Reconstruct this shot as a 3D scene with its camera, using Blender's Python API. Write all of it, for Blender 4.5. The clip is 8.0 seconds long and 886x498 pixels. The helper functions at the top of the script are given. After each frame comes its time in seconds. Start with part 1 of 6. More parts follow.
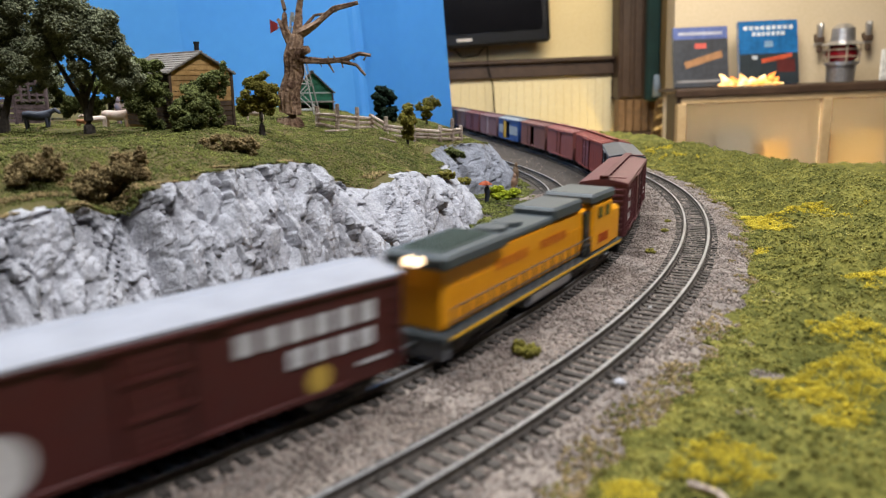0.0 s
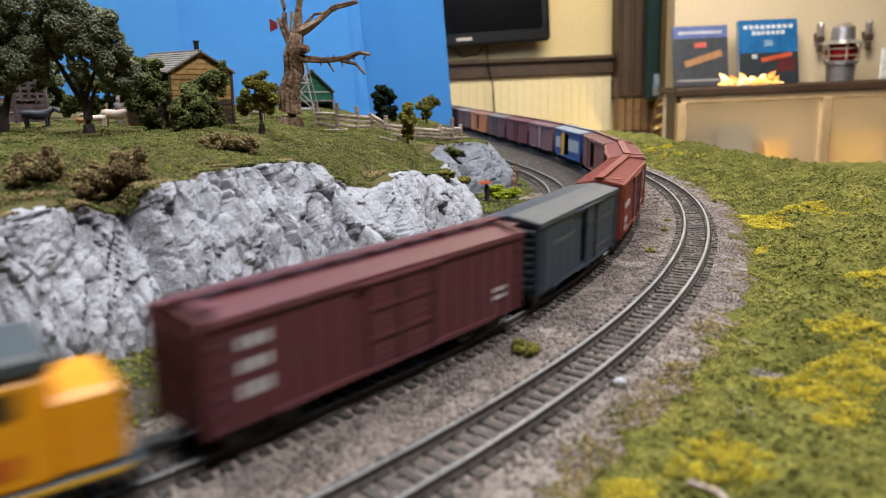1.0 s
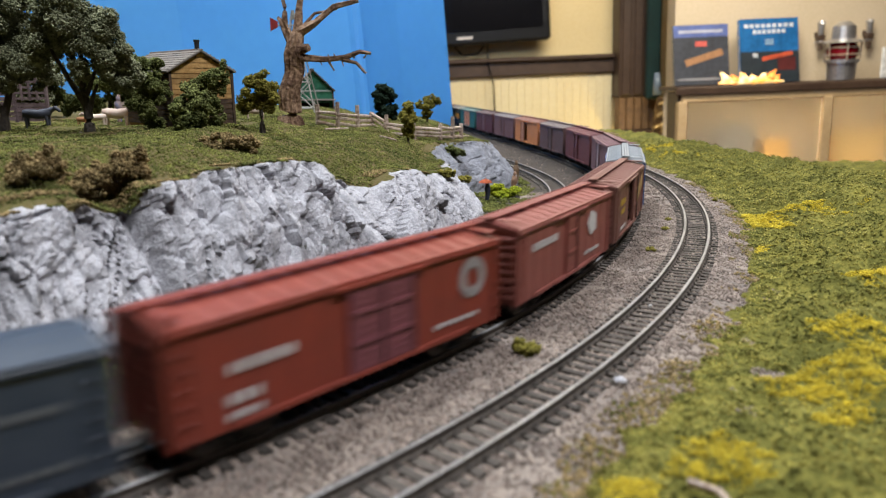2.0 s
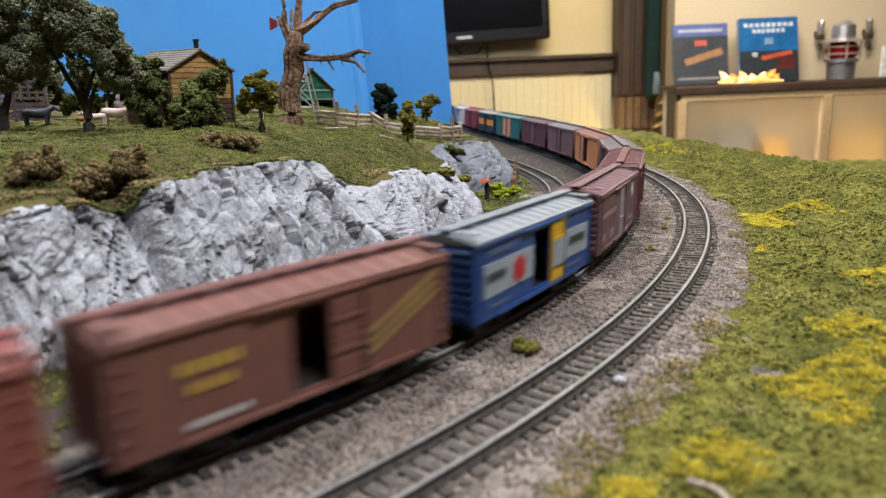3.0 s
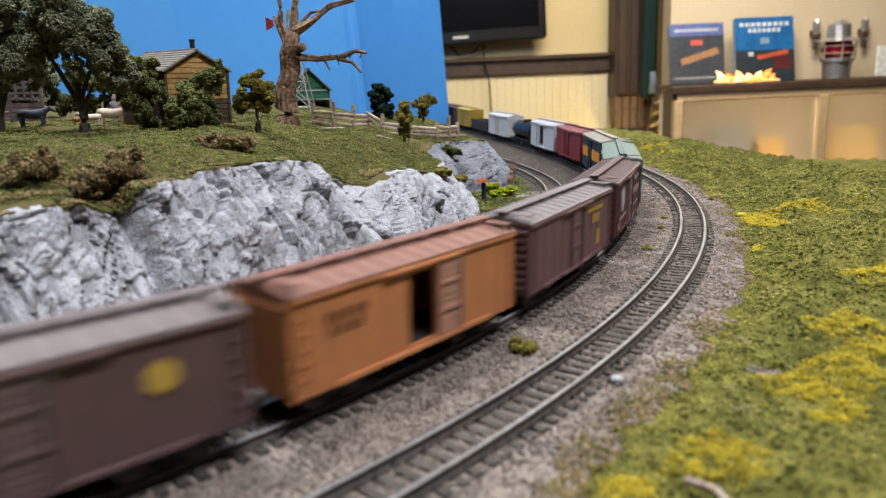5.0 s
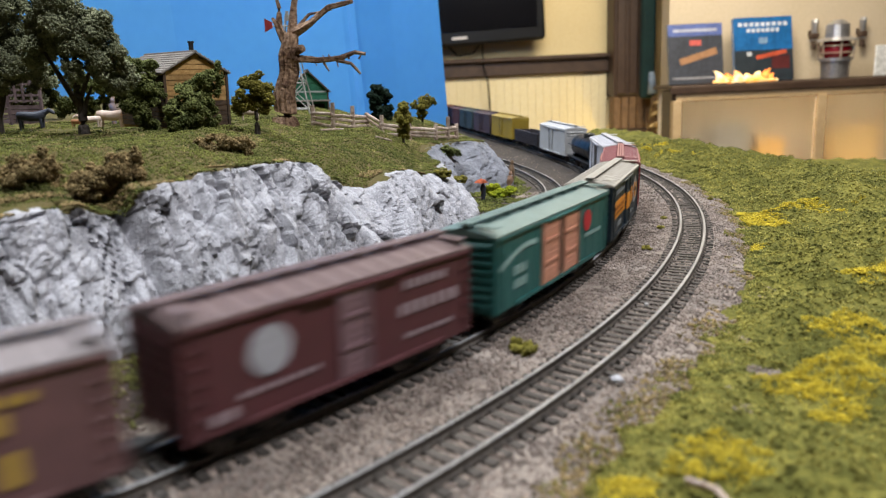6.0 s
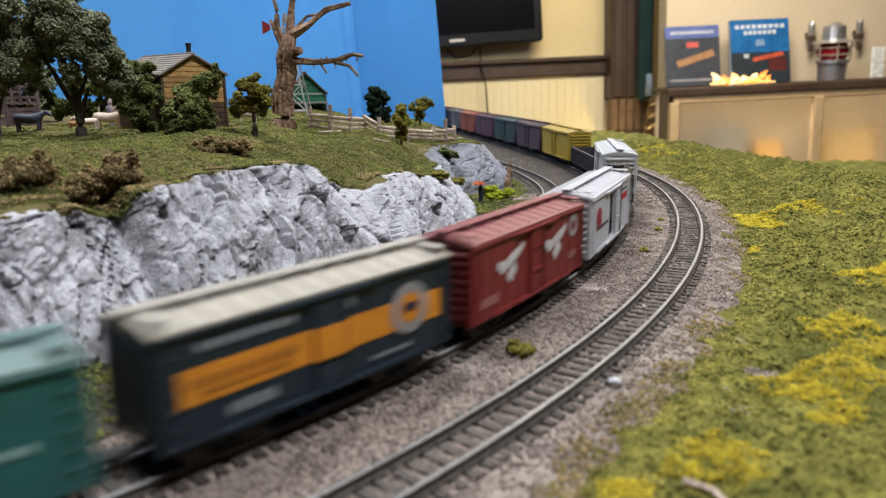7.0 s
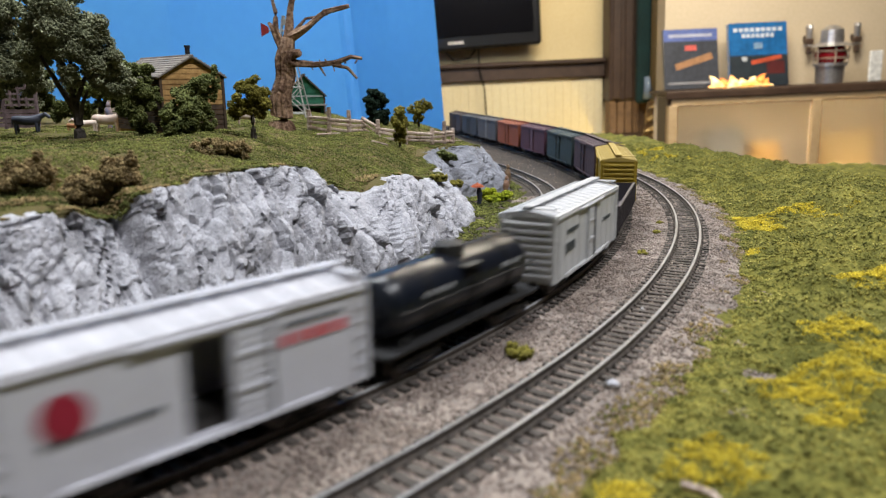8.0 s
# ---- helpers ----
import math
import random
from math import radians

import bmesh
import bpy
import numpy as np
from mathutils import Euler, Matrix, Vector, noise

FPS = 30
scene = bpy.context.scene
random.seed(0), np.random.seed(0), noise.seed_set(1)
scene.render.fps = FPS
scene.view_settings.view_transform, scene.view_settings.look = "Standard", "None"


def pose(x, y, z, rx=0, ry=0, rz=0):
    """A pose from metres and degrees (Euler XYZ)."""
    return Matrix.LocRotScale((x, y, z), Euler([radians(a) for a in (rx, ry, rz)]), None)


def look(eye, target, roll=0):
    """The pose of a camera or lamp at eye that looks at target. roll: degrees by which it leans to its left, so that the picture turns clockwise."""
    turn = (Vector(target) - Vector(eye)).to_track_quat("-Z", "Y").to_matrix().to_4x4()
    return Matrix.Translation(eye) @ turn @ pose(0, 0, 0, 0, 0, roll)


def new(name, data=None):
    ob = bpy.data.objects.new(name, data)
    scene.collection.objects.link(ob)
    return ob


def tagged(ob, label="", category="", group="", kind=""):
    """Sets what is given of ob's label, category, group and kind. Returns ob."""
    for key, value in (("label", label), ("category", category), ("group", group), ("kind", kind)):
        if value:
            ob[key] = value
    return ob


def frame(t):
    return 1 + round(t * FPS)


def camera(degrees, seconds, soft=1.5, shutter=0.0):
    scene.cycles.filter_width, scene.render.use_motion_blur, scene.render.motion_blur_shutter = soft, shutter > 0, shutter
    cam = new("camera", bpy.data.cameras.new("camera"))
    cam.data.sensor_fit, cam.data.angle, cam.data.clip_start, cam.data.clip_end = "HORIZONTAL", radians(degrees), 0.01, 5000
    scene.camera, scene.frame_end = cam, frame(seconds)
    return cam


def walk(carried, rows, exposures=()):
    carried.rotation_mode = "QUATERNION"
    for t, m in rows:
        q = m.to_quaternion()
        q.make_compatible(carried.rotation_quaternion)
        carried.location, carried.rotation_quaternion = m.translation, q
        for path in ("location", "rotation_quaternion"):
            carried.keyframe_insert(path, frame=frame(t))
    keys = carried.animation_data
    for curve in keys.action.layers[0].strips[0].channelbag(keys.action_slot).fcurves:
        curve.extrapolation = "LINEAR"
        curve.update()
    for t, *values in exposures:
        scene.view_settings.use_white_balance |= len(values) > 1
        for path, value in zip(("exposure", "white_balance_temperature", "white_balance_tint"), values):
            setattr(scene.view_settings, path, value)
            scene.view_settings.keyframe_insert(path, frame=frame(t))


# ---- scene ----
from mathutils.bvhtree import BVHTree

# ---- camera ----
cam = camera(62.87, 8.0, soft=1.25, shutter=0.6)
cam.data.dof.use_dof = True
cam.data.dof.focus_distance, cam.data.dof.aperture_fstop = 0.34, 19.0


def eye_pose(dx, dy, lean):
    """The camera beside the layout, turned by small angles in milliradians."""
    return (pose(0, 0, 0.0627, 76.99 + math.degrees(dy / 1000), 0, math.degrees(dx / 1000))
            @ pose(0, 0, 0, 0, 0, -0.286 - math.degrees(lean / 1000)))


walk(cam, [
    (0.0, eye_pose(0, 0, 0)), (0.5, eye_pose(-0.4, -0.6, 0)), (1.0, eye_pose(-0.2, -1.2, 0)),
    (1.5, eye_pose(0, -1.9, 0)), (2.2, eye_pose(0.6, -2.8, 0.3)), (3.0, eye_pose(0, -3.4, 0.6)), (3.5, eye_pose(-2.4, -3.5, 0.4)),
    (4.0, eye_pose(-3.9, -3.5, 0.4)), (4.5, eye_pose(-4.2, -3.9, 0.8)), (5.2, eye_pose(-4.3, -3.4, 3)), (6.0, eye_pose(-5.0, -2.4, 5.5)),
    (6.5, eye_pose(-6.9, -1.2, 5.5)), (7.0, eye_pose(-8.2, 0.3, 5.5)), (7.5, eye_pose(-9.4, 2.1, 5.0)),
    (8.0, eye_pose(-10.4, 3.6, 4.0))])

# ---- light ----
world = bpy.data.worlds.new("room_air")
scene.world = world
world.use_nodes = True
world.node_tree.nodes["Background"].inputs[0].default_value = (1.0, 0.93, 0.82, 1)
world.node_tree.nodes["Background"].inputs[1].default_value = 0.11


def lamp(name, m, w, h, watts, colour):
    d = bpy.data.lights.new(name, "AREA")
    d.shape, d.size, d.size_y, d.energy, d.color = "RECTANGLE", w, h, watts, colour
    ob = new(name, d)
    ob.matrix_world = m
    return ob


lamp("ceiling_lamp", look((0.46, -0.20, 1.28), (0.0, 0.25, 0)), 0.6, 0.14, 22.0, (0.97, 0.97, 1.0))
lamp("ceiling_lamp", look((-0.45, 0.50, 1.30), (-0.32, 0.95, 0.1)), 0.7, 0.16, 31, (0.92, 0.96, 1.0))
lamp("ceiling_lamp", look((0.7, 2.0, 1.35), (0.6, 2.4, 0)), 1.2, 0.4, 56, (1.0, 0.90, 0.73))
# unseen lamp, added for the warm glow on wainscot and casing
lamp("unseen_corner_lamp", look((0.88, 3.25, -0.42), (0.75, 3.55, -0.05)), 0.06, 0.06, 1.3, (1.0, 0.72, 0.22))
scene.view_settings.exposure = 0.0

# ---- materials ----


def material(name, colour, rough=0.7, metal=0.0, second=None, grain=400.0, stain=30.0, bump=0.25, amount=0.5, island=0.0, spec=0.4, deep=0.001, emit=0.0):
    """Two colours mixed by noise of two sizes, with fine relief; grain and stain are waves per metre."""
    m = bpy.data.materials.new(name)
    m.use_nodes = True
    n, l = m.node_tree.nodes, m.node_tree.links
    b = n["Principled BSDF"]
    second = second or tuple(c * 0.6 for c in colour)
    co = n.new("ShaderNodeTexCoord")
    fine, wide = n.new("ShaderNodeTexNoise"), n.new("ShaderNodeTexNoise")
    fine.inputs["Scale"].default_value, wide.inputs["Scale"].default_value = grain, stain
    fine.inputs["Detail"].default_value, wide.inputs["Detail"].default_value = 4, 5
    add = n.new("ShaderNodeMath")
    add.operation = "ADD"
    ramp = n.new("ShaderNodeMapRange")
    ramp.inputs["From Min"].default_value, ramp.inputs["From Max"].default_value = 0.75, 1.25
    ramp.inputs["To Max"].default_value = amount * 2
    mix = n.new("ShaderNodeMix")
    mix.data_type = "RGBA"
    mix.inputs["A"].default_value, mix.inputs["B"].default_value = (*colour, 1), (*second, 1)
    for t in (fine, wide):
        l.new(co.outputs["Object"], t.inputs["Vector"])
    l.new(fine.outputs[0], add.inputs[0])
    l.new(wide.outputs[0], add.inputs[1])
    l.new(add.outputs[0], ramp.inputs["Value"])
    l.new(ramp.outputs[0], mix.inputs["Factor"])
    colour_out = mix.outputs["Result"]
    if island:
        geo = n.new("ShaderNodeNewGeometry")
        info = n.new("ShaderNodeObjectInfo")
        both = n.new("ShaderNodeMath")
        both.operation = "ADD"
        l.new(geo.outputs["Random Per Island"], both.inputs[0])
        l.new(info.outputs["Random"], both.inputs[1])
        frac = n.new("ShaderNodeMath")
        frac.operation = "FRACT"
        l.new(both.outputs[0], frac.inputs[0])
        mr = n.new("ShaderNodeMapRange")
        mr.inputs["To Min"].default_value, mr.inputs["To Max"].default_value = 1 - island, 1 + island
        l.new(frac.outputs[0], mr.inputs["Value"])
        hsv = n.new("ShaderNodeHueSaturation")
        l.new(mr.outputs[0], hsv.inputs["Value"])
        l.new(colour_out, hsv.inputs["Color"])
        colour_out = hsv.outputs[0]
    l.new(colour_out, b.inputs["Base Color"])
    b.inputs["Roughness"].default_value, b.inputs["Metallic"].default_value = rough, metal
    b.inputs["Specular IOR Level"].default_value = spec
    if bump:
        bp = n.new("ShaderNodeBump")
        bp.inputs["Strength"].default_value, bp.inputs["Distance"].default_value = bump, deep
        l.new(add.outputs[0], bp.inputs["Height"])
        l.new(bp.outputs[0], b.inputs["Normal"])
    if emit:
        l.new(colour_out, b.inputs["Emission Color"])
        b.inputs["Emission Strength"].default_value = emit
    return m


def glass(name, tint=(1, 1, 1), rough=0.02):
    m = bpy.data.materials.new(name)
    m.use_nodes = True
    b = m.node_tree.nodes["Principled BSDF"]
    b.inputs["Base Color"].default_value = (*tint, 1)
    b.inputs["Roughness"].default_value = rough
    b.inputs["Transmission Weight"].default_value = 1
    b.inputs["IOR"].default_value = 1.45
    return m


# landscape
M_BALLAST = material("ballast_bed", (0.30, 0.25, 0.21), 0.95, second=(0.14, 0.12, 0.11), grain=900, stain=60, bump=0.5)
M_STONE = material("ballast_stone", (0.285, 0.230, 0.195), 0.9, second=(0.140, 0.112, 0.100), grain=700, stain=45, bump=0.2, island=0.45)
M_TURF = material("turf_ground", (0.205, 0.185, 0.042), 0.95, second=(0.085, 0.085, 0.020), grain=650, stain=75, bump=0.8, amount=0.7, spec=0.1)
M_FOAM = material("turf_foam", (0.30, 0.265, 0.062), 0.95, second=(0.085, 0.09, 0.024), grain=260, stain=60, bump=0.3, amount=0.65, island=0.42, spec=0.1)
M_DEEPFOAM = material("deep_green_foam", (0.185, 0.175, 0.042), 0.95, second=(0.095, 0.098, 0.025), grain=260, stain=60, bump=0.3, amount=0.6, island=0.4, spec=0.1)
M_DRY = material("dry_foam", (0.42, 0.37, 0.12), 0.95, second=(0.26, 0.24, 0.06), grain=300, stain=60, bump=0.3, island=0.3, spec=0.1)
M_YELLOW = material("yellow_foam", (0.62, 0.48, 0.045), 0.95, second=(0.42, 0.34, 0.04), grain=300, stain=30, bump=0.3, island=0.3, spec=0.1)
M_MEADOW = material("meadow_ground", (0.075, 0.075, 0.022), 0.95, second=(0.115, 0.085, 0.042), grain=900, stain=45, bump=0.6, spec=0.1)
M_MEADOW_FOAM = material("meadow_foam", (0.155, 0.160, 0.042), 0.95, second=(0.062, 0.072, 0.020), grain=260, stain=60, bump=0.3, amount=0.6, island=0.42, spec=0.1)
M_MEADOW_DRY = material("meadow_straw", (0.27, 0.225, 0.10), 0.95, second=(0.15, 0.12, 0.05), grain=260, stain=85, bump=0.3, amount=0.55, island=0.4, spec=0.1)
M_ROCK = material("plaster_rock", (0.46, 0.46, 0.50), 0.85, second=(0.20, 0.20, 0.215), grain=1500, stain=170, bump=0.8, amount=0.42, deep=0.0007)
# bluer rock, also darkened to put the far block's shade into its colour
M_SHADED_ROCK = material("blue_grey_shaded_rock", (0.275, 0.285, 0.325), 0.85, second=(0.115, 0.12, 0.14), grain=1500, stain=150, bump=0.8, amount=0.45, deep=0.0007)
M_EARTH = material("dark_earth", (0.060, 0.047, 0.037), 0.95, second=(0.028, 0.022, 0.018), grain=900, stain=60, bump=0.5)
M_DIRT = material("brown_scrub", (0.27, 0.195, 0.095), 0.95, second=(0.13, 0.10, 0.045), grain=500, stain=60, bump=0.5, island=0.4, spec=0.1)
M_BOARD = material("board", (0.12, 0.10, 0.08), 0.9, grain=100)
M_RAIL_SIDE = material("rail_side", (0.115, 0.098, 0.085), 0.6, 0.3, grain=900, stain=90)
M_RAIL_TOP = material("rail_top", (0.30, 0.30, 0.31), 0.42, 0.5, second=(0.17, 0.167, 0.165), grain=900, stain=60, bump=0.05)
M_TIE = material("tie_plastic", (0.032, 0.027, 0.024), 0.75, second=(0.068, 0.058, 0.050), grain=800, stain=80, bump=0.3, island=0.3)


# ---- building helpers ----
def obj(name, bm, mat, parent=None, label="", smooth=False):
    me = bpy.data.meshes.new(name)
    bm.normal_update()
    bm.to_mesh(me)
    bm.free()
    if smooth:
        for p in me.polygons:
            p.use_smooth = True
    for m in (mat if isinstance(mat, (list, tuple)) else [mat]):
        me.materials.append(m)
    ob = new(name, me)
    if parent is not None:
        ob.parent = parent
    if label:
        ob["label"] = label
    return ob


def part(name, bm, mat, parent, label="", smooth=False):
    return obj(name, bm, mat, parent, label, smooth)


def shared(name, me, parent, m):
    """One more object on a mesh that others use too."""
    ob = new(name, me)
    ob.parent = parent
    ob.matrix_basis = m
    return ob


def grid_mesh(P, bm=None, mat=0):
    """A sheet through an array of places, rows by columns."""
    bm = bm or bmesh.new()
    v = [[bm.verts.new(p) for p in row] for row in P]
    for i in range(len(v) - 1):
        for j in range(len(v[0]) - 1):
            f = bm.faces.new((v[i][j], v[i][j + 1], v[i + 1][j + 1], v[i + 1][j]))
            f.material_index = mat
    return bm


def box(bm, cx, cy, cz, sx, sy, sz, bevel=0.0, mat=0, m=None):
    """A block with its middle and its full sizes, edges rounded by bevel."""
    t = Matrix.Translation((cx, cy, cz)) @ Matrix.Diagonal((sx, sy, sz, 1))
    if m is not None:
        t = m @ t
    r = bmesh.ops.create_cube(bm, size=1, matrix=t)
    fs = {f for v in r["verts"] for f in v.link_faces}
    for f in fs:
        f.material_index = mat
    if bevel:
        es = {e for f in fs for e in f.edges}
        out = bmesh.ops.bevel(bm, geom=list(es), offset=bevel, segments=1, affect="EDGES", profile=0.5)
        for f in out["faces"]:
            f.material_index = mat
    return bm


def rod(bm, a, b, r0, r1=None, seg=8, mat=0):
    """A tapered round bar from a to b."""
    a, b = Vector(a), Vector(b)
    d = b - a
    m = Matrix.Translation((a + b) / 2) @ d.to_track_quat("Z", "Y").to_matrix().to_4x4()
    r = bmesh.ops.create_cone(bm, cap_ends=True, segments=seg, radius1=r0, radius2=r0 if r1 is None else r1, depth=d.length, matrix=m)
    for f in {f for v in r["verts"] for f in v.link_faces}:
        f.material_index = mat
    return bm


ICO = bmesh.new()
bmesh.ops.create_icosphere(ICO, subdivisions=1, radius=1)
ICO_V = np.array([v.co[:] for v in ICO.verts])
ICO_F = np.array([[v.index for v in f.verts] for f in ICO.faces])
ICO.free()
OCT_V = np.array([(1, 0, 0), (-1, 0, 0), (0, 1, 0), (0, -1, 0), (0, 0, 1), (0, 0, -1)], float)
OCT_F = np.array([(0, 2, 4), (2, 1, 4), (1, 3, 4), (3, 0, 4), (2, 0, 5), (1, 2, 5), (3, 1, 5), (0, 3, 5)])
TET_V = np.array([(1, 1, 1), (1, -1, -1), (-1, 1, -1), (-1, -1, 1)], float) * 0.82
TET_F = np.array([(0, 1, 2), (0, 3, 1), (0, 2, 3), (1, 3, 2)])
RNG = np.random.default_rng(7)


def crumbs(name, places, sizes, mat, parent=None, shape="ico", flat=1.0, rough=0.35):
    """Very many small uneven grains at the places, joined in one mesh."""
    V, F = {"ico": (ICO_V, ICO_F), "oct": (OCT_V, OCT_F), "tet": (TET_V, TET_F)}[shape]
    n = len(places)
    places, sizes = np.asarray(places, float), np.asarray(sizes, float)
    v = V[None] * (1 + RNG.uniform(-rough, rough, (n, len(V), 1)))
    q = RNG.normal(size=(n, 4))
    q /= np.linalg.norm(q, axis=1, keepdims=True)
    w, x, y, z = q.T
    R = np.stack([1 - 2 * (y * y + z * z), 2 * (x * y - z * w), 2 * (x * z + y * w),
                  2 * (x * y + z * w), 1 - 2 * (x * x + z * z), 2 * (y * z - x * w),
                  2 * (x * z - y * w), 2 * (y * z + x * w), 1 - 2 * (x * x + y * y)], -1).reshape(n, 3, 3)
    v = np.einsum("nij,nkj->nki", R, v) * sizes[:, None, None]
    v[..., 2] *= flat
    v += places[:, None]
    f = (F[None] + np.arange(n)[:, None, None] * len(V)).reshape(-1, 3)
    me = bpy.data.meshes.new(name)
    me.vertices.add(n * len(V))
    me.vertices.foreach_set("co", v.reshape(-1))
    me.loops.add(f.size)
    me.loops.foreach_set("vertex_index", f.reshape(-1).astype(np.int32))
    me.polygons.add(len(f))
    me.polygons.foreach_set("loop_start", np.arange(0, f.size, 3, dtype=np.int32))
    me.update(calc_edges=True)
    me.materials.append(mat)
    ob = new(name, me)
    if parent is not None:
        ob.parent = parent
    return ob


def fbm(x, y, z=0.0, size=0.02, octaves=4):
    return noise.fractal((x / size, y / size, z / size), 0.6, 2.0, octaves)


def smooth01(t):
    t = min(1.0, max(0.0, t))
    return t * t * (3 - 2 * t)


# ---- the line of the tracks ----
LS = np.linspace(-2.0, 2.7, 4701)
_i0 = int(np.argmin(abs(LS)))


def bent_line(stations, bends):
    """Heading and places along a line whose bend, in radians a metre, is given at stations."""
    k = np.interp(LS, stations, bends)
    k[LS < -0.3] = 0.0
    h = np.cumsum(k) * 0.001
    h += -0.7318 - h[_i0]
    x, y = np.cumsum(-np.sin(h)) * 0.001, np.cumsum(np.cos(h)) * 0.001
    return h, x - 0.0051 - x[_i0], y + 0.1099 - y[_i0]


# the two outer tracks run on behind the backdrop; the siding and the rock's foot bend in more sharply
LH, LX, LY = bent_line((-0.25, 0.05, 0.2, 0.275, 0.35, 0.425, 0.5, 0.6, 0.7, 0.85, 0.95, 1.0, 1.36, 1.40, 2.7),
                       (1.80, 1.844, 1.563, 1.784, 1.897, 1.632, 0.81, 0.427, 0.105, -0.247, 0.0, 3.6, 3.6, 0.0, 0.0))
FH, FX, FY = bent_line((-0.1, 0.05, 0.2, 0.35, 0.5, 0.65, 0.8, 1.0), (1.80, 1.844, 1.402, 3.047, 0.762, 1.017, 1.118, 1.117))
TRAIN = 0.03365      # the train's track lies this far inside the front one
THIRD = 0.069


def line(s, off=0.0):
    """Place and heading on the track line at s metres, off metres to its inside."""
    h = float(np.interp(s, LS, LH))
    return float(np.interp(s, LS, LX)) - off * math.cos(h), float(np.interp(s, LS, LY)) - off * math.sin(h), h


def foot_line(s, off=0.0):
    """The same for the line that the siding and the rocks follow."""
    h = float(np.interp(s, LS, FH))
    return float(np.interp(s, LS, FX)) - off * math.cos(h), float(np.interp(s, LS, FY)) - off * math.sin(h), h


# arc length along the train's own track
TX, TY = LX - TRAIN * np.cos(LH), LY - TRAIN * np.sin(LH)
TS = np.concatenate([[0], np.cumsum(np.hypot(np.diff(TX), np.diff(TY)))])
TS -= TS[_i0]


def on_train_line(a):
    return float(np.interp(a, TS, TX)), float(np.interp(a, TS, TY))


# ---- the layout's board, ballast and tracks ----
bm = bmesh.new()
box(bm, -0.775, 0.0, -0.034, 1.65, 1.9, 0.05, 0.004)
box(bm, -0.825, 1.175, -0.034, 1.55, 0.446, 0.05, 0.004)
box(bm, 0.225, -0.165, -0.085, 0.35, 1.57, 0.05, 0.004)
box(bm, -0.775, 0.0, -0.58, 1.55, 1.8, 1.04, 0.004)
box(bm, -0.825, 1.14, -0.58, 1.45, 0.44, 1.04, 0.004)
box(bm, 0.2, -0.165, -0.605, 0.3, 1.5, 0.99, 0.004)
tagged(obj("ground", bm, M_BOARD), "brown painted plywood bench under the model landscape", "table top", kind="structure")

US = np.linspace(-0.042, 0.150, 49)


def bare(s, u):
    """Where plain earth shows in place of ballast."""
    if u > 0.086 or s < 0.24 and u > 0.053:
        return True
    return s > 0.42 and u > 0.012 or s > 0.34 and u > 0.045



def bed_z(u):
    z = -0.0030
    for c in (0.0, TRAIN, THIRD):
        z = max(z, -0.0027 - 0.02 * max(0, abs(u - c) - 0.010))
    if u < -0.012:
        z -= 0.09 * (-0.012 - u)
    return z


P = []
for s in np.arange(-1.7, 1.7, 0.008):
    row = []
    for u in US:
        x, y, h = line(s, min(u, 0.055) if s > 0.95 else u)
        row.append((x, y, bed_z(u) + 0.0004 * fbm(x, y, 0, 0.006)))
    P.append(row)
bm = grid_mesh(P)
for i, f in enumerate(bm.faces):
    s, u = -1.7 + 0.008 * (i // (len(US) - 1)), US[i % (len(US) - 1)]
    if bare(s, u):
        f.material_index = 1
bed = obj("ballast_bed", bm, (M_BALLAST, M_EARTH), smooth=True)
tagged(bed, "grey-tan gravel bed under the model railway tracks", "ballast", kind="structure")


def gravel(n, s0, s1, size):
    out, sz = [], []
    for _ in range(n):
        s, u = random.uniform(s0, s1), random.uniform(-0.038, 0.088)
        x, y, h = line(s, u)
        z = bed_z(u) + 0.0004 * fbm(x, y, 0, 0.006)
        if bare(s, u) and random.random() < 0.96:
            continue
        if min(abs(u - c) for c in (0.0, TRAIN, THIRD)) < (0.0088 if u < 0.016 else 0.0066):
            ph = ((s + 1.7) / 0.004) % 1.0
            if not 0.24 < ph < 0.76:
                continue
            z += 0.0002
        out.append((x, y, z + 0.0001))
        sz.append(size * random.uniform(0.5, 1.35))
    return out, sz


p1, z1 = gravel(84000, -0.07, 0.30, 0.00044)
p2, z2 = gravel(26000, 0.30, 0.75, 0.00064)
tagged(crumbs("gravel", p1 + p2, z1 + z2, M_STONE, None, "oct", 0.8), "loose tan and grey ballast stones between the tracks", "gravel", kind="stuff")


def sweep_rail(off, s0, s1, parent, run):
    prof = [(-0.00085, -0.0021), (0.00085, -0.0021), (0.00085, -0.00175), (0.00022, -0.00155), (0.00022, -0.0007),
            (0.0005, -0.0006), (0.0005, -0.0001), (0.0004, 0.0), (-0.0004, 0.0), (-0.0005, -0.0001), (-0.0005, -0.0006),
            (-0.00022, -0.0007), (-0.00022, -0.00155), (-0.00085, -0.00175)]
    rows = []
    for s in np.arange(s0, s1, 0.006):
        rows.append([(*run(s, off - a)[:2], b) for a, b in prof + prof[:1]])
    b = grid_mesh(rows)
    for f in b.faces:
        c = f.calc_center_median()
        f.material_index = 1 if c.z > -0.00012 else 0
    return part("rail", b, (M_RAIL_SIDE, M_RAIL_TOP), parent, "worn steel rail with bright top")


bm = bmesh.new()
box(bm, 0, 0, -0.0026, 0.0172, 0.0019, 0.0012, 0.0)
for e in (-0.0049, 0.0049):
    box(bm, e, 0, -0.00185, 0.0026, 0.0013, 0.0005)
TIE = bpy.data.meshes.new("tie")
bm.to_mesh(TIE)
bm.free()
TIE.materials.append(M_TIE)


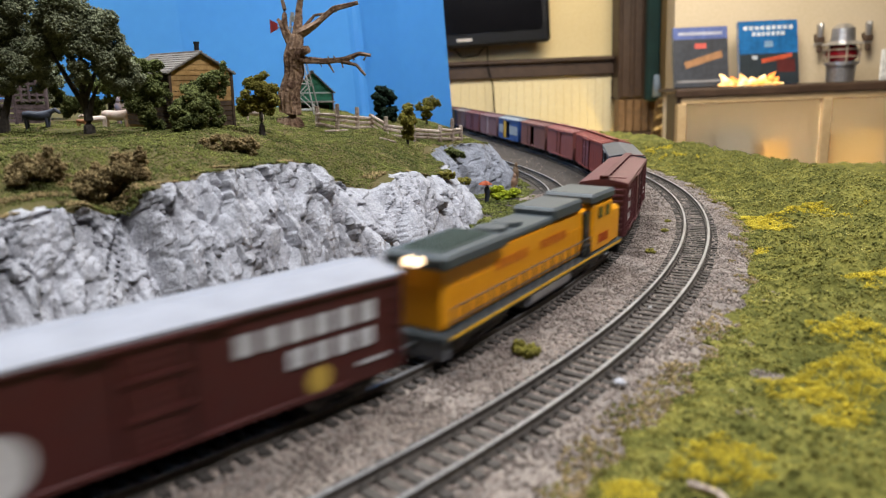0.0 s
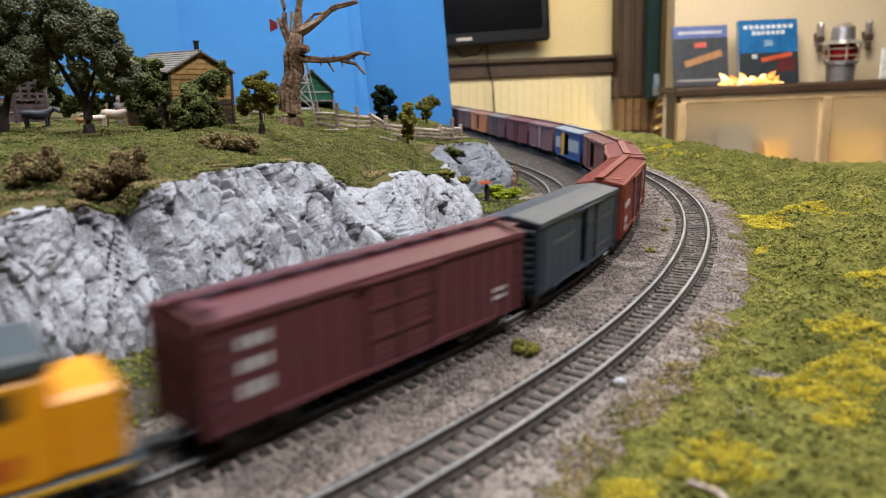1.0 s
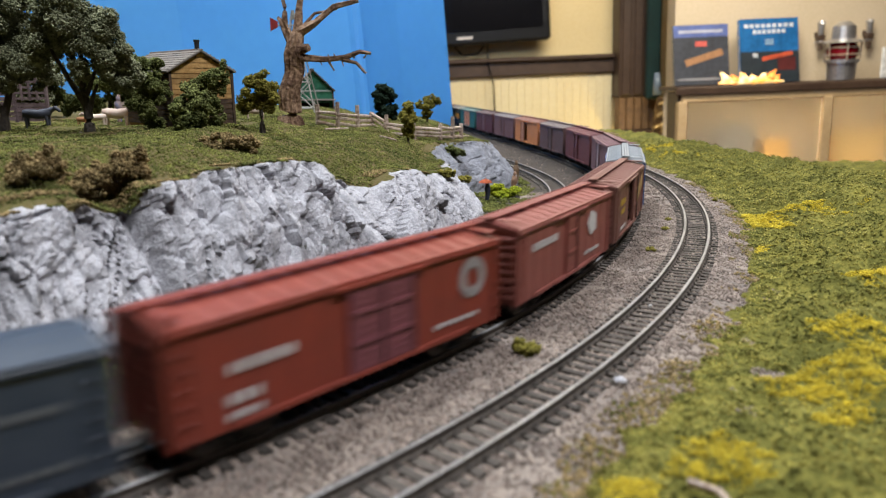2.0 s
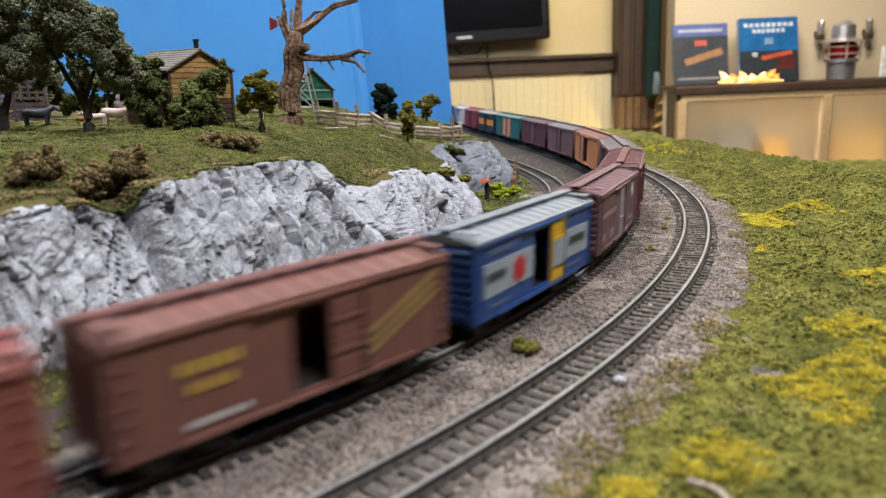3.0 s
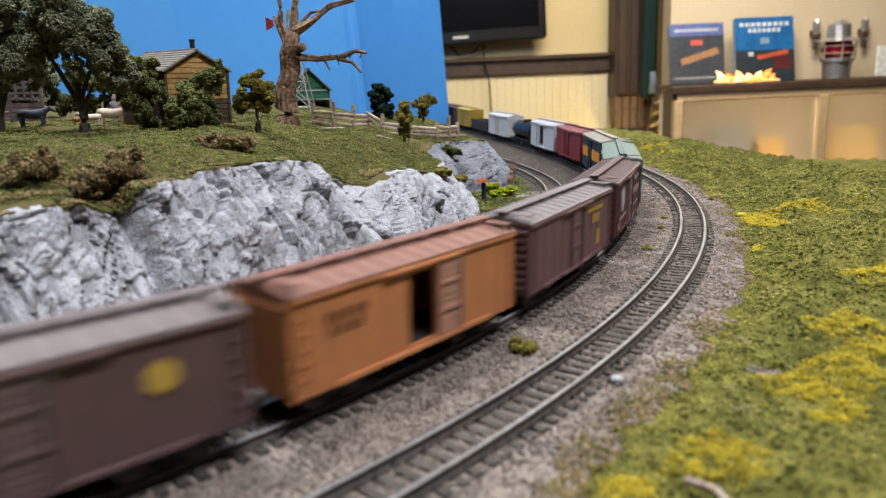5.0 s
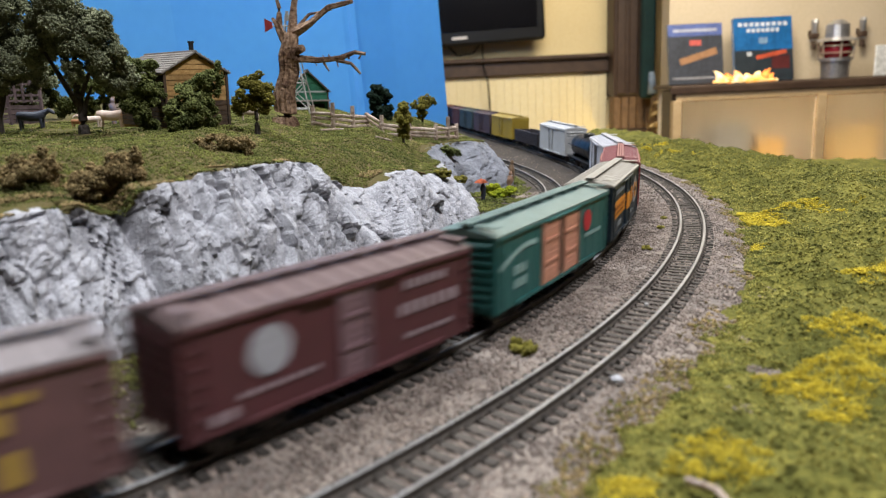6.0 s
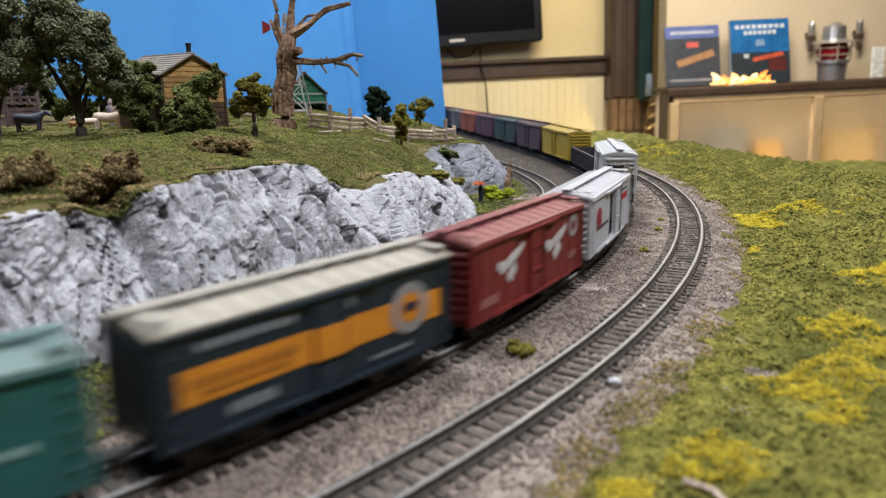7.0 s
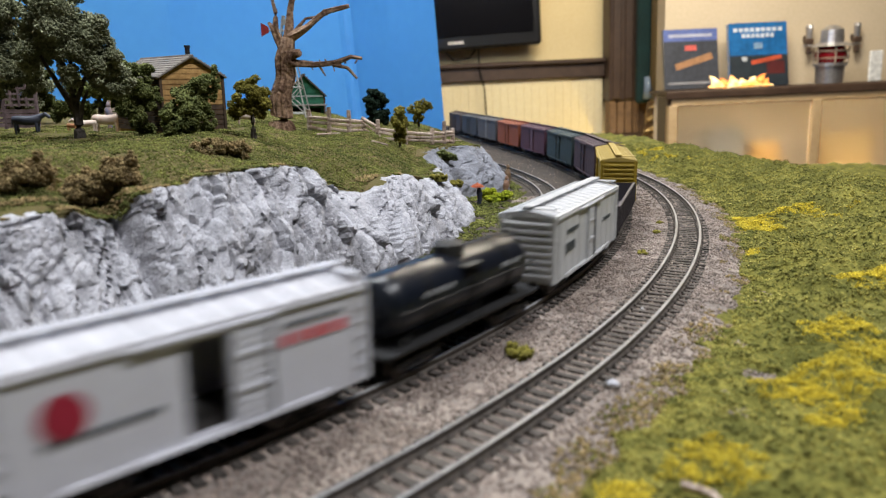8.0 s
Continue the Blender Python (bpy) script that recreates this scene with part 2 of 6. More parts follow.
def track(off, s0, s1, n0, n1, label, run=line):
    t = new("model_track")
    tagged(t, label, "railway track", "tracks of the layout", "structure")
    for side in (-0.0049, 0.0049):
        sweep_rail(off + side, s0, s1, t, run)
    far = bmesh.new()
    s, step = -1.7, 0.0040
    while s < s1:
        if s < s0:
            s += step
            continue
        x, y, h = run(s, off)
        m = pose(x, y, RNG.uniform(-0.0001, 0.0001), 0, 0, math.degrees(h) + RNG.uniform(-2, 2))
        if n0 < s < n1:
            shared("tie", TIE, t, m)
        else:
            box(far, 0, 0, -0.0026, 0.0172, 0.0019, 0.0012, m=m)
        s += step
    r = part("far_ties", far, M_TIE, t)
    r["kind"] = "stuff"
    return t
track(0.0, -0.9, 1.35, -0.08, 0.62, "front model railway track with dark ties in ballast")
track(TRAIN, -1.7, 2.65, -0.08, 0.62, "model railway track that carries the freight train")
track(THIRD, 0.24, 0.95, 0.25, 0.75, "siding track beside the rock wall", foot_line)

# ---- grass hill outside the curve ----


def right_z(s, w):
    """Height of the grass at s along the track and w beyond the ballast's edge."""
    x, y, h = line(s, -0.0188 + 0.0030 * smooth01((0.05 - s) / 0.10) - w)
    top = 0.0165 * (0.35 + 0.65 * smooth01((s + 0.0) / 0.26))
    if s > 0.18:
        top -= 0.0045 * smooth01((s - 0.18) / 0.10) + 0.0045 * smooth01((s - 0.30) / 0.12)
    z = -0.003 + top * smooth01((w + 0.004) / 0.085)
    z += (0.0036 * fbm(x, y, 0, 0.045, 3) + 0.0033 * fbm(x, y, 3, 0.014, 4) + 0.0015 * fbm(x, y, 8, 0.006, 2)) * smooth01(w / 0.02)
    z -= 0.0055 * smooth01((0.0035 + 0.006 * fbm(x, y, 5, 0.013, 3) - w) / 0.004)
    z -= 0.045 * smooth01((w - 0.075) / 0.16) * smooth01((s - 0.05) / 0.1)
    return x, y, z


WS = np.concatenate([np.linspace(-0.004, 0.14, 76), np.linspace(0.145, 0.45, 24)])
P = [[right_z(s, w) for w in WS] for s in np.concatenate([np.arange(-0.5, -0.14, 0.006), np.arange(-0.14, 0.76, 0.0024)])]
hill = obj("grass_bank", grid_mesh(P), M_TURF, smooth=True)
tagged(hill, "olive green scatter grass bank with yellow flower patches", "grass", kind="structure")


FLOWERS = [(0.082, 0.143, 0.02),
           (0.05, 0.115, 0.012),
           (0.151, 0.326, 0.028),
           (0.133, 0.218, 0.022),
           (0.182, 0.64, 0.03),
           (0.175, 0.339, 0.02),
           (0.096, 0.153, 0.014),
           (0.029, 0.104, 0.004),
           (0.1, 0.171, 0.01),
           (0.119, 0.274, 0.008),
           (0.201, 0.608, 0.02)]


def patch(x, y):
    near = max(1.0 - math.hypot(x - a, y - b) / r for a, b, r in FLOWERS)
    return 0.5 * max(-0.6, near) + 0.35 * noise.noise((x / 0.05 + 3.1, y / 0.05, 0.7)) + 0.45 * noise.noise((x / 0.014, y / 0.014, 5.0))


green, gs, yel, ys, dry, ds_, deep_, dk = [], [], [], [], [], [], [], []
for _ in range(250000):
    s = -0.12 + 0.74 * random.random() ** 1.25
    w = -0.004 + 0.17 * random.random() ** 1.25
    x, y, z = right_z(s, w)
    if w < 0.004 and fbm(x, y, 0, 0.008) < 0.1 - (w + 0.004) * 20:
        continue
    k = random.uniform(0.3, 1.15) * (0.00036 + 0.00010 * smooth01((s - 0.05) / 0.25))
    if patch(x, y) > 0.15 + 0.10 * random.random() and w > 0.004 and random.random() < 0.8:
        for _ in range(7):
            yel.append((x + random.uniform(-1, 1) * 0.001, y + random.uniform(-1, 1) * 0.001, z + random.uniform(0, 6) * 0.0001))
            ys.append(k * 0.62)
    elif random.random() < 0.05 + 0.22 * smooth01((noise.noise((x / 0.03, y / 0.03, 6.0)) - 0.05) / 0.3):
        dry.append((x, y, z + 0.0002))
        ds_.append(k * 0.8)
    else:
        clump = noise.noise((x / 0.017, y / 0.017, 2.0)) + 0.8 * noise.noise((x / 0.006, y / 0.006, 7.0))
        lift = random.random() * 0.0011 * max(0.0, noise.noise((x / 0.0035, y / 0.0035, 11.0)))
        if clump > 0.30 and random.random() < 0.75:
            deep_.append((x, y, z + lift))
            dk.append(k * 1.1)
        else:
            green.append((x, y, z + lift))
            gs.append(k)
tagged(crumbs("grass_foam", green, gs, M_FOAM, None, "tet", 1.0, 0.55), "clumpy olive green foam turf on the bank", "grass", kind="stuff")
tagged(crumbs("dark_grass", deep_, dk, M_DEEPFOAM, None, "tet", 1.0, 0.55), "darker green foam clumps in the bank's grass", "grass", kind="stuff")
tagged(crumbs("dry_grass", dry, ds_, M_DRY, None, "tet", 1.0, 0.55), "pale dry foam grass scattered on the bank", "grass", kind="stuff")
tagged(crumbs("yellow_flowers", yel, ys, M_YELLOW, None, "tet", 1.0, 0.5), "bright yellow foam flowers in patches on the grass", "flowers", kind="stuff")

# ---- the hill with its rock face, inside the curve ----
INWARD = Vector((-0.75, 0.66, 0)).normalized()


LIP_S = (-0.3, -0.027, -0.019, -0.003, 0.0045, 0.0115, 0.0158, 0.0255, 0.0355, 0.0415, 0.0485, 0.0755, 0.088, 0.098, 0.1085, 0.1285, 0.134,
         0.143, 0.153, 0.165, 0.1835, 0.20, 0.23, 0.25, 0.275, 0.30, 0.354, 0.39, 0.43)
LIP_Z = (0.030, 0.0310, 0.0320, 0.0322, 0.0290, 0.0275, 0.0336, 0.0350, 0.0353, 0.0369, 0.0373, 0.0371, 0.0365, 0.0343, 0.0290, 0.0227, 0.0205,
         0.0233, 0.0255, 0.0261, 0.0232, 0.0205, 0.0190, 0.0185, 0.0210, 0.0260, 0.0262, 0.0235, 0.0205)


def lip(s):
    """Height of the rock's upper edge along the track line."""
    return float(np.interp(s, LIP_S, LIP_Z))


def foot(s):
    """How far inside the track line the rock's foot lies."""
    return float(np.interp(s, (-0.3, 0.16, 0.22, 0.26, 0.285, 0.335, 0.37, 0.43), (0.0935, 0.0935, 0.098, 0.105, 0.121, 0.118, 0.094, 0.086)))


def hill_place(s, b):
    x0, y0, h = foot_line(s, foot(s))
    # the rock face leans back; further in, the meadow
    x, y = x0 + INWARD.x * b, y0 + INWARD.y * b
    top = lip(s)
    face = min(1.0, max(0.0, b / 0.021))
    z = -0.004 + (top + 0.004) * (face ** 0.62)
    if b > 0.021:
        plain = 0.0425 - 0.0070 * smooth01((x + 0.100) / 0.045) - 0.0025 * smooth01((x + 0.035) / 0.05) - 0.002 * smooth01((-0.11 - x) / 0.05)
        z = top + (plain - top) * smooth01((b - 0.021) / 0.055)
        z += 0.0016 * fbm(x, y, 2, 0.03, 3) * smooth01((b - 0.02) / 0.02)
    return Vector((x, y, z))


def rock_push(v, s):
    """Cast stone: broad bulges, leaning strata, tall facets, cracks and chips."""
    lean = s - 0.30 * v.z
    p = Vector((lean, 0.6 * v.z, 0.0))
    warp = noise.noise_vector(Vector((lean, v.z, 0.4)) / 0.016) * 0.0032
    d = 0.0042 * noise.noise((s / 0.034, v.z / 0.030, 1.7)) + 0.0024 * noise.noise((lean / 0.013, v.z / 0.017, 6.1))
    q = p + warp
    d += 0.0016 * (noise.ridged_multi_fractal((q.x / 0.015, q.y / 0.024, 2.0), 0.9, 2.1, 3, 1.0, 2.0) - 1.0)
    for size, tilt in ((0.0125, 0.52), (0.0056, 0.56), (0.0026, 0.46)):
        c = q / size
        dist, pts = noise.voronoi(c)
        d += (c - pts[0]).dot(noise.noise_vector(pts[0] * 3.7)) * size * tilt
        d -= size * 0.10 * (1 - smooth01((dist[1] - dist[0]) / 0.16))
    crack = noise.noise((q.x / 0.011, q.y / 0.030, 9.0))
    d -= 0.0020 * math.exp(-(crack / 0.045) ** 2) * smooth01(0.5 + 2 * noise.noise((s / 0.02, v.z / 0.015, 3.0)))
    ledge = noise.noise((q.x / 0.030, q.y / 0.0065, 4.0))
    d -= 0.0014 * math.exp(-(ledge / 0.05) ** 2) * smooth01(2.2 * noise.noise((s / 0.018, v.z / 0.02, 8.0)))
    d += 0.00035 * fbm(s, v.z, 2, 0.0022, 3)
    for cleft, wide, deep in ((0.0120, 0.0028, 0.0055), (0.1335, 0.0035, 0.0040), (0.034, 0.0018, 0.0022), (0.088, 0.0016, 0.0018)):
        d -= deep * math.exp(-((lean - cleft + 0.22 * v.z - 0.001 * noise.noise((v.z / 0.006, cleft * 99, 0))) / wide) ** 2)
    return d - 0.0005


BS = np.concatenate([np.linspace(0, 0.026, 60), np.linspace(0.0275, 0.12, 46), np.linspace(0.13, 0.75, 34)])
SS = np.concatenate([np.arange(-0.30, -0.10, 0.004), np.arange(-0.10, 0.27, 0.0009), np.arange(0.27, 0.432, 0.0013)])
P, ROCK = [], []
for s in SS:
    row = []
    x0, y0, h = foot_line(s, foot(s))
    out = Vector((math.cos(h), math.sin(h), 0.25)).normalized()
    for b in BS:
        v = hill_place(s, b)
        if b < 0.027:
            v = v + out * rock_push(v, s) * smooth01((0.030 - b) / 0.008)
        row.append(v)
    P.append(row)
bm = grid_mesh(P)
bm.faces.ensure_lookup_table()
nb = len(BS) - 1
for i, f in enumerate(bm.faces[:]):
    s, b = SS[i // nb], BS[i % nb]
    edge = 0.0225 + 0.005 * noise.noise((s / 0.012, 0.3, 0)) + 0.003 * noise.noise((s / 0.004, b / 0.004, 2))
    # past s 0.272 the rock takes the darkened, shaded colour
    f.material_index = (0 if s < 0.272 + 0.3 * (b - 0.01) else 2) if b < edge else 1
    f.smooth = bool(b > edge)
HILL = BVHTree.FromBMesh(bm)
hill2 = obj("rocky_hill", bm, (M_ROCK, M_MEADOW, M_SHADED_ROCK))
tagged(hill2, "grey plaster rock face with a green meadow on top", "hill", kind="structure")


def meadow(x, y):
    hit = HILL.ray_cast(Vector((x, y, 0.3)), Vector((0, 0, -1)))[0]
    return hit.z if hit is not None else 0.0


turf, ts, straw, sw = [], [], [], []
for _ in range(170000):
    s, b = random.uniform(-0.12, 0.43), 0.0215 + 0.24 * random.random() ** 1.3
    v = hill_place(s, b)
    if b < 0.029 and fbm(v.x, v.y, 0, 0.01) < 0.1:
        continue
    dryness = noise.noise((v.x / 0.022, v.y / 0.022, 9)) + 0.6 * noise.noise((v.x / 0.006, v.y / 0.006, 4))
    lift = 0.0009 * max(0.0, noise.noise((v.x / 0.005, v.y / 0.005, 1.0)))
    k = random.uniform(0.35, 1.1) * 0.00042
    if dryness > 0.28 and random.random() < 0.6 or random.random() < 0.05:
        straw.append((v.x, v.y, v.z + 0.0001))
        sw.append(k * 0.75)
    else:
        turf.append((v.x, v.y, v.z + random.random() * lift + 0.0001))
        ts.append(k)
tagged(crumbs("meadow_grass", turf, ts, M_MEADOW_FOAM, None, "tet", 0.9, 0.5), "short mottled green foam grass on the meadow", "grass", kind="stuff")
tagged(crumbs("meadow_straw", straw, sw, M_MEADOW_DRY, None, "tet", 0.9, 0.5), "pale straw-coloured scatter in the meadow grass", "grass", kind="stuff")

# ---- the train ----
def paint(name, colour, rough=0.55, second=None, amount=0.35):
    return material(name, colour, rough, second=second or tuple(c * 0.62 + 0.012 for c in colour), grain=1500, stain=160, bump=0.12, amount=amount, deep=0.0004)


M_BLACK = paint("black_plastic", (0.012, 0.012, 0.013), 0.6)
M_WHEEL = material("wheel_metal", (0.16, 0.14, 0.13), 0.45, 0.7, grain=900)
M_WHITE = paint("white_lettering", (0.62, 0.60, 0.60), 0.7)
M_GOLD = paint("yellow_lettering", (0.55, 0.36, 0.06), 0.7)
M_REDINK = paint("red_emblem", (0.55, 0.03, 0.04), 0.6)
M_ORANGE = paint("orange_band", (0.72, 0.27, 0.02), 0.6)
# near-black colour in place of the shade inside cars and barn
M_INNER_SHADE = material("inner_shade", (0.02, 0.017, 0.015), 0.9)
CARS = []
SILL, EAVE, WIDE = 0.0050, 0.0248, 0.0172


def wheelset(bm, x):
    for y in (-0.0046, 0.0046):
        rod(bm, (x, y - 0.0007, 0.0027), (x, y + 0.0007, 0.0027), 0.0027, seg=14)
        rod(bm, (x, y * 0.83 - 0.0004, 0.0027), (x, y * 0.83 + 0.0004, 0.0027), 0.0031, seg=14)
    rod(bm, (x, -0.0046, 0.0027), (x, 0.0046, 0.0027), 0.0006, seg=6)


def truck(parent, x, axles=(-0.0055, 0.0055), mat=None):
    reach = max(axles) + 0.0028
    bm = bmesh.new()
    for y in (-0.0063, 0.0063):
        box(bm, 0, y, 0.0034, reach * 2, 0.0009, 0.0011, 0.0002)
        for a in axles:
            box(bm, a, y, 0.0028, 0.0024, 0.0012, 0.0021, 0.0003)
        for a in (-0.0013, 0.0013):
            rod(bm, (a, y, 0.0016), (a, y, 0.0042), 0.0008, seg=8)
        box(bm, 0, y, 0.0016, 0.0055, 0.0009, 0.0007, 0.0002)
    box(bm, 0, 0, 0.0036, 0.0035, 0.0135, 0.0018, 0.0003)
    t = part("truck", bm, mat or M_BLACK, parent, "grey truck frame" if mat else "black plastic truck frame with springs")
    t.location.x = x
    for a in axles:
        b = bmesh.new()
        wheelset(b, a)
        part("wheelset", b, M_WHEEL, t, "dull metal wheels on an axle")
    return t


def coupler(parent, x):
    s = 1 if x > 0 else -1
    bm = bmesh.new()
    box(bm, s * 0.0022, 0, 0.0042, 0.0062, 0.0014, 0.0013, 0.0002)
    box(bm, s * 0.0056, 0.0005, 0.0042, 0.0024, 0.0030, 0.0022, 0.0004)
    box(bm, s * 0.0060, -0.0012, 0.0042, 0.0010, 0.0010, 0.0020, 0.0002)
    c = part("coupler", bm, M_BLACK, parent, "black knuckle coupler")
    c.location.x = x


def flat_panel(bm, x, z, w, h, y, mat=0, thick=0.00016):
    box(bm, x, y, z, w, thick, h, 0.0, mat)


def lettering(parent, rows, mat, name="lettering", label="", y=-WIDE / 2 - 0.0003):
    """Rows of letter-sized bars: x of the middle, z, width, height, count."""
    small = bmesh.new()
    for x, z, w, h, n in rows:
        pitch = w / n
        for i in range(n):
            lw = pitch * random.uniform(0.56, 0.7)
            cx = x - w / 2 + pitch * (i + 0.5)
            if h < 0.0019:
                flat_panel(small, cx, z, lw, h, y)
            else:
                bm = bmesh.new()
                flat_panel(bm, cx, z, lw, h, y)
                part("letter", bm, mat, parent, label)
    if small.verts:
        tagged(part(name, small, mat, parent, label), kind="stuff")
    else:
        small.free()


def disc(parent, x, z, r, mat, label, hole=0.0, y=-WIDE / 2 - 0.0003, seg=24, spin=0.0):
    bm = bmesh.new()
    if hole:
        rim = [[(x + q * math.cos(a), y, z + q * math.sin(a)) for q in (hole, r)] for a in np.linspace(0, 2 * math.pi, seg + 1)]
        grid_mesh(rim, bm)
        bmesh.ops.solidify(bm, geom=bm.faces[:], thickness=0.00012)
    else:
        m = pose(x, y, z, 90, 0, 0) @ pose(0, 0, 0, 0, 0, spin)
        bmesh.ops.create_cone(bm, cap_ends=True, segments=seg, radius1=r, radius2=r, depth=0.00016, matrix=m)
    part("emblem", bm, mat, parent, label)


def ladder(parent, x, y, side, mat):
    bm = bmesh.new()
    d = 0.0022
    if side == "end":
        for k in (-d / 2, d / 2):
            rod(bm, (x, y + k, SILL), (x, y + k, EAVE), 0.00016, seg=5)
        for z in np.linspace(SILL + 0.001, EAVE - 0.001, 7):
            rod(bm, (x, y - d / 2, z), (x, y + d / 2, z), 0.00013, seg=5)
    else:
        for k in (-d / 2, d / 2):
            rod(bm, (x + k, y, SILL), (x + k, y, EAVE), 0.00016, seg=5)
        for z in np.linspace(SILL + 0.001, EAVE - 0.001, 7):
            rod(bm, (x - d / 2, y, z), (x + d / 2, y, z), 0.00013, seg=5)
    part("ladder", bm, mat, parent)


def underframe(car, L):
    bm = bmesh.new()
    box(bm, 0, 0, SILL - 0.0004, L * 0.96, 0.006, 0.0016, 0.0002)
    for x in np.linspace(-L * 0.32, L * 0.32, 5):
        box(bm, x, 0, SILL - 0.0002, 0.0012, WIDE * 0.92, 0.0009)
    rod(bm, (-0.004, 0.003, 0.0036), (0.004, 0.003, 0.0036), 0.0013, seg=10)
    part("underframe", bm, M_BLACK, car, "black underframe with brake gear")
    for x in (-L / 2 + 0.0135, L / 2 - 0.0135):
        truck(car, x)
    for x in (-L / 2, L / 2):
        coupler(car, x)


def boxcar(a, b, label, body, roof=None, door=None, opening=(-0.004, 0.004), doors=((0.0, 0.0086),), ribs=0.0, roof_ribs=True, ends="ribbed", board=True, band=None):
    """A hollow boxcar between the stations a and b of the train. doors: middle and width of each sliding door."""
    car = new("boxcar")
    tagged(car, label, "freight car", "cars of the freight train")
    L = b - a
    W, H = WIDE / 2, EAVE - SILL
    roof, door = roof or body, door or body
    t = 0.0007
    zc = (SILL + EAVE) / 2
    seam = bmesh.new()
    box(seam, 0, 0, zc, 0.0007 if ribs else 0.00045, 0.0005 if ribs else 0.00014, H * 0.945)
    seam_mesh = bpy.data.meshes.new("panel_rib")
    seam.to_mesh(seam_mesh)
    seam.free()
    seam_mesh.materials.append(body)
    for sy in (-1, 1):
        # one sheet with the door's opening cut out of it
        ys = (sy * W, sy * (W - t))
        xs, zs = (-L / 2, opening[0], opening[1], L / 2), (SILL, SILL + 0.0016, EAVE - 0.0024, EAVE)
        bm = bmesh.new()
        v = [[[bm.verts.new((x, y, z)) for z in zs] for x in xs] for y in ys]
        for k in (0, 1):
            for i in range(3):
                for j in range(3):
                    if (i, j) != (1, 1):
                        bm.faces.new((v[k][i][j], v[k][i + 1][j], v[k][i + 1][j + 1], v[k][i][j + 1]))
        rim = [(i, 0) for i in range(4)] + [(3, j) for j in (1, 2, 3)] + [(i, 3) for i in (2, 1, 0)] + [(0, j) for j in (2, 1)]
        for loop in (rim, [(1, 1), (2, 1), (2, 2), (1, 2)]):
            for p, q in zip(loop, loop[1:] + loop[:1]):
                bm.faces.new((v[0][p[0]][p[1]], v[0][q[0]][q[1]], v[1][q[0]][q[1]], v[1][p[0]][p[1]]))
        bmesh.ops.recalc_face_normals(bm, faces=bm.faces[:])
        side = part("side_wall", bm, body, car)
        bm = bmesh.new()
        box(bm, 0, sy * (W + 0.0002), SILL + 0.0004, L * 0.72, 0.0006, 0.0012, 0.0001)
        part("side_sill", bm, body, car)
        bm = bmesh.new()
        box(bm, 0, sy * (W + 0.0003), EAVE - 0.0006, L, 0.0006, 0.0008, 0.0001)
        part("eave_strip", bm, body, car)
        x = -L / 2 + (0.0012 if ribs else 0.004)
        while x < L / 2 - 0.001:
            if not any(abs(x - d) < w / 2 + 0.001 for d, w in doors) and not opening[0] - 0.001 < x < opening[1] + 0.001:
                shared("panel_rib", seam_mesh, side, pose(x, sy * (W + (0.0001 if ribs else 0.00003)), 0))
            x += ribs or 0.0068
    # floor coloured near-black to carry the shade inside the car
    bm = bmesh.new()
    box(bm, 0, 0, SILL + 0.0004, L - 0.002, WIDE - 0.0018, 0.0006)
    part("floor", bm, M_INNER_SHADE, car)
    bm = bmesh.new()
    box(bm, 0, 0, 0, 0.0008, WIDE * 0.86, 0.0010, 0.0002)
    end_rib = bpy.data.meshes.new("end_rib")
    bm.to_mesh(end_rib)
    bm.free()
    end_rib.materials.append(body)
    for sx in (-1, 1):
        bm = bmesh.new()
        box(bm, sx * (L / 2 - t / 2), 0, zc, t, WIDE - 2 * t - 0.0001, H)
        n = 8 if ends == "ribbed" else 5
        for y in (-W + 0.0006, W - 0.0006):
            box(bm, sx * (L / 2 + 0.0001), y, zc, 0.0006, 0.0010, H)
        wall = part("end_wall", bm, body, car)
        for z in np.linspace(SILL + 0.0022, EAVE - 0.0022, n):
            shared("end_rib", end_rib, wall, pose(sx * (L / 2 + 0.0002), 0, z))
        ladder(car, sx * (L / 2 - 0.0022), -W - 0.0004, "side", body)
        ladder(car, sx * (L / 2 + 0.0008), W * 0.72 * -sx, "end", body)
    # roof, slightly pitched, with cross seams
    bm = bmesh.new()
    e, r = EAVE, EAVE + 0.0019
    prof = [(-W - 0.0004, e - 0.0002), (-W - 0.0004, e + 0.0004), (-W * 0.5, e + 0.0013), (0, r), (W * 0.5, e + 0.0013), (W + 0.0004, e + 0.0004), (W + 0.0004, e - 0.0002)]
    grid_mesh([[(x, y, z) for y, z in prof] for x in (-L / 2 - 0.0003, -L / 4, 0, L / 4, L / 2 + 0.0003)], bm)
    for x in (-L / 2 - 0.0003, L / 2 + 0.0003):
        bm.faces.new([bm.verts.new((x, y, z)) for y, z in prof])
    top = part("roof", bm, roof, car)
    if roof_ribs:
        bm = bmesh.new()
        rib = [(-W * 0.99, e + 0.0002), (-W * 0.97, e + 0.0009), (-W * 0.5, e + 0.0017), (0, r + 0.0004), (W * 0.5, e + 0.0017), (W * 0.97, e + 0.0009), (W * 0.99, e + 0.0002)]
        grid_mesh([[(dx, y, z if abs(dx) < 0.0005 else z - 0.0006) for y, z in rib] for dx in (-0.00075, -0.0004, 0.0004, 0.00075)], bm)
        me = bpy.data.meshes.new("roof_rib")
        bm.to_mesh(me)
        bm.free()
        me.materials.append(roof)
        n = max(8, int(L / 0.0052))
        for i in range(n + 1):
            shared("roof_rib", me, top, pose(-L / 2 + 0.0008 + (L - 0.0016) * i / n, 0, 0))
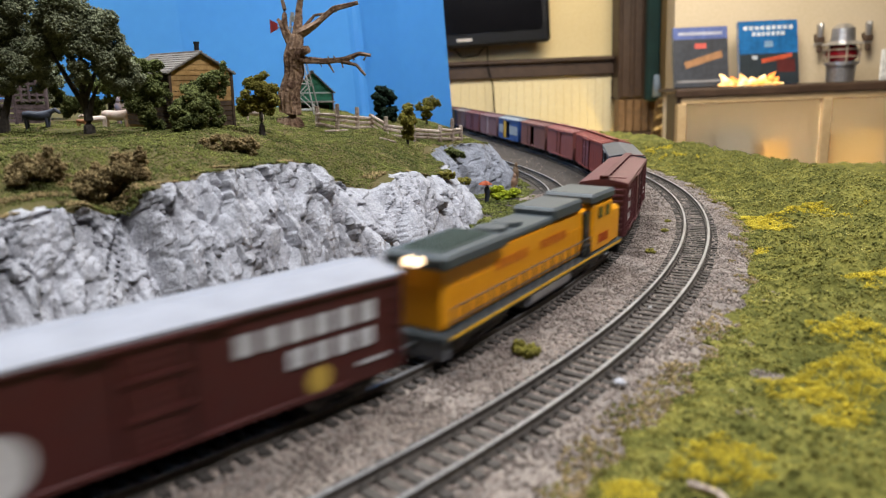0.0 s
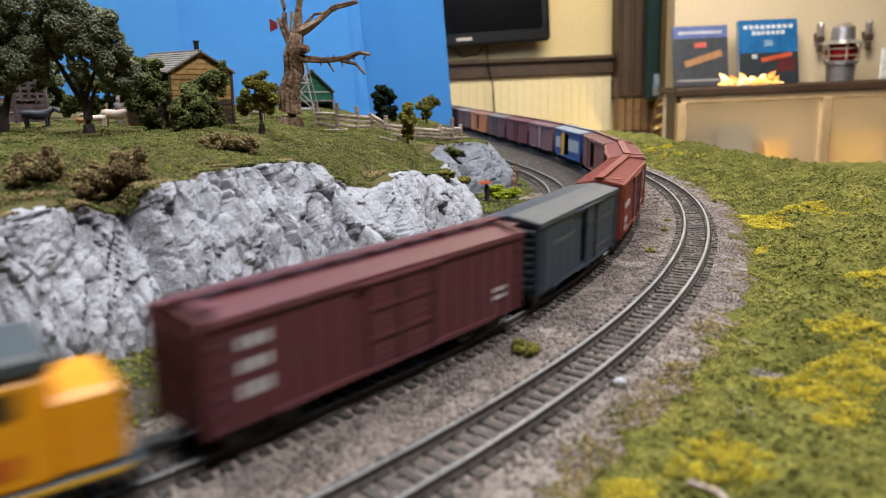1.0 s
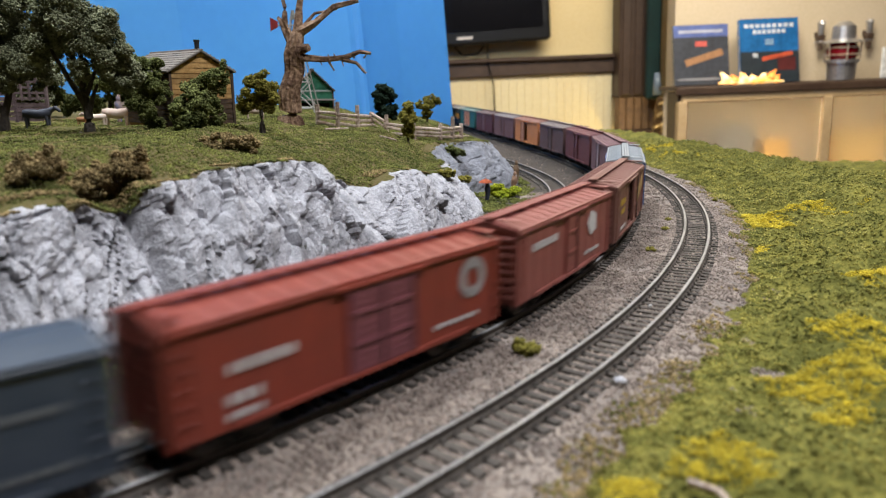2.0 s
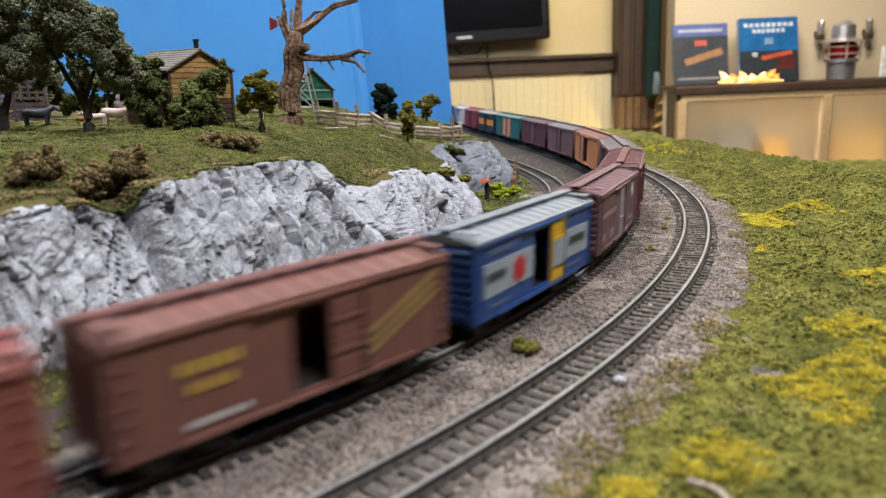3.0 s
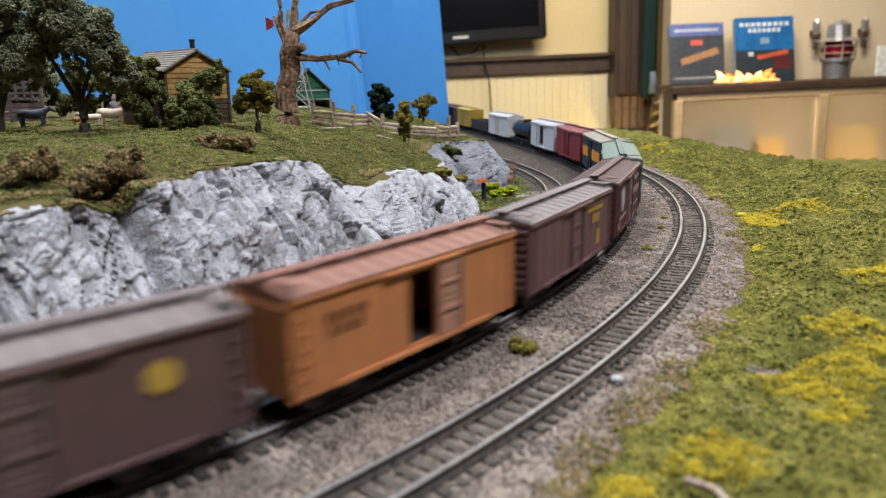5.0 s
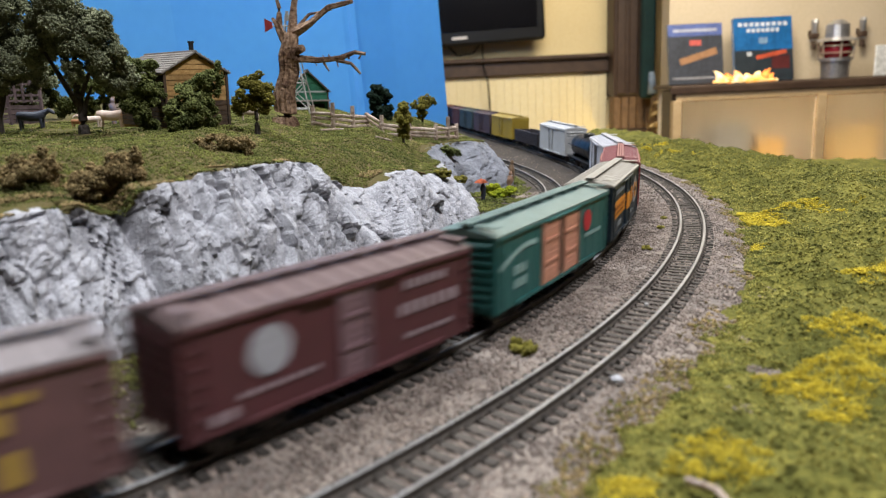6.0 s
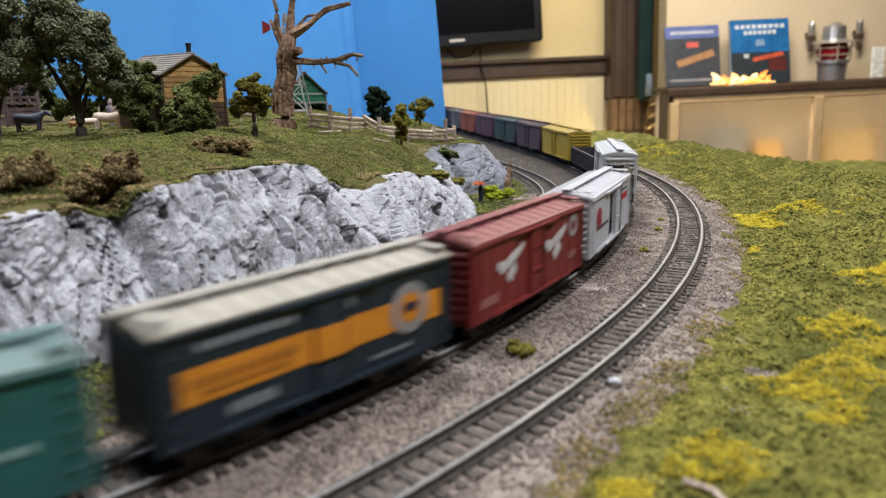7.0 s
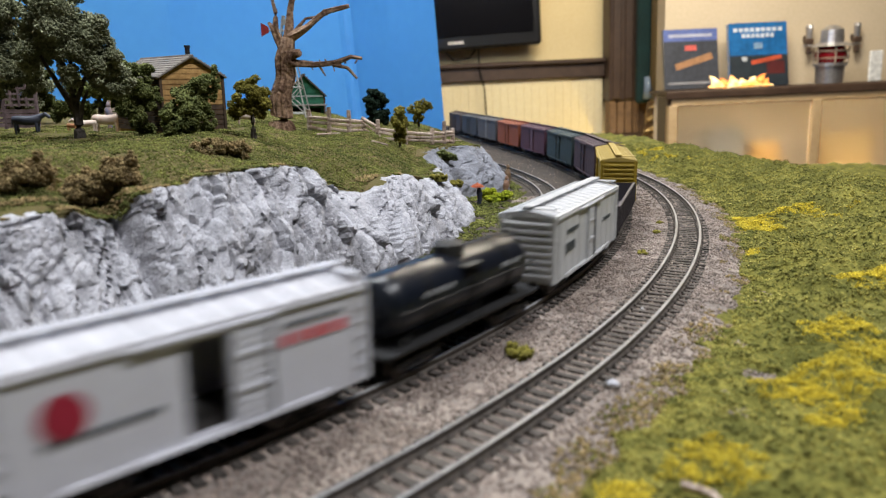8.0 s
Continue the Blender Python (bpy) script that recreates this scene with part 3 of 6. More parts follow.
    if board:
        bm = bmesh.new()
        for y in (-0.0011, 0, 0.0011):
            box(bm, 0, y, r + 0.0011, L + 0.001, 0.0009, 0.0003)
        for x in np.linspace(-L / 2 + 0.001, L / 2 - 0.001, 9):
            box(bm, x, 0, r + 0.0004, 0.0008, 0.0034, 0.0011)
        for sx in (-1, 1):
            box(bm, sx * (L / 2 - 0.0022), -W * 0.5, r + 0.0004, 0.0026, W * 0.9, 0.0003)
        part("running_board", bm, roof, car)
    for d, w in doors:
        bm = bmesh.new()
        box(bm, 0, 0, 0, w * 0.9, 0.00016, 0.0005)
        rib_mesh = bpy.data.meshes.new("door_rib")
        bm.to_mesh(rib_mesh)
        bm.free()
        rib_mesh.materials.append(door)
        bar_mesh, stile_mesh = bpy.data.meshes.new("door_bar"), bpy.data.meshes.new("door_stile")
        for me, sizes in ((bar_mesh, (w - 0.0014, 0.0005, 0.0008)), (stile_mesh, (0.0006, 0.0004, H * 0.9))):
            bm = bmesh.new()
            box(bm, 0, 0, 0, *sizes)
            bm.to_mesh(me)
            bm.free()
            me.materials.append(door)
        for sy in (-1, 1):
            bm = bmesh.new()
            box(bm, d, sy * (W + 0.0003), zc, w, 0.0006, H * 0.9, 0.0001)
            dd = part("door", bm, door, car)
            for z in (SILL + H * 0.36, SILL + H * 0.68):
                shared("door_bar", bar_mesh, dd, pose(d, sy * (W + 0.00075), z))
            for x in (d - w / 2 + 0.0003, d + w / 2 - 0.0003):
                shared("door_stile", stile_mesh, dd, pose(x, sy * (W + 0.0007), zc))
            for z in np.linspace(SILL + 0.0018, EAVE - 0.0018, 12):
                shared("door_rib", rib_mesh, dd, pose(d, sy * (W + 0.0006), z))
            rb = bmesh.new()
            rod(rb, (d + w * 0.36, sy * (W + 0.0012), SILL + 0.001), (d + w * 0.36, sy * (W + 0.0012), EAVE - 0.001), 0.00016, seg=5)
            part("lock_rod", rb, M_BLACK, dd)
    bm = bmesh.new()
    for sy in (-1, 1):
        box(bm, (opening[0] + opening[1]) / 2, sy * (W + 0.0006), SILL + 0.0006, 0.026, 0.0012, 0.0007)
        box(bm, (opening[0] + opening[1]) / 2, sy * (W + 0.0006), EAVE - 0.0008, 0.026, 0.0010, 0.0006)
    part("door_track", bm, body, car)
    if band:
        mat, z, h = band
        bm = bmesh.new()
        spans = [(-L / 2 + 0.0034, opening[0] - 0.0004), (opening[1] + 0.0004, L / 2 - 0.0034)]
        for x0, x1 in spans:
            for sy in (-1, 1):
                bm = bmesh.new()
                box(bm, (x0 + x1) / 2, sy * (W + 0.0001), z, x1 - x0, 0.0003, h)
                part("band", bm, mat, car)
    underframe(car, L)
    CARS.append((car, a, b))
    return car


MID = (SILL + EAVE) / 2

# long maroon boxcar with a white roof, ahead of the locomotive
c = boxcar(-0.080, 0.022, "long maroon boxcar with white roof and large white letters", paint("maroon", (0.066, 0.010, 0.0085)), paint("white_roof", (0.31, 0.32, 0.365), 0.6), roof_ribs=False, board=False, opening=(-0.006, 0.006), doors=((0.0, 0.0125),))
M_CHALK = paint("chalky_white", (0.66, 0.66, 0.69))
lettering(c, [(0.0285, MID + 0.0042, 0.032, 0.0039, 6), (0.0335, MID - 0.0010, 0.021, 0.0036, 4)], M_CHALK, label="large white block letters")
lettering(c, [(0.043, MID - 0.0060, 0.008, 0.0008, 5)], M_CHALK)
disc(c, 0.030, SILL + 0.0035, 0.0026, M_GOLD, "small round yellow emblem")
disc(c, -0.024, SILL + 0.006, 0.0052, M_WHITE, "large round white emblem")

# locomotive
M_LYEL = paint("loco_yellow", (0.80, 0.33, 0.006), 0.4, (0.66, 0.25, 0.006))
M_LGREY = paint("loco_grey", (0.058, 0.072, 0.080), 0.5)
M_LTRUCK = paint("weathered_grey", (0.13, 0.135, 0.15), 0.55)
M_LAMP = material("lit_lens", (1.0, 0.72, 0.45), 0.3, emit=4.0, bump=0)
M_SILVER = material("silver_trim", (0.5, 0.5, 0.52), 0.35, 0.8, grain=900)
loco = new("locomotive")
tagged(loco, "yellow and grey diesel locomotive with lit headlight", "locomotive")
LA, LB = 0.0335, 0.1579
LL = 0.122
loco.scale = (1.02, 1.0, 1.0)
bm = bmesh.new()
box(bm, 0, 0, 0.0062, LL, 0.0178, 0.0016, 0.0002)
part("frame", bm, M_LGREY, loco, "grey walkway and frame")
for y in (-0.0090, 0.0090):
    bm = bmesh.new()
    box(bm, 0, y, 0.0064, LL * 0.97, 0.0002, 0.0007)
    part("sill_stripe", bm, paint("sill_yellow", (0.75, 0.42, 0.02)), loco)
bm = bmesh.new()
box(bm, -0.0135, 0, 0.0146, 0.090, 0.0125, 0.0152, 0.0007)
hood = part("hood", bm, M_LYEL, loco, "yellow long hood with access doors")
bm = bmesh.new()
box(bm, 0, 0, 0, 0.0033, 0.0003, 0.0088)
me = bpy.data.meshes.new("access_door")
bm.to_mesh(me)
bm.free()
me.materials.append(M_LYEL)
for x in np.linspace(-0.052, 0.026, 18):
    for y in (-0.0063, 0.0063):
        shared("access_door", me, hood, pose(x, y, 0.0125))
bm = bmesh.new()
box(bm, -0.0455, 0, 0.0236, 0.030, 0.0172, 0.0034, 0.0008)
box(bm, -0.012, 0, 0.0229, 0.042, 0.0128, 0.0022, 0.0006)
part("radiator_roof", bm, M_LGREY, loco, "grey flared radiator roof")
bm = bmesh.new()
box(bm, -0.0455, 0, 0.0254, 0.024, 0.0105, 0.0006, 0.0001)
for x in np.linspace(-0.056, -0.035, 12):
    box(bm, x, 0, 0.0259, 0.0006, 0.0100, 0.0005)
part("radiator_grille", bm, material("grille_green", (0.11, 0.15, 0.13), 0.5, 0.3, grain=900), loco)
for x in (-0.024, -0.015):
    bm = bmesh.new()
    rod(bm, (x, 0, 0.0238), (x, 0, 0.0252), 0.0042, seg=16)
    part("roof_fan", bm, M_LGREY, loco)
bm = bmesh.new()
box(bm, 0.0135, 0, 0.0243, 0.022, 0.0140, 0.0040, 0.0008)
part("dynamic_brake_box", bm, M_LGREY, loco)
bm = bmesh.new()
box(bm, 0.0405, 0, 0.0152, 0.019, 0.0170, 0.0166, 0.0009)
part("cab", bm, M_LYEL, loco, "yellow cab")
bm = bmesh.new()
box(bm, 0.0405, 0, 0.0251, 0.0215, 0.0176, 0.0034, 0.0009)
part("cab_roof", bm, M_LGREY, loco, "grey cab roof")
M_PANE_RECESS = material("dark_window_and_recess", (0.02, 0.022, 0.025), 0.12, grain=300, bump=0)
for y in (-0.0086, 0.0086):
    for x, w in ((0.0372, 0.0036), (0.0440, 0.0034)):
        bm = bmesh.new()
        box(bm, x, y, 0.0200, w, 0.0004, 0.0036, 0.0)
        part("cab_window", bm, M_PANE_RECESS, loco)
bm = bmesh.new()
box(bm, 0.0545, 0, 0.0132, 0.010, 0.0160, 0.0130, 0.0012)
part("nose", bm, M_LYEL, loco, "yellow nose")
bm = bmesh.new()
box(bm, -0.0596, 0, 0.0040, 0.0022, 0.0165, 0.0055, 0.0003)
part("pilot", bm, M_LTRUCK, loco, "weathered grey pilot plate")
bm = bmesh.new()
box(bm, 0.0600, 0, 0.0040, 0.0016, 0.0165, 0.0055, 0.0003)
part("pilot", bm, M_BLACK, loco, "black pilot plate")
bm = bmesh.new()
box(bm, -0.002, 0, 0.0036, 0.032, 0.0168, 0.0046, 0.0012)
tank_part = part("fuel_tank", bm, M_LTRUCK, loco, "weathered grey fuel tank")
bm = bmesh.new()
box(bm, -0.002, -0.0086, 0.0042, 0.028, 0.0005, 0.0022, 0.0001)
part("tank_trim", bm, M_SILVER, tank_part, "silver strip")
for z in (0.0236,):
    for y in (-0.0013, 0.0013):
        bm = bmesh.new()
        rod(bm, (-0.0603, y, z), (-0.0612, y, z), 0.0012, seg=14)
        part("headlight", bm, M_LAMP, loco, "glowing twin headlight")
for y in (-0.0086, 0.0086):
    bm = bmesh.new()
    for x in np.linspace(-0.058, 0.029, 15):
        rod(bm, (x, y, 0.0068), (x, y, 0.0132), 0.00022, seg=5)
    rod(bm, (-0.058, y, 0.0132), (0.029, y, 0.0132), 0.0002, seg=5)
    rod(bm, (-0.058, y, 0.0100), (0.029, y, 0.0100), 0.00014, seg=5)
    part("handrail", bm, M_LGREY, loco)
M_LRED = paint("red_lettering", (0.60, 0.15, 0.012))
lettering(loco, [(-0.024, 0.0172, 0.019, 0.0026, 5)], M_LRED, y=-0.0066)
lettering(loco, [(0.003, 0.0172, 0.019, 0.0026, 7)], M_LRED, y=-0.0066)
# solid block, its near-black colour stands for the recess's shade
bm = bmesh.new()
box(bm, 0.0290, 0, 0.0142, 0.0046, 0.0150, 0.0142, 0.0003)
part("cab_doorway", bm, M_PANE_RECESS, loco, "near-black block for the shaded recess behind the cab")
bm = bmesh.new()
box(bm, 0.0265, -0.0080, 0.0092, 0.0042, 0.0022, 0.0040, 0.0003)
part("battery_box", bm, M_BLACK, loco, "black box on the walkway")
lettering(loco, [(0.0405, 0.0112, 0.010, 0.0030, 4)], paint("red_numbers", (0.5, 0.06, 0.01)), y=-0.0087)
for x in (-0.039, 0.036):
    truck(loco, x, (-0.0095, 0.0, 0.0095), M_LTRUCK)
for x in (-LL / 2, LL / 2):
    coupler(loco, x)
CARS.append((loco, LA, LB))

c = boxcar(0.1672, 0.260, "long maroon-brown boxcar with double doors and ribbed sides", paint("oxide_brown", (0.12, 0.030, 0.035)), opening=(-0.010, 0.010), doors=((-0.005, 0.0105), (0.0055, 0.0105)), ribs=0.0052, roof_ribs=False)
lettering(c, [(-0.037, MID + 0.0052, 0.007, 0.0022, 3), (-0.037, MID + 0.0010, 0.007, 0.0022, 3), (-0.037, MID - 0.0034, 0.007, 0.0026, 3)], M_WHITE)
lettering(c, [(0.036, MID - 0.0025, 0.006, 0.001, 3), (0.036, MID - 0.0045, 0.006, 0.001, 3)], M_WHITE)

c = boxcar(0.269, 0.343, "slate grey boxcar with smooth sides and dusty roof", paint("slate", (0.026, 0.039, 0.062), 0.42, (0.055, 0.068, 0.09)), opening=(-0.0015, 0.010), doors=((0.0062, 0.0095),), roof_ribs=False, board=False)
lettering(c, [(-0.018, MID + 0.003, 0.018, 0.0014, 8), (0.024, MID + 0.003, 0.014, 0.0012, 7), (0.022, MID - 0.006, 0.020, 0.0010, 9)], paint("faded_grey", (0.14, 0.15, 0.16)))

c = boxcar(0.350, 0.437, "bright red boxcar with purple door and round white emblem", paint("signal_red", (0.235, 0.040, 0.024)), door=paint("purple_door", (0.20, 0.06, 0.075)), opening=(-0.006, 0.012), doors=((-0.001, 0.010), (0.0085, 0.009)))
disc(c, 0.033, MID + 0.003, 0.0048, M_WHITE, "round white emblem", 0.0024)
lettering(c, [(-0.026, MID + 0.001, 0.014, 0.0020, 7), (-0.030, MID - 0.0045, 0.007, 0.0020, 3), (-0.030, MID - 0.0075, 0.007, 0.0014, 4), (0.027, MID - 0.006, 0.016, 0.0010, 8)], M_WHITE)

c = boxcar(0.446, 0.521, "red-brown boxcar with white star emblem", paint("red_brown", (0.27, 0.080, 0.066)))
disc(c, 0.019, MID + 0.003, 0.0042, M_WHITE, "white star-like emblem", seg=5, spin=18)
lettering(c, [(-0.020, MID + 0.004, 0.018, 0.0020, 7), (0.019, MID - 0.006, 0.014, 0.0010, 6)], M_WHITE)

c = boxcar(0.529, 0.604, "brown boxcar with open door and faded gold lettering", paint("milk_brown", (0.20, 0.082, 0.065)), opening=(-0.0045, 0.0045), doors=((0.0085, 0.0092),))
lettering(c, [(-0.021, MID + 0.0030, 0.012, 0.0022, 5), (-0.021, MID - 0.0006, 0.009, 0.0018, 4)], M_GOLD)
lettering(c, [(-0.020, MID - 0.0068, 0.012, 0.0012, 6)], M_WHITE)
bm = bmesh.new()
for k in range(3):
    box(bm, 0, 0, 0, 0.022, 0.00016, 0.0014, m=pose(0.024, -WIDE / 2 - 0.0003, MID + 0.003 - 0.0022 * k, 0, -24, 0))
part("stripe", bm, paint("faded_gold", (0.32, 0.20, 0.08)), c, "faded gold slanting stripes")

M_BAND = paint("grey_band", (0.36, 0.41, 0.46))
c = boxcar(0.614, 0.687, "blue boxcar with grey band and open yellow door", paint("royal_blue", (0.024, 0.075, 0.27), 0.4), paint("silver_roof", (0.25, 0.28, 0.31), 0.45), paint("door_yellow", (0.72, 0.43, 0.03)), opening=(-0.0052, 0.0052), doors=((0.0098, 0.0094),), band=(M_BAND, MID, 0.0085))
disc(c, -0.0145, MID, 0.0036, M_REDINK, "red shield emblem", seg=6, y=-WIDE / 2 - 0.0006)
lettering(c, [(-0.027, MID + 0.001, 0.010, 0.0020, 5), (0.024, MID + 0.001, 0.012, 0.0022, 6), (0.010, MID + 0.0005, 0.006, 0.003, 3)], M_LGREY, y=-WIDE / 2 - 0.0007)
lettering(c, [(-0.024, MID + 0.0068, 0.014, 0.0014, 8), (-0.024, MID - 0.0068, 0.012, 0.0010, 6), (0.022, MID - 0.0068, 0.012, 0.0010, 6)], paint("blue_grey_letters", (0.14, 0.18, 0.30)))
bm = bmesh.new()
box(bm, 0.0098, -WIDE / 2 - 0.0011, MID - 0.0006, 0.0082, 0.0002, 0.0075)
part("door_panel", bm, M_BAND, c, "grey lettered panel on the door")

M_PALE = paint("pale_mauve", (0.38, 0.29, 0.32))
c = boxcar(0.696, 0.767, "mauve-brown boxcar with pale door and white diamond", paint("mauve", (0.195, 0.102, 0.110), 0.6), door=M_PALE)
disc(c, 0.022, MID + 0.0045, 0.0030, M_WHITE, "white diamond emblem", seg=4, spin=0)
lettering(c, [(-0.021, MID + 0.0022, 0.024, 0.0016, 12), (-0.029, MID - 0.0052, 0.006, 0.0022, 3), (-0.016, MID - 0.0056, 0.007, 0.0030, 2), (0.020, MID - 0.006, 0.007, 0.0016, 4)], M_PALE)

c = boxcar(0.775, 0.846, "red-brown boxcar with white lettering and small diamond", paint("dark_oxide", (0.150, 0.047, 0.050)))
lettering(c, [(-0.022, MID + 0.0052, 0.018, 0.0016, 9), (-0.024, MID + 0.0012, 0.009, 0.0024, 3), (-0.024, MID - 0.0022, 0.009, 0.0022, 3), (-0.024, MID - 0.0058, 0.009, 0.0024, 3)], M_PALE)
disc(c, 0.023, MID + 0.003, 0.0026, M_PALE, "small pale diamond emblem", seg=4)
lettering(c, [(0.023, MID - 0.0058, 0.007, 0.0026, 2)], M_PALE)

c = boxcar(0.855, 0.924, "dark brown boxcar with faded gold emblem", paint("umber", (0.125, 0.070, 0.070)), paint("dusty_roof", (0.20, 0.16, 0.155)), paint("grey_brown_door", (0.15, 0.10, 0.10)))
lettering(c, [(-0.021, MID + 0.0030, 0.020, 0.0020, 8)], M_GOLD)
disc(c, 0.020, MID + 0.003, 0.0030, M_GOLD, "faded gold shield", seg=6)

c = boxcar(0.932, 1.005, "orange boxcar with open door and brown roof", paint("orange_paint", (0.56, 0.22, 0.085)), paint("tan_roof", (0.28, 0.135, 0.10)), paint("pink_door", (0.48, 0.25, 0.18)), opening=(-0.0046, 0.0046), doors=((0.0092, 0.0090),))
lettering(c, [(-0.023, MID + 0.0045, 0.012, 0.0018, 5), (-0.023, MID + 0.0018, 0.010, 0.0018, 4)], paint("brown_letters", (0.18, 0.07, 0.03)))

c = boxcar(1.013, 1.086, "mauve-brown boxcar with gold lettering and grey roof", paint("plum_brown", (0.17, 0.085, 0.088)), paint("grey_roof", (0.22, 0.19, 0.195)), paint("mauve_door", (0.19, 0.10, 0.105)))
lettering(c, [(0.018, MID + 0.006, 0.016, 0.0014, 7), (0.019, MID + 0.0028, 0.007, 0.0030, 2), (0.022, MID - 0.004, 0.004, 0.0050, 1)], M_GOLD)

c = boxcar(1.095, 1.168, "dark maroon boxcar with white oval emblem", paint("wine", (0.105, 0.032, 0.038)), paint("worn_roof", (0.15, 0.10, 0.10)), paint("mauve_grey_door", (0.22, 0.13, 0.15)))
disc(c, -0.020, MID + 0.0022, 0.0046, paint("emblem_grey", (0.42, 0.42, 0.47)), "pale round emblem")
lettering(c, [(-0.018, MID - 0.0045, 0.018, 0.0010, 8), (-0.030, MID - 0.007, 0.006, 0.0020, 2), (0.021, MID + 0.006, 0.014, 0.0018, 6), (0.022, MID + 0.0008, 0.020, 0.0026, 7), (0.022, MID - 0.0052, 0.016, 0.0010, 8)], M_PALE)

M_SALMON = paint("salmon_door", (0.66, 0.31, 0.21), 0.55)
c = boxcar(1.178, 1.264, "long green boxcar with two salmon doors", paint("sea_green", (0.018, 0.118, 0.112), 0.45), paint("pale_green_roof", (0.12, 0.19, 0.18), 0.5), M_SALMON, opening=(-0.0016, 0.0016), doors=((-0.0082, 0.0128), (0.0076, 0.0122)), roof_ribs=False)
disc(c, 0.0225, MID + 0.0035, 0.0034, M_REDINK, "round red emblem")
lettering(c, [(0.028, MID - 0.0012, 0.016, 0.0012, 9), (-0.029, MID - 0.0005, 0.008, 0.0024, 3), (-0.029, MID - 0.0042, 0.008, 0.0024, 3)], paint("mint_letters", (0.34, 0.52, 0.50)))
bm = bmesh.new()
for k, x in enumerate(np.linspace(-0.040, -0.020, 9)):
    box(bm, x, -WIDE / 2 - 0.0003, MID + 0.0018 + 0.0034 * math.sin(k / 8 * math.pi * 0.62), 0.0026, 0.00016, 0.0013, m=None)
part("curved_stripe", bm, paint("mint_stripe", (0.34, 0.52, 0.50)), c, "pale arched stripe")

c = boxcar(1.273, 1.343, "black-blue boxcar with orange band and cream roof", paint("night_blue", (0.010, 0.022, 0.036), 0.4), paint("cream_roof", (0.37, 0.34, 0.29), 0.6), paint("night_door", (0.014, 0.027, 0.042)), band=(M_ORANGE, MID + 0.0002, 0.0062))
bm = bmesh.new()
flat_panel(bm, 0.0, MID + 0.0002, 0.0086, 0.0062, -WIDE / 2 - 0.0010, thick=0.0005)
part("door_band", bm, M_ORANGE, c)
disc(c, 0.0215, MID + 0.0014, 0.0056, M_WHITE, "white ring emblem", 0.0034, y=-WIDE / 2 - 0.0006)
disc(c, 0.0215, MID + 0.0014, 0.0033, M_ORANGE, "orange disc within the ring", y=-WIDE / 2 - 0.0006)
bm = bmesh.new()
flat_panel(bm, 0.0215, MID + 0.0018, 0.0040, 0.0016, -WIDE / 2 - 0.0009)
part("emblem_bar", bm, paint("ink_blue", (0.01, 0.02, 0.05)), c)
lettering(c, [(-0.018, MID + 0.0066, 0.020, 0.0014, 9), (-0.018, MID - 0.0058, 0.010, 0.0020, 5), (0.016, MID - 0.0068, 0.012, 0.0008, 6), (0.003, MID + 0.0065, 0.006, 0.0020, 3)], paint("worn_letters", (0.28, 0.31, 0.34)))
lettering(c, [(-0.019, MID + 0.0010, 0.022, 0.0014, 9), (-0.019, MID - 0.0010, 0.018, 0.0010, 9)], paint("stripe_letters", (0.42, 0.15, 0.02)), y=-WIDE / 2 - 0.0004)

c = boxcar(1.351, 1.421, "red boxcar with white slanted markings and round emblem", paint("cherry_red", (0.215, 0.022, 0.022), 0.5), paint("rosy_roof", (0.24, 0.075, 0.078), 0.5))
for x0 in (-0.016, 0.013):
    bm = bmesh.new()
    for dx, dz, w, h, tilt in ((0.0, 0.002, 0.011, 0.0024, -18), (0.0012, -0.0012, 0.0050, 0.0030, -40), (0.0052, 0.0036, 0.006, 0.0016, -30), (-0.0044, 0.0016, 0.0045, 0.0022, 12)):
        box(bm, 0, 0, 0, w, 0.00016, h, m=pose(x0 + dx, -WIDE / 2 - 0.0003 - 0.00004 * dx * 1000 % 0.0002, MID + 0.0008 + dz, 0, tilt, 0))
    part("marking", bm, M_WHITE, c, "white map-like marking")
disc(c, 0.0265, MID + 0.0048, 0.0034, M_WHITE, "round white emblem", 0.0016)
lettering(c, [(-0.027, MID - 0.0052, 0.010, 0.0024, 3), (0.026, MID - 0.004, 0.006, 0.0022, 3)], paint("pink_letters", (0.42, 0.17, 0.17)))

c = boxcar(1.429, 1.498, "white boxcar with red disc and open door", paint("car_white", (0.52, 0.53, 0.58), 0.45, (0.46, 0.46, 0.50)), paint("pale_roof", (0.47, 0.47, 0.51), 0.5), paint("white_door", (0.55, 0.56, 0.61)), opening=(-0.0040, 0.0040), doors=((0.0084, 0.0086),))
disc(c, -0.0225, MID + 0.002, 0.0036, paint("crimson_disc", (0.30, 0.012, 0.035)), "dark red disc")
lettering(c, [(0.0215, MID + 0.0034, 0.016, 0.0022, 5)], M_REDINK)
lettering(c, [(-0.017, MID - 0.0015, 0.018, 0.0010, 9), (0.0215, MID + 0.0062, 0.014, 0.0008, 7), (0.008, MID + 0.004, 0.006, 0.0022, 3), (0.008, MID - 0.002, 0.006, 0.0014, 3)], M_LGREY)

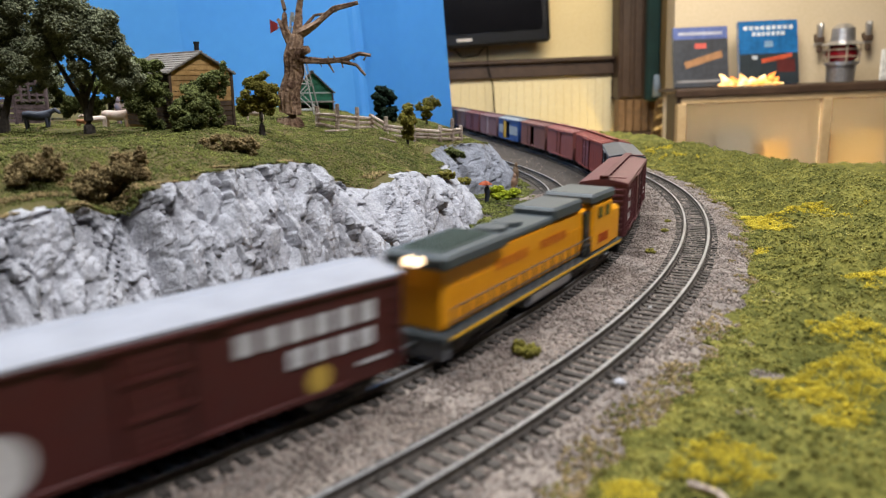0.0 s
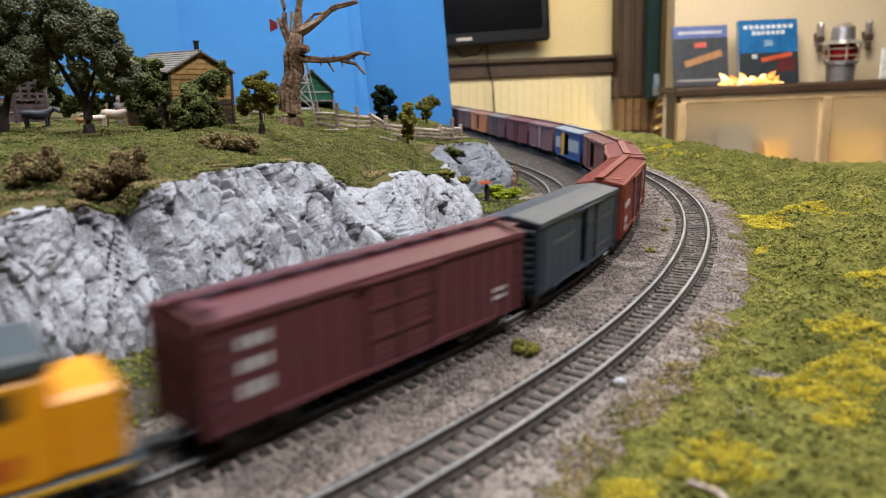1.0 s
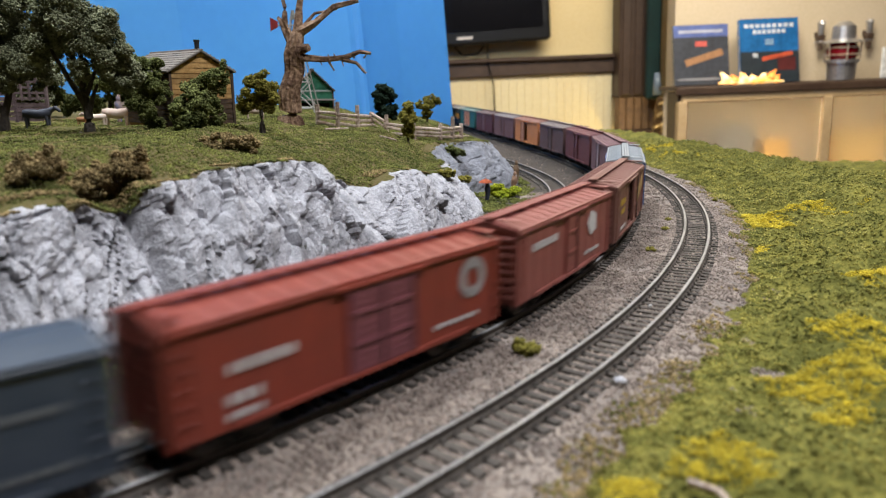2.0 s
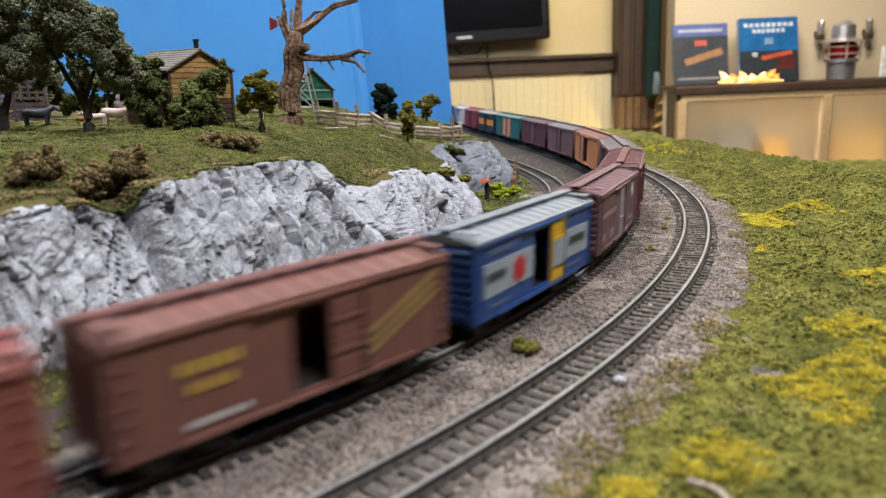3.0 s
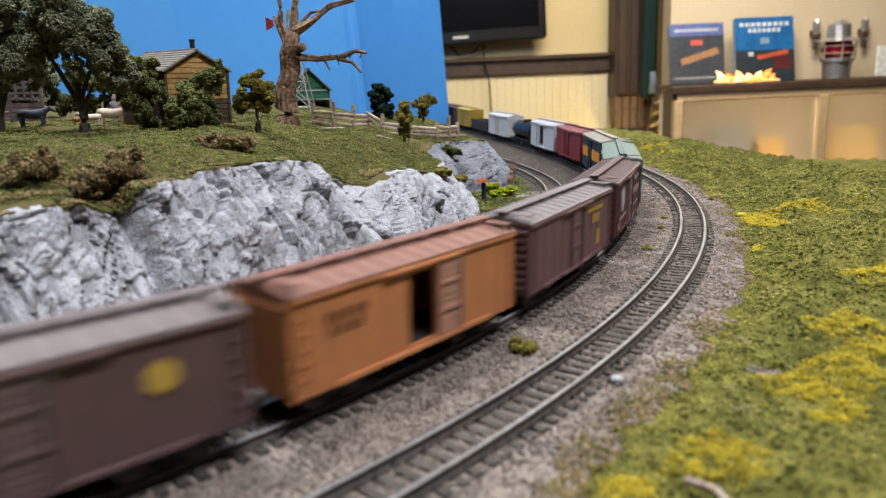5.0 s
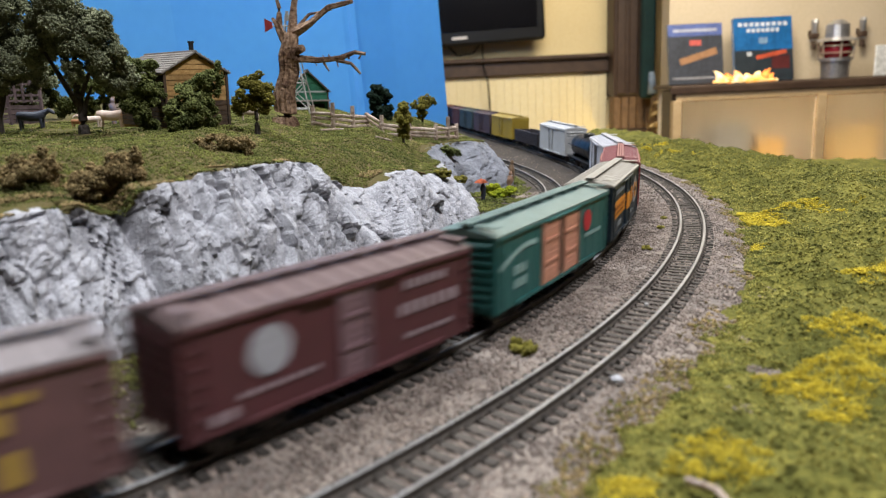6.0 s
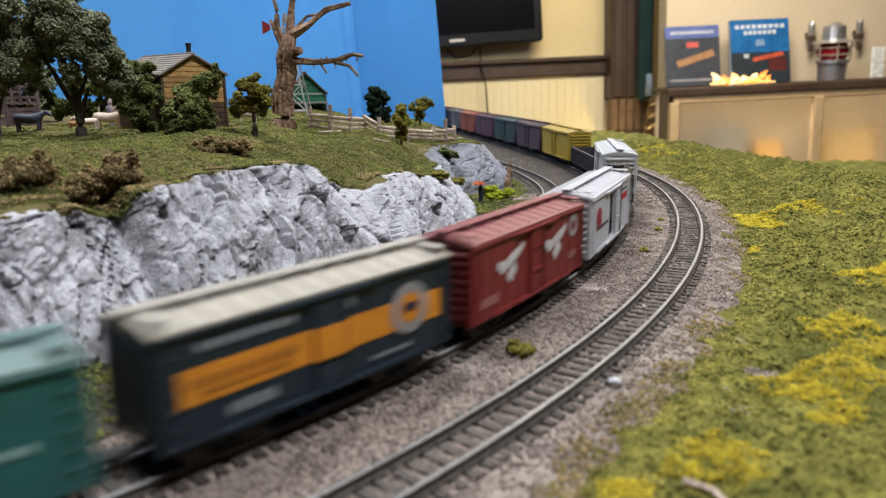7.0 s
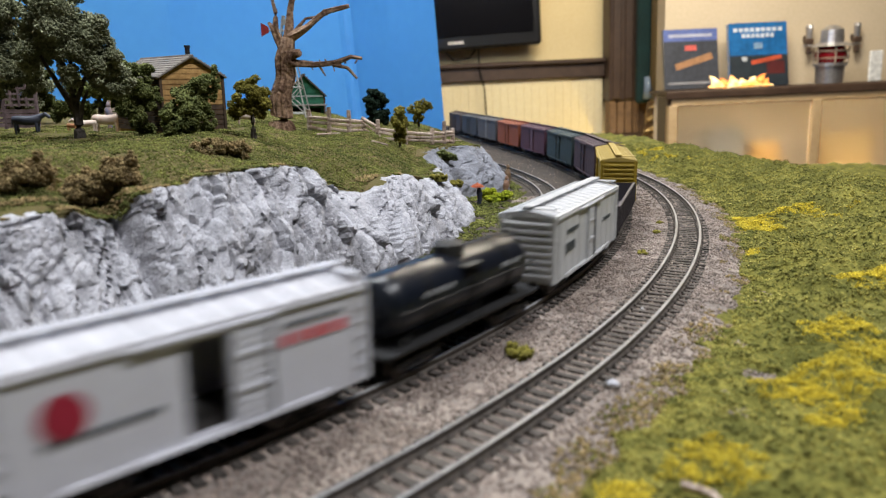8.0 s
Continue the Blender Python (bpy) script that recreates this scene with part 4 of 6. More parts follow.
# tank car
tank = new("tank_car")
tagged(tank, "glossy black tank car with domed top", "freight car", "cars of the freight train")
M_TANK = paint("tank_black", (0.004, 0.006, 0.011), 0.30, (0.007, 0.009, 0.014))
L = 0.065
bm = bmesh.new()
rows = []
for x, r in ((-0.0300, 0.002), (-0.0296, 0.0045), (-0.0285, 0.0064), (-0.027, 0.0073), (-0.0255, 0.0076), (0.0255, 0.0076), (0.027, 0.0073), (0.0285, 0.0064), (0.0296, 0.0045), (0.0300, 0.002)):
    rows.append([(x, r * math.cos(k), 0.0150 + r * math.sin(k)) for k in np.linspace(0, 2 * math.pi, 33)])
grid_mesh(rows, bm)
for k in (0, -1):
    bm.faces.new([bm.verts.new(p) for p in rows[k][:-1]])
part("tank", bm, M_TANK, tank, "glossy black tank", smooth=True)
for x in (-0.017, 0.0, 0.017):
    bm = bmesh.new()
    ring = [[(x + dx, 0.0079 * math.cos(k), 0.0150 + 0.0079 * math.sin(k)) for dx in (-0.0006, 0.0006)] for k in np.linspace(0, 2 * math.pi, 33)]
    grid_mesh(ring, bm)
    bmesh.ops.solidify(bm, geom=bm.faces[:], thickness=0.0004)
    part("tank_strap", bm, M_BLACK, tank)
bm = bmesh.new()
rod(bm, (0, 0, 0.0215), (0, 0, 0.0246), 0.0040, 0.0039, 20)
rod(bm, (0, 0, 0.0246), (0, 0, 0.0252), 0.0039, 0.0024, 20)
part("dome", bm, M_BLACK, tank, "black dome with hatch")
bm = bmesh.new()
box(bm, 0, 0, 0.0060, L, 0.0150, 0.0014, 0.0003)
for y in (-0.0078, 0.0078):
    box(bm, 0, y, 0.0067, L, 0.0012, 0.0004)
for x in (-0.024, 0.024):
    box(bm, x, 0, 0.0074, 0.0035, 0.0115, 0.0028, 0.0005)
part("frame", bm, M_BLACK, tank, "black frame with walkways")
for y in (-0.0088, 0.0088):
    bm = bmesh.new()
    rod(bm, (-0.029, y, 0.0155), (0.029, y, 0.0155), 0.00018, seg=5)
    for x in np.linspace(-0.028, 0.028, 6):
        rod(bm, (x, y, 0.0155), (x, y * 0.86, 0.0155), 0.00018, seg=5)
    part("handrail", bm, M_BLACK, tank)
bm = bmesh.new()
box(bm, 0, -0.0064, 0.0202, 0.007, 0.0040, 0.0004)
for k in (-0.002, 0.002):
    rod(bm, (k, -0.0082, 0.0066), (k, -0.0082, 0.0202), 0.0002, seg=5)
part("ladder", bm, M_BLACK, tank)
lettering(tank, [(-0.014, 0.0172, 0.012, 0.0012, 6), (0.018, 0.0172, 0.010, 0.0012, 5)], paint("grey_ink", (0.25, 0.26, 0.28)), y=-0.0076)
for x in (-0.021, 0.021):
    truck(tank, x)
for x in (-L / 2, L / 2):
    coupler(tank, x)
CARS.append((tank, 1.504, 1.569))

c = boxcar(1.578, 1.651, "silver-grey refrigerator car with ribbed ends", paint("reefer_grey", (0.52, 0.53, 0.54), 0.45, (0.38, 0.38, 0.39)), paint("reefer_roof", (0.50, 0.51, 0.53), 0.45), opening=(-0.002, 0.002), doors=((0.0, 0.0075),))
lettering(c, [(-0.020, MID + 0.0040, 0.012, 0.0014, 6), (-0.022, MID - 0.001, 0.010, 0.0030, 4), (0.021, MID + 0.001, 0.010, 0.0012, 5)], M_LGREY)

# gondola
gon = new("gondola_car")
tagged(gon, "dark open gondola car with ribbed sides", "freight car", "cars of the freight train")
M_GON = paint("gondola_dark", (0.045, 0.038, 0.045))
L = 0.074
bm = bmesh.new()
box(bm, 0, 0, 0.0058, L, 0.0165, 0.0012)
part("floor", bm, M_GON, gon)
for y in (-0.0080, 0.0080):
    bm = bmesh.new()
    box(bm, 0, y, 0.0108, L, 0.0006, 0.0092)
    box(bm, 0, y, 0.0155, L, 0.0011, 0.0008)
    for x in np.linspace(-L / 2 + 0.001, L / 2 - 0.001, 13):
        box(bm, x, y * 1.06, 0.0106, 0.0009, 0.0008, 0.0090)
    part("side_wall", bm, M_GON, gon)
for x in (-L / 2, L / 2):
    bm = bmesh.new()
    box(bm, x, 0, 0.0108, 0.0006, 0.0153, 0.0092)
    part("end_wall", bm, M_GON, gon)
underframe(gon, L)
CARS.append((gon, 1.659, 1.733))

boxcar(1.742, 1.818, "mustard yellow boxcar with ribbed ends", paint("mustard", (0.36, 0.25, 0.020)), paint("mustard_roof", (0.40, 0.29, 0.07)), doors=((0.0, 0.008),))
boxcar(1.827, 1.899, "dark plum boxcar with brown roof", paint("plum", (0.068, 0.040, 0.048)))
boxcar(1.908, 1.980, "dull grey-green steel boxcar", paint("grey_green", (0.036, 0.054, 0.056)))
boxcar(1.989, 2.061, "dull maroon boxcar with pale door", paint("old_maroon", (0.085, 0.034, 0.050)), door=paint("old_door", (0.15, 0.085, 0.115)))
boxcar(2.070, 2.142, "faded orange-red steel boxcar", paint("rust_orange", (0.26, 0.072, 0.030)))
boxcar(2.151, 2.223, "weathered grey steel boxcar with pale door", paint("weathered_grey", (0.095, 0.092, 0.098)), door=paint("pale_grey_door", (0.24, 0.23, 0.24)))
boxcar(2.232, 2.304, "plain dark grey steel boxcar", paint("dark_grey_car", (0.055, 0.055, 0.060)))
boxcar(2.313, 2.385, "plain dark brown steel boxcar", paint("dark_brown_car", (0.060, 0.042, 0.040)))

# ---- trees, bushes, houses and beasts on the hill ----
M_OAK = material("oak_leaf", (0.26, 0.275, 0.175), 0.95, second=(0.095, 0.105, 0.060), grain=300, stain=60, bump=0.4, island=0.28, spec=0.1)
M_BUSH = material("bush_leaf", (0.155, 0.17, 0.058), 0.95, second=(0.058, 0.072, 0.024), grain=300, stain=80, bump=0.4, island=0.36, spec=0.1)
M_OLIVE = material("olive_leaf", (0.22, 0.195, 0.04), 0.95, second=(0.10, 0.09, 0.02), grain=300, stain=80, bump=0.4, island=0.36, spec=0.1)
M_PINE = material("dark_leaf", (0.018, 0.034, 0.022), 0.95, second=(0.008, 0.015, 0.010), grain=300, stain=80, bump=0.4, island=0.4, spec=0.1)
M_BARK = material("bark", (0.075, 0.062, 0.052), 0.9, second=(0.03, 0.025, 0.022), grain=700, stain=120, bump=0.7)
M_DEAD = material("dead_wood", (0.36, 0.235, 0.15), 0.85, second=(0.095, 0.05, 0.03), grain=520, stain=150, bump=1.0, amount=0.6, deep=0.0015)
M_FENCE = material("fence_wood", (0.60, 0.50, 0.43), 0.85, second=(0.19, 0.12, 0.08), grain=900, stain=160, bump=0.4, island=0.25)
M_FLOWER = material("yellow_green_leaf", (0.33, 0.35, 0.02), 0.95, second=(0.20, 0.25, 0.02), grain=300, stain=80, island=0.4, spec=0.1)


def limb(bm, pts, radii, seg=9, rough=0.18, seed=0.0):
    """A knotty round limb through points with radii."""
    pts = [Vector(p) for p in pts]
    fine, fr = [], []
    for i in range(len(pts) - 1):
        n = max(2, int((pts[i + 1] - pts[i]).length / 0.0022))
        for k in range(n):
            t = k / n
            fine.append(pts[i].lerp(pts[i + 1], t))
            fr.append(radii[i] + (radii[i + 1] - radii[i]) * t)
    fine.append(pts[-1])
    fr.append(radii[-1])
    rows = []
    for i, p in enumerate(fine):
        d = (fine[min(i + 1, len(fine) - 1)] - fine[max(i - 1, 0)]).normalized()
        q = d.to_track_quat("Z", "Y").to_matrix()
        ring = []
        for k in range(seg + 1):
            a = 2 * math.pi * (k % seg) / seg
            r = fr[i] * (1 + rough * noise.noise((math.cos(a) * 2.6 + seed, math.sin(a) * 2.6, i * 0.13)) * 1.3 + rough * 0.9 * noise.noise((math.cos(a) * 6 + seed, math.sin(a) * 6, i * 0.10)))
            wob = Vector((noise.noise((i * 0.21, seed, 0)), noise.noise((seed, i * 0.21, 3)), 0)) * fr[i] * 0.3
            ring.append(p + wob + q @ Vector((math.cos(a) * r, math.sin(a) * r, 0)))
        rows.append(ring)
    grid_mesh(rows, bm)
    bm.faces.new([bm.verts.new(v) for v in rows[-1][:-1]])
    bm.faces.new([bm.verts.new(v) for v in reversed(rows[0][:-1])])


def leaf_cloud(lobes, n, size):
    """Leaf clumps on many small tufts that sit unevenly on the lobes (x, y, z, rx, rz)."""
    tufts = []
    for i, (x, y, z, rx, rz) in enumerate(lobes):
        for _ in range(16):
            d = RNG.normal(size=3)
            d /= np.linalg.norm(d)
            k = RNG.uniform(0.35, 1.0)
            r = RNG.uniform(0.22, 0.42)
            tufts.append((x + d[0] * rx * k, y + d[1] * rx * k, z + d[2] * rz * k, rx * r, rz * r))
    area = np.array([l[3] * l[4] for l in tufts])
    pick = RNG.choice(len(tufts), n, p=area / area.sum())
    t = np.array(tufts)[pick]
    d = RNG.normal(size=(n, 3))
    d /= np.linalg.norm(d, axis=1, keepdims=True)
    d *= RNG.uniform(0.2, 1.0, (n, 1)) ** 0.5
    out = t[:, :3] + d * t[:, [3, 3, 4]]
    out[:, 2] = np.maximum(out[:, 2], 0.0002)
    return out, size * RNG.uniform(0.5, 1.35, n)


def tree(name, x, y, z, trunk, lobes, n, size, mat, label, category="tree"):
    """trunk: list of limbs (points, radii) about the foot; lobes about the foot too."""
    t = new(name)
    t.location = (x, y, z)
    tagged(t, label, category)
    if trunk:
        bm = bmesh.new()
        for i, (p, r) in enumerate(trunk):
            limb(bm, p, r, 8, 0.2, x * 50 + i)
        part("trunk", bm, M_BARK, t, "dark branching trunk")
    p, s = leaf_cloud(lobes, n, size)
    cr = crumbs("crown", p, s, mat, t, "tet", 1.0, 0.5)
    return t


def on_hill(x, y, sink=0.0005):
    return (x, y, meadow(x, y) - sink)


mm = 0.001
tree("oak_tree", *on_hill(-0.1495, 0.31),
     [([(0, 0, -1 * mm), (0.4 * mm, 0, 6 * mm), (-0.4 * mm, 0, 17 * mm), (0, 0, 34 * mm)], [2.7 * mm, 2.0 * mm, 1.6 * mm, 0.8 * mm]),
      ([(-0.3 * mm, 0, 12 * mm), (-6 * mm, 0.5 * mm, 22 * mm), (-12 * mm, 0, 34 * mm)], [1.4 * mm, 1.1 * mm, 0.5 * mm]),
      ([(0, 0, 14 * mm), (5 * mm, -1 * mm, 24 * mm), (11 * mm, 0, 33 * mm)], [1.2 * mm, 0.9 * mm, 0.5 * mm]),
      ([(0.6 * mm, 0, 8 * mm), (3.4 * mm, -1 * mm, 15 * mm), (6 * mm, -1 * mm, 20 * mm)], [1.2 * mm, 0.9 * mm, 0.5 * mm])],
     [(0, 0, 52 * mm, 17 * mm, 16 * mm), (12 * mm, -2 * mm, 39 * mm, 12 * mm, 11 * mm), (13 * mm, 2 * mm, 25 * mm, 11 * mm, 9 * mm), (6 * mm, -4 * mm, 45 * mm, 12 * mm, 11 * mm),
      (-8 * mm, 3 * mm, 44 * mm, 14 * mm, 13 * mm), (3 * mm, -6 * mm, 27 * mm, 6 * mm, 6 * mm), (-9 * mm, 2 * mm, 60 * mm, 10 * mm, 9 * mm), (15 * mm, 0, 31 * mm, 10 * mm, 8 * mm), (17 * mm, 3 * mm, 22 * mm, 7 * mm, 6 * mm), (-12 * mm, 2 * mm, 34 * mm, 9 * mm, 8 * mm), (2 * mm, 4 * mm, 37 * mm, 12 * mm, 9 * mm)],
     60000, 0.42 * mm, M_OAK, "grey-green oak tree with spreading leafy crown on the meadow")
tree("oak_tree", *on_hill(-0.2000, 0.335),
     [([(0, 0, -1 * mm), (1 * mm, 0, 8 * mm), (5 * mm, 0, 20 * mm), (8 * mm, 0, 32 * mm)], [2.6 * mm, 1.8 * mm, 1.3 * mm, 0.6 * mm]),
      ([(1 * mm, 0, 8 * mm), (-6 * mm, 0, 20 * mm), (-10 * mm, 0, 32 * mm)], [1.5 * mm, 1.1 * mm, 0.5 * mm])],
     [(-6 * mm, 0, 62 * mm, 14 * mm, 12 * mm), (8 * mm, 0, 56 * mm, 11 * mm, 10 * mm), (4 * mm, -2 * mm, 40 * mm, 14 * mm, 12 * mm), (13 * mm, 0, 31 * mm, 11 * mm, 9 * mm), (-5 * mm, 0, 46 * mm, 13 * mm, 10 * mm), (3 * mm, -4 * mm, 23 * mm, 8 * mm, 6 * mm), (-10 * mm, 0, 30 * mm, 9 * mm, 9 * mm), (18 * mm, 3 * mm, 24 * mm, 6 * mm, 5 * mm)],
     52000, 0.42 * mm, M_OAK, "second grey-green oak tree beside the corral")
tree("leafy_tree", *on_hill(-0.270, 0.47), [([(0, 0, 0), (0, 0, 30 * mm)], [2 * mm, 1 * mm])],
     [(0, 0, 40 * mm, 18 * mm, 18 * mm), (16 * mm, 0, 30 * mm, 14 * mm, 14 * mm), (-14 * mm, 0, 26 * mm, 14 * mm, 14 * mm), (6 * mm, 0, 14 * mm, 14 * mm, 12 * mm)], 7000, 0.7 * mm, M_OAK, "large grey-green tree behind the corral")
tree("leafy_tree", *on_hill(-0.262, 0.485), [([(0, 0, 0), (0, 0, 14 * mm)], [1.5 * mm, 0.8 * mm])],
     [(0, 0, 15 * mm, 12 * mm, 13 * mm), (14 * mm, 0, 10 * mm, 10 * mm, 9 * mm), (-12 * mm, 0, 13 * mm, 10 * mm, 12 * mm), (4 * mm, 0, 28 * mm, 12 * mm, 9 * mm), (26 * mm, 2 * mm, 7 * mm, 8 * mm, 6 * mm)], 16000, 0.5 * mm, M_BUSH, "thick dark green thicket behind the corral gate")
tree("leafy_tree", *on_hill(-0.216, 0.48), [([(0, 0, 0), (0, 0, 20 * mm)], [1.5 * mm, 0.8 * mm])],
     [(3 * mm, 0, 20 * mm, 12 * mm, 10 * mm), (16 * mm, 0, 15 * mm, 10 * mm, 9 * mm), (-10 * mm, 0, 22 * mm, 11 * mm, 10 * mm), (-8 * mm, 0, 8 * mm, 10 * mm, 7 * mm), (10 * mm, 0, 6 * mm, 11 * mm, 6 * mm)], 16000, 0.5 * mm, M_BUSH, "dense green tree behind the corral")
tree("round_tree", *on_hill(-0.0800, 0.325), [([(0, 0, -0.5 * mm), (0.2 * mm, 0, 8 * mm), (0, 0, 14 * mm)], [1.5 * mm, 0.9 * mm, 0.6 * mm])],
     [(-1 * mm, 0, 18 * mm, 8.4 * mm, 7 * mm), (4 * mm, 0, 14.5 * mm, 6.2 * mm, 6 * mm), (-5.5 * mm, 0, 14 * mm, 5.4 * mm, 5 * mm), (0, -1 * mm, 23 * mm, 5.5 * mm, 4.5 * mm)],
     9000, 0.38 * mm, M_OLIVE, "small round olive green tree on a short trunk")
for x, y, lobes, n, lab in (
        (-0.1300, 0.328, [(0, 0, 21, 8, 8), (-4, 0, 27, 6, 6), (4, -1, 18, 6, 6), (-5, 0, 14, 7, 8), (2, 0, 8, 7, 8), (3, 0, 29, 5, 4)], 6000, "tall dark green bush against the farmhouse"),
        (-0.1030, 0.300, [(0, 0, 8, 7, 7), (4, -1, 11, 6, 6), (-4, 0, 7, 6, 6), (1, 0, 15, 5, 4), (0, -1, 3, 7, 4)], 5200, "green bush in front of the farmhouse porch"),
        (-0.1020, 0.329, [(0, 0, 20, 6, 5), (5, 0, 24, 4, 5), (-5, 0, 18, 5, 4), (0, 0, 13, 5, 8), (0, 0, 5, 5, 6)], 3400, "green bush beside the farmhouse wall")):
    tree("bush", *on_hill(x, y), [], [tuple(c * mm for c in l) for l in lobes], n * 2, 0.40 * mm, M_BUSH, lab, "bush")
tree("shrub", *on_hill(-0.0190, 0.40), [([(0, 0, -0.5 * mm), (0, 0, 8 * mm)], [0.8 * mm, 0.5 * mm])],
     [(0, 0, 14 * mm, 5.4 * mm, 5.6 * mm), (0.5 * mm, 0, 8 * mm, 3.8 * mm, 5 * mm), (1 * mm, 0, 19 * mm, 3.6 * mm, 3 * mm)], 5200, 0.42 * mm, M_OLIVE, "small olive shrub by the split-rail fence", "bush")
tree("dark_shrub", *on_hill(-0.0385, 0.50), [], [(0, 0, 12 * mm, 8 * mm, 8 * mm), (0, 0, 19 * mm, 8 * mm, 6 * mm), (1 * mm, 0, 6 * mm, 7 * mm, 6 * mm)], 7000, 0.55 * mm, M_PINE, "dense dark green shrub behind the fence", "bush")
tree("shrub", *on_hill(-0.0105, 0.50), [([(0, 0, -0.5 * mm), (0, 0, 8 * mm)], [0.8 * mm, 0.5 * mm])], [(-2 * mm, 0, 12 * mm, 6 * mm, 5 * mm), (4.5 * mm, 0, 15 * mm, 5 * mm, 4.5 * mm), (0, 0, 7 * mm, 4 * mm, 4 * mm)], 2600, 0.48 * mm, M_OLIVE, "olive shrub behind the fence end", "bush")
tree("low_bush", *on_hill(0.004, 0.43), [], [(0, 0, 3 * mm, 5 * mm, 3 * mm), (5 * mm, 0, 2.5 * mm, 5 * mm, 2.5 * mm), (-5 * mm, 0, 2.5 * mm, 4 * mm, 2.5 * mm)], 2000, 0.42 * mm, M_BUSH, "low green bush at the fence end", "bush")
for x, y, r, h, n in ((-0.112, 0.198, 8, 8, 1300), (-0.100, 0.200, 9, 9, 1700), (-0.090, 0.206, 7, 9, 1300), (-0.080, 0.262, 6, 6, 1000), (-0.073, 0.268, 5, 6.5, 800), (0.0005, 0.345, 5, 3.5, 500), (0.0105, 0.365, 3.5, 3.5, 350)):
    tree("scrub_bush", *on_hill(x, y), [], [(0, 0, h * 0.4 * mm, r * mm, h * 0.6 * mm), (r * 0.5 * mm, 0, h * 0.5 * mm, r * 0.5 * mm, h * 0.6 * mm)], n * 3, 0.36 * mm, M_DIRT if x < -0.05 else M_OLIVE,
         "brownish scrub bush above the rocks" if x < -0.05 else "dry olive scrub at the rock edge", "bush")
tree("bush", *on_hill(-0.135, 0.186), [], [(0, 0, 2 * mm, 6 * mm, 5 * mm)], 2000, 0.4 * mm, M_BUSH, "green bush at the rock edge", "bush")
# brown scrub strip along the rock's edge
sc, ss_ = [], []
for _ in range(12000):
    s, b = random.uniform(-0.10, 0.20), random.uniform(0.021, 0.034)
    v = hill_place(s, b)
    if noise.noise((s / 0.02, b / 0.01, 4)) > (0.12 if s < 0.03 else 0.28):
        sc.append(v + Vector((0, 0, 0.0004)))
        ss_.append(random.uniform(0.4, 1.0) * 0.0005)
tagged(crumbs("dry_scrub", sc, ss_, M_DIRT, None, "tet", 0.9), "brown dry scrub along the rock's upper edge", "scrub", kind="stuff")

# dead tree
dead = new("dead_tree")
dead.location = on_hill(-0.0843, 0.405, 0.001)
tagged(dead, "bare brown dead tree with two broken limbs", "tree")
bm = bmesh.new()
limb(bm, [(0.5 * mm, 0, -1 * mm), (-0.5 * mm, 0, 5 * mm), (1.5 * mm, 0, 20 * mm), (4 * mm, 0, 37 * mm), (6.5 * mm, 0, 49 * mm)], [7.0 * mm, 5.2 * mm, 4.7 * mm, 5.0 * mm, 3.8 * mm], 34, 0.34, 1)
limb(bm, [(5 * mm, 0, 40 * mm), (-1 * mm, 0, 54 * mm), (-3.5 * mm, 0, 57 * mm)], [3.0 * mm, 1.9 * mm, 0.9 * mm], 10, 0.3, 2)
limb(bm, [(6 * mm, 0, 46 * mm), (8 * mm, 1 * mm, 60 * mm), (10 * mm, 1 * mm, 72 * mm)], [3.0 * mm, 2.2 * mm, 1.5 * mm], 10, 0.3, 3)
limb(bm, [(0 * mm, 0, 52 * mm), (0.5 * mm, 0, 62 * mm), (-1 * mm, 0, 70 * mm)], [1.8 * mm, 1.3 * mm, 0.9 * mm], 9, 0.3, 4)
part("trunk", bm, M_DEAD, dead)
bm = bmesh.new()
limb(bm, [(7 * mm, -1 * mm, 49 * mm), (17 * mm, -2 * mm, 54 * mm), (27 * mm, -2 * mm, 62 * mm), (40 * mm, -2 * mm, 65 * mm)], [2.6 * mm, 2.0 * mm, 1.7 * mm, 1.1 * mm], 10, 0.3, 5)
limb(bm, [(10 * mm, -1 * mm, 52 * mm), (16 * mm, 2 * mm, 59 * mm), (28 * mm, 2 * mm, 61 * mm)], [1.0 * mm, 0.8 * mm, 0.4 * mm], 8, 0.2, 6)
part("upper_limb", bm, M_DEAD, dead, "forked broken upper limb")
bm = bmesh.new()
limb(bm, [(8 * mm, -1 * mm, 36 * mm), (20 * mm, -2 * mm, 35 * mm), (32 * mm, -2 * mm, 36 * mm), (40 * mm, -2 * mm, 39 * mm), (46 * mm, -2 * mm, 38 * mm)], [2.3 * mm, 1.5 * mm, 1.4 * mm, 1.0 * mm, 0.8 * mm], 10, 0.3, 7)
limb(bm, [(30 * mm, -2 * mm, 35 * mm), (38 * mm, -2 * mm, 33 * mm), (43 * mm, -2 * mm, 27.5 * mm)], [1.2 * mm, 0.9 * mm, 0.6 * mm], 8, 0.3, 8)
limb(bm, [(23 * mm, -2 * mm, 34 * mm), (26 * mm, -2 * mm, 29 * mm)], [0.8 * mm, 0.4 * mm], 7, 0.3, 9)
limb(bm, [(8 * mm, -1 * mm, 40 * mm), (13 * mm, -3 * mm, 41 * mm)], [3.2 * mm, 2.0 * mm], 9, 0.3, 10)
for k, (a0, a1, dz) in enumerate(((18, 19.5, -3.5), (27, 26, 2.4), (30, 31, -4.2), (34, 35.5, -2.8), (37, 36, 2.2), (24, 23, 2.0), (42, 43.5, 2.0))):
    limb(bm, [(a0 * mm, -2 * mm, 35.5 * mm), (a1 * mm, -3 * mm, (35.5 + dz) * mm)], [0.55 * mm, 0.25 * mm], 6, 0.3, 20 + k)
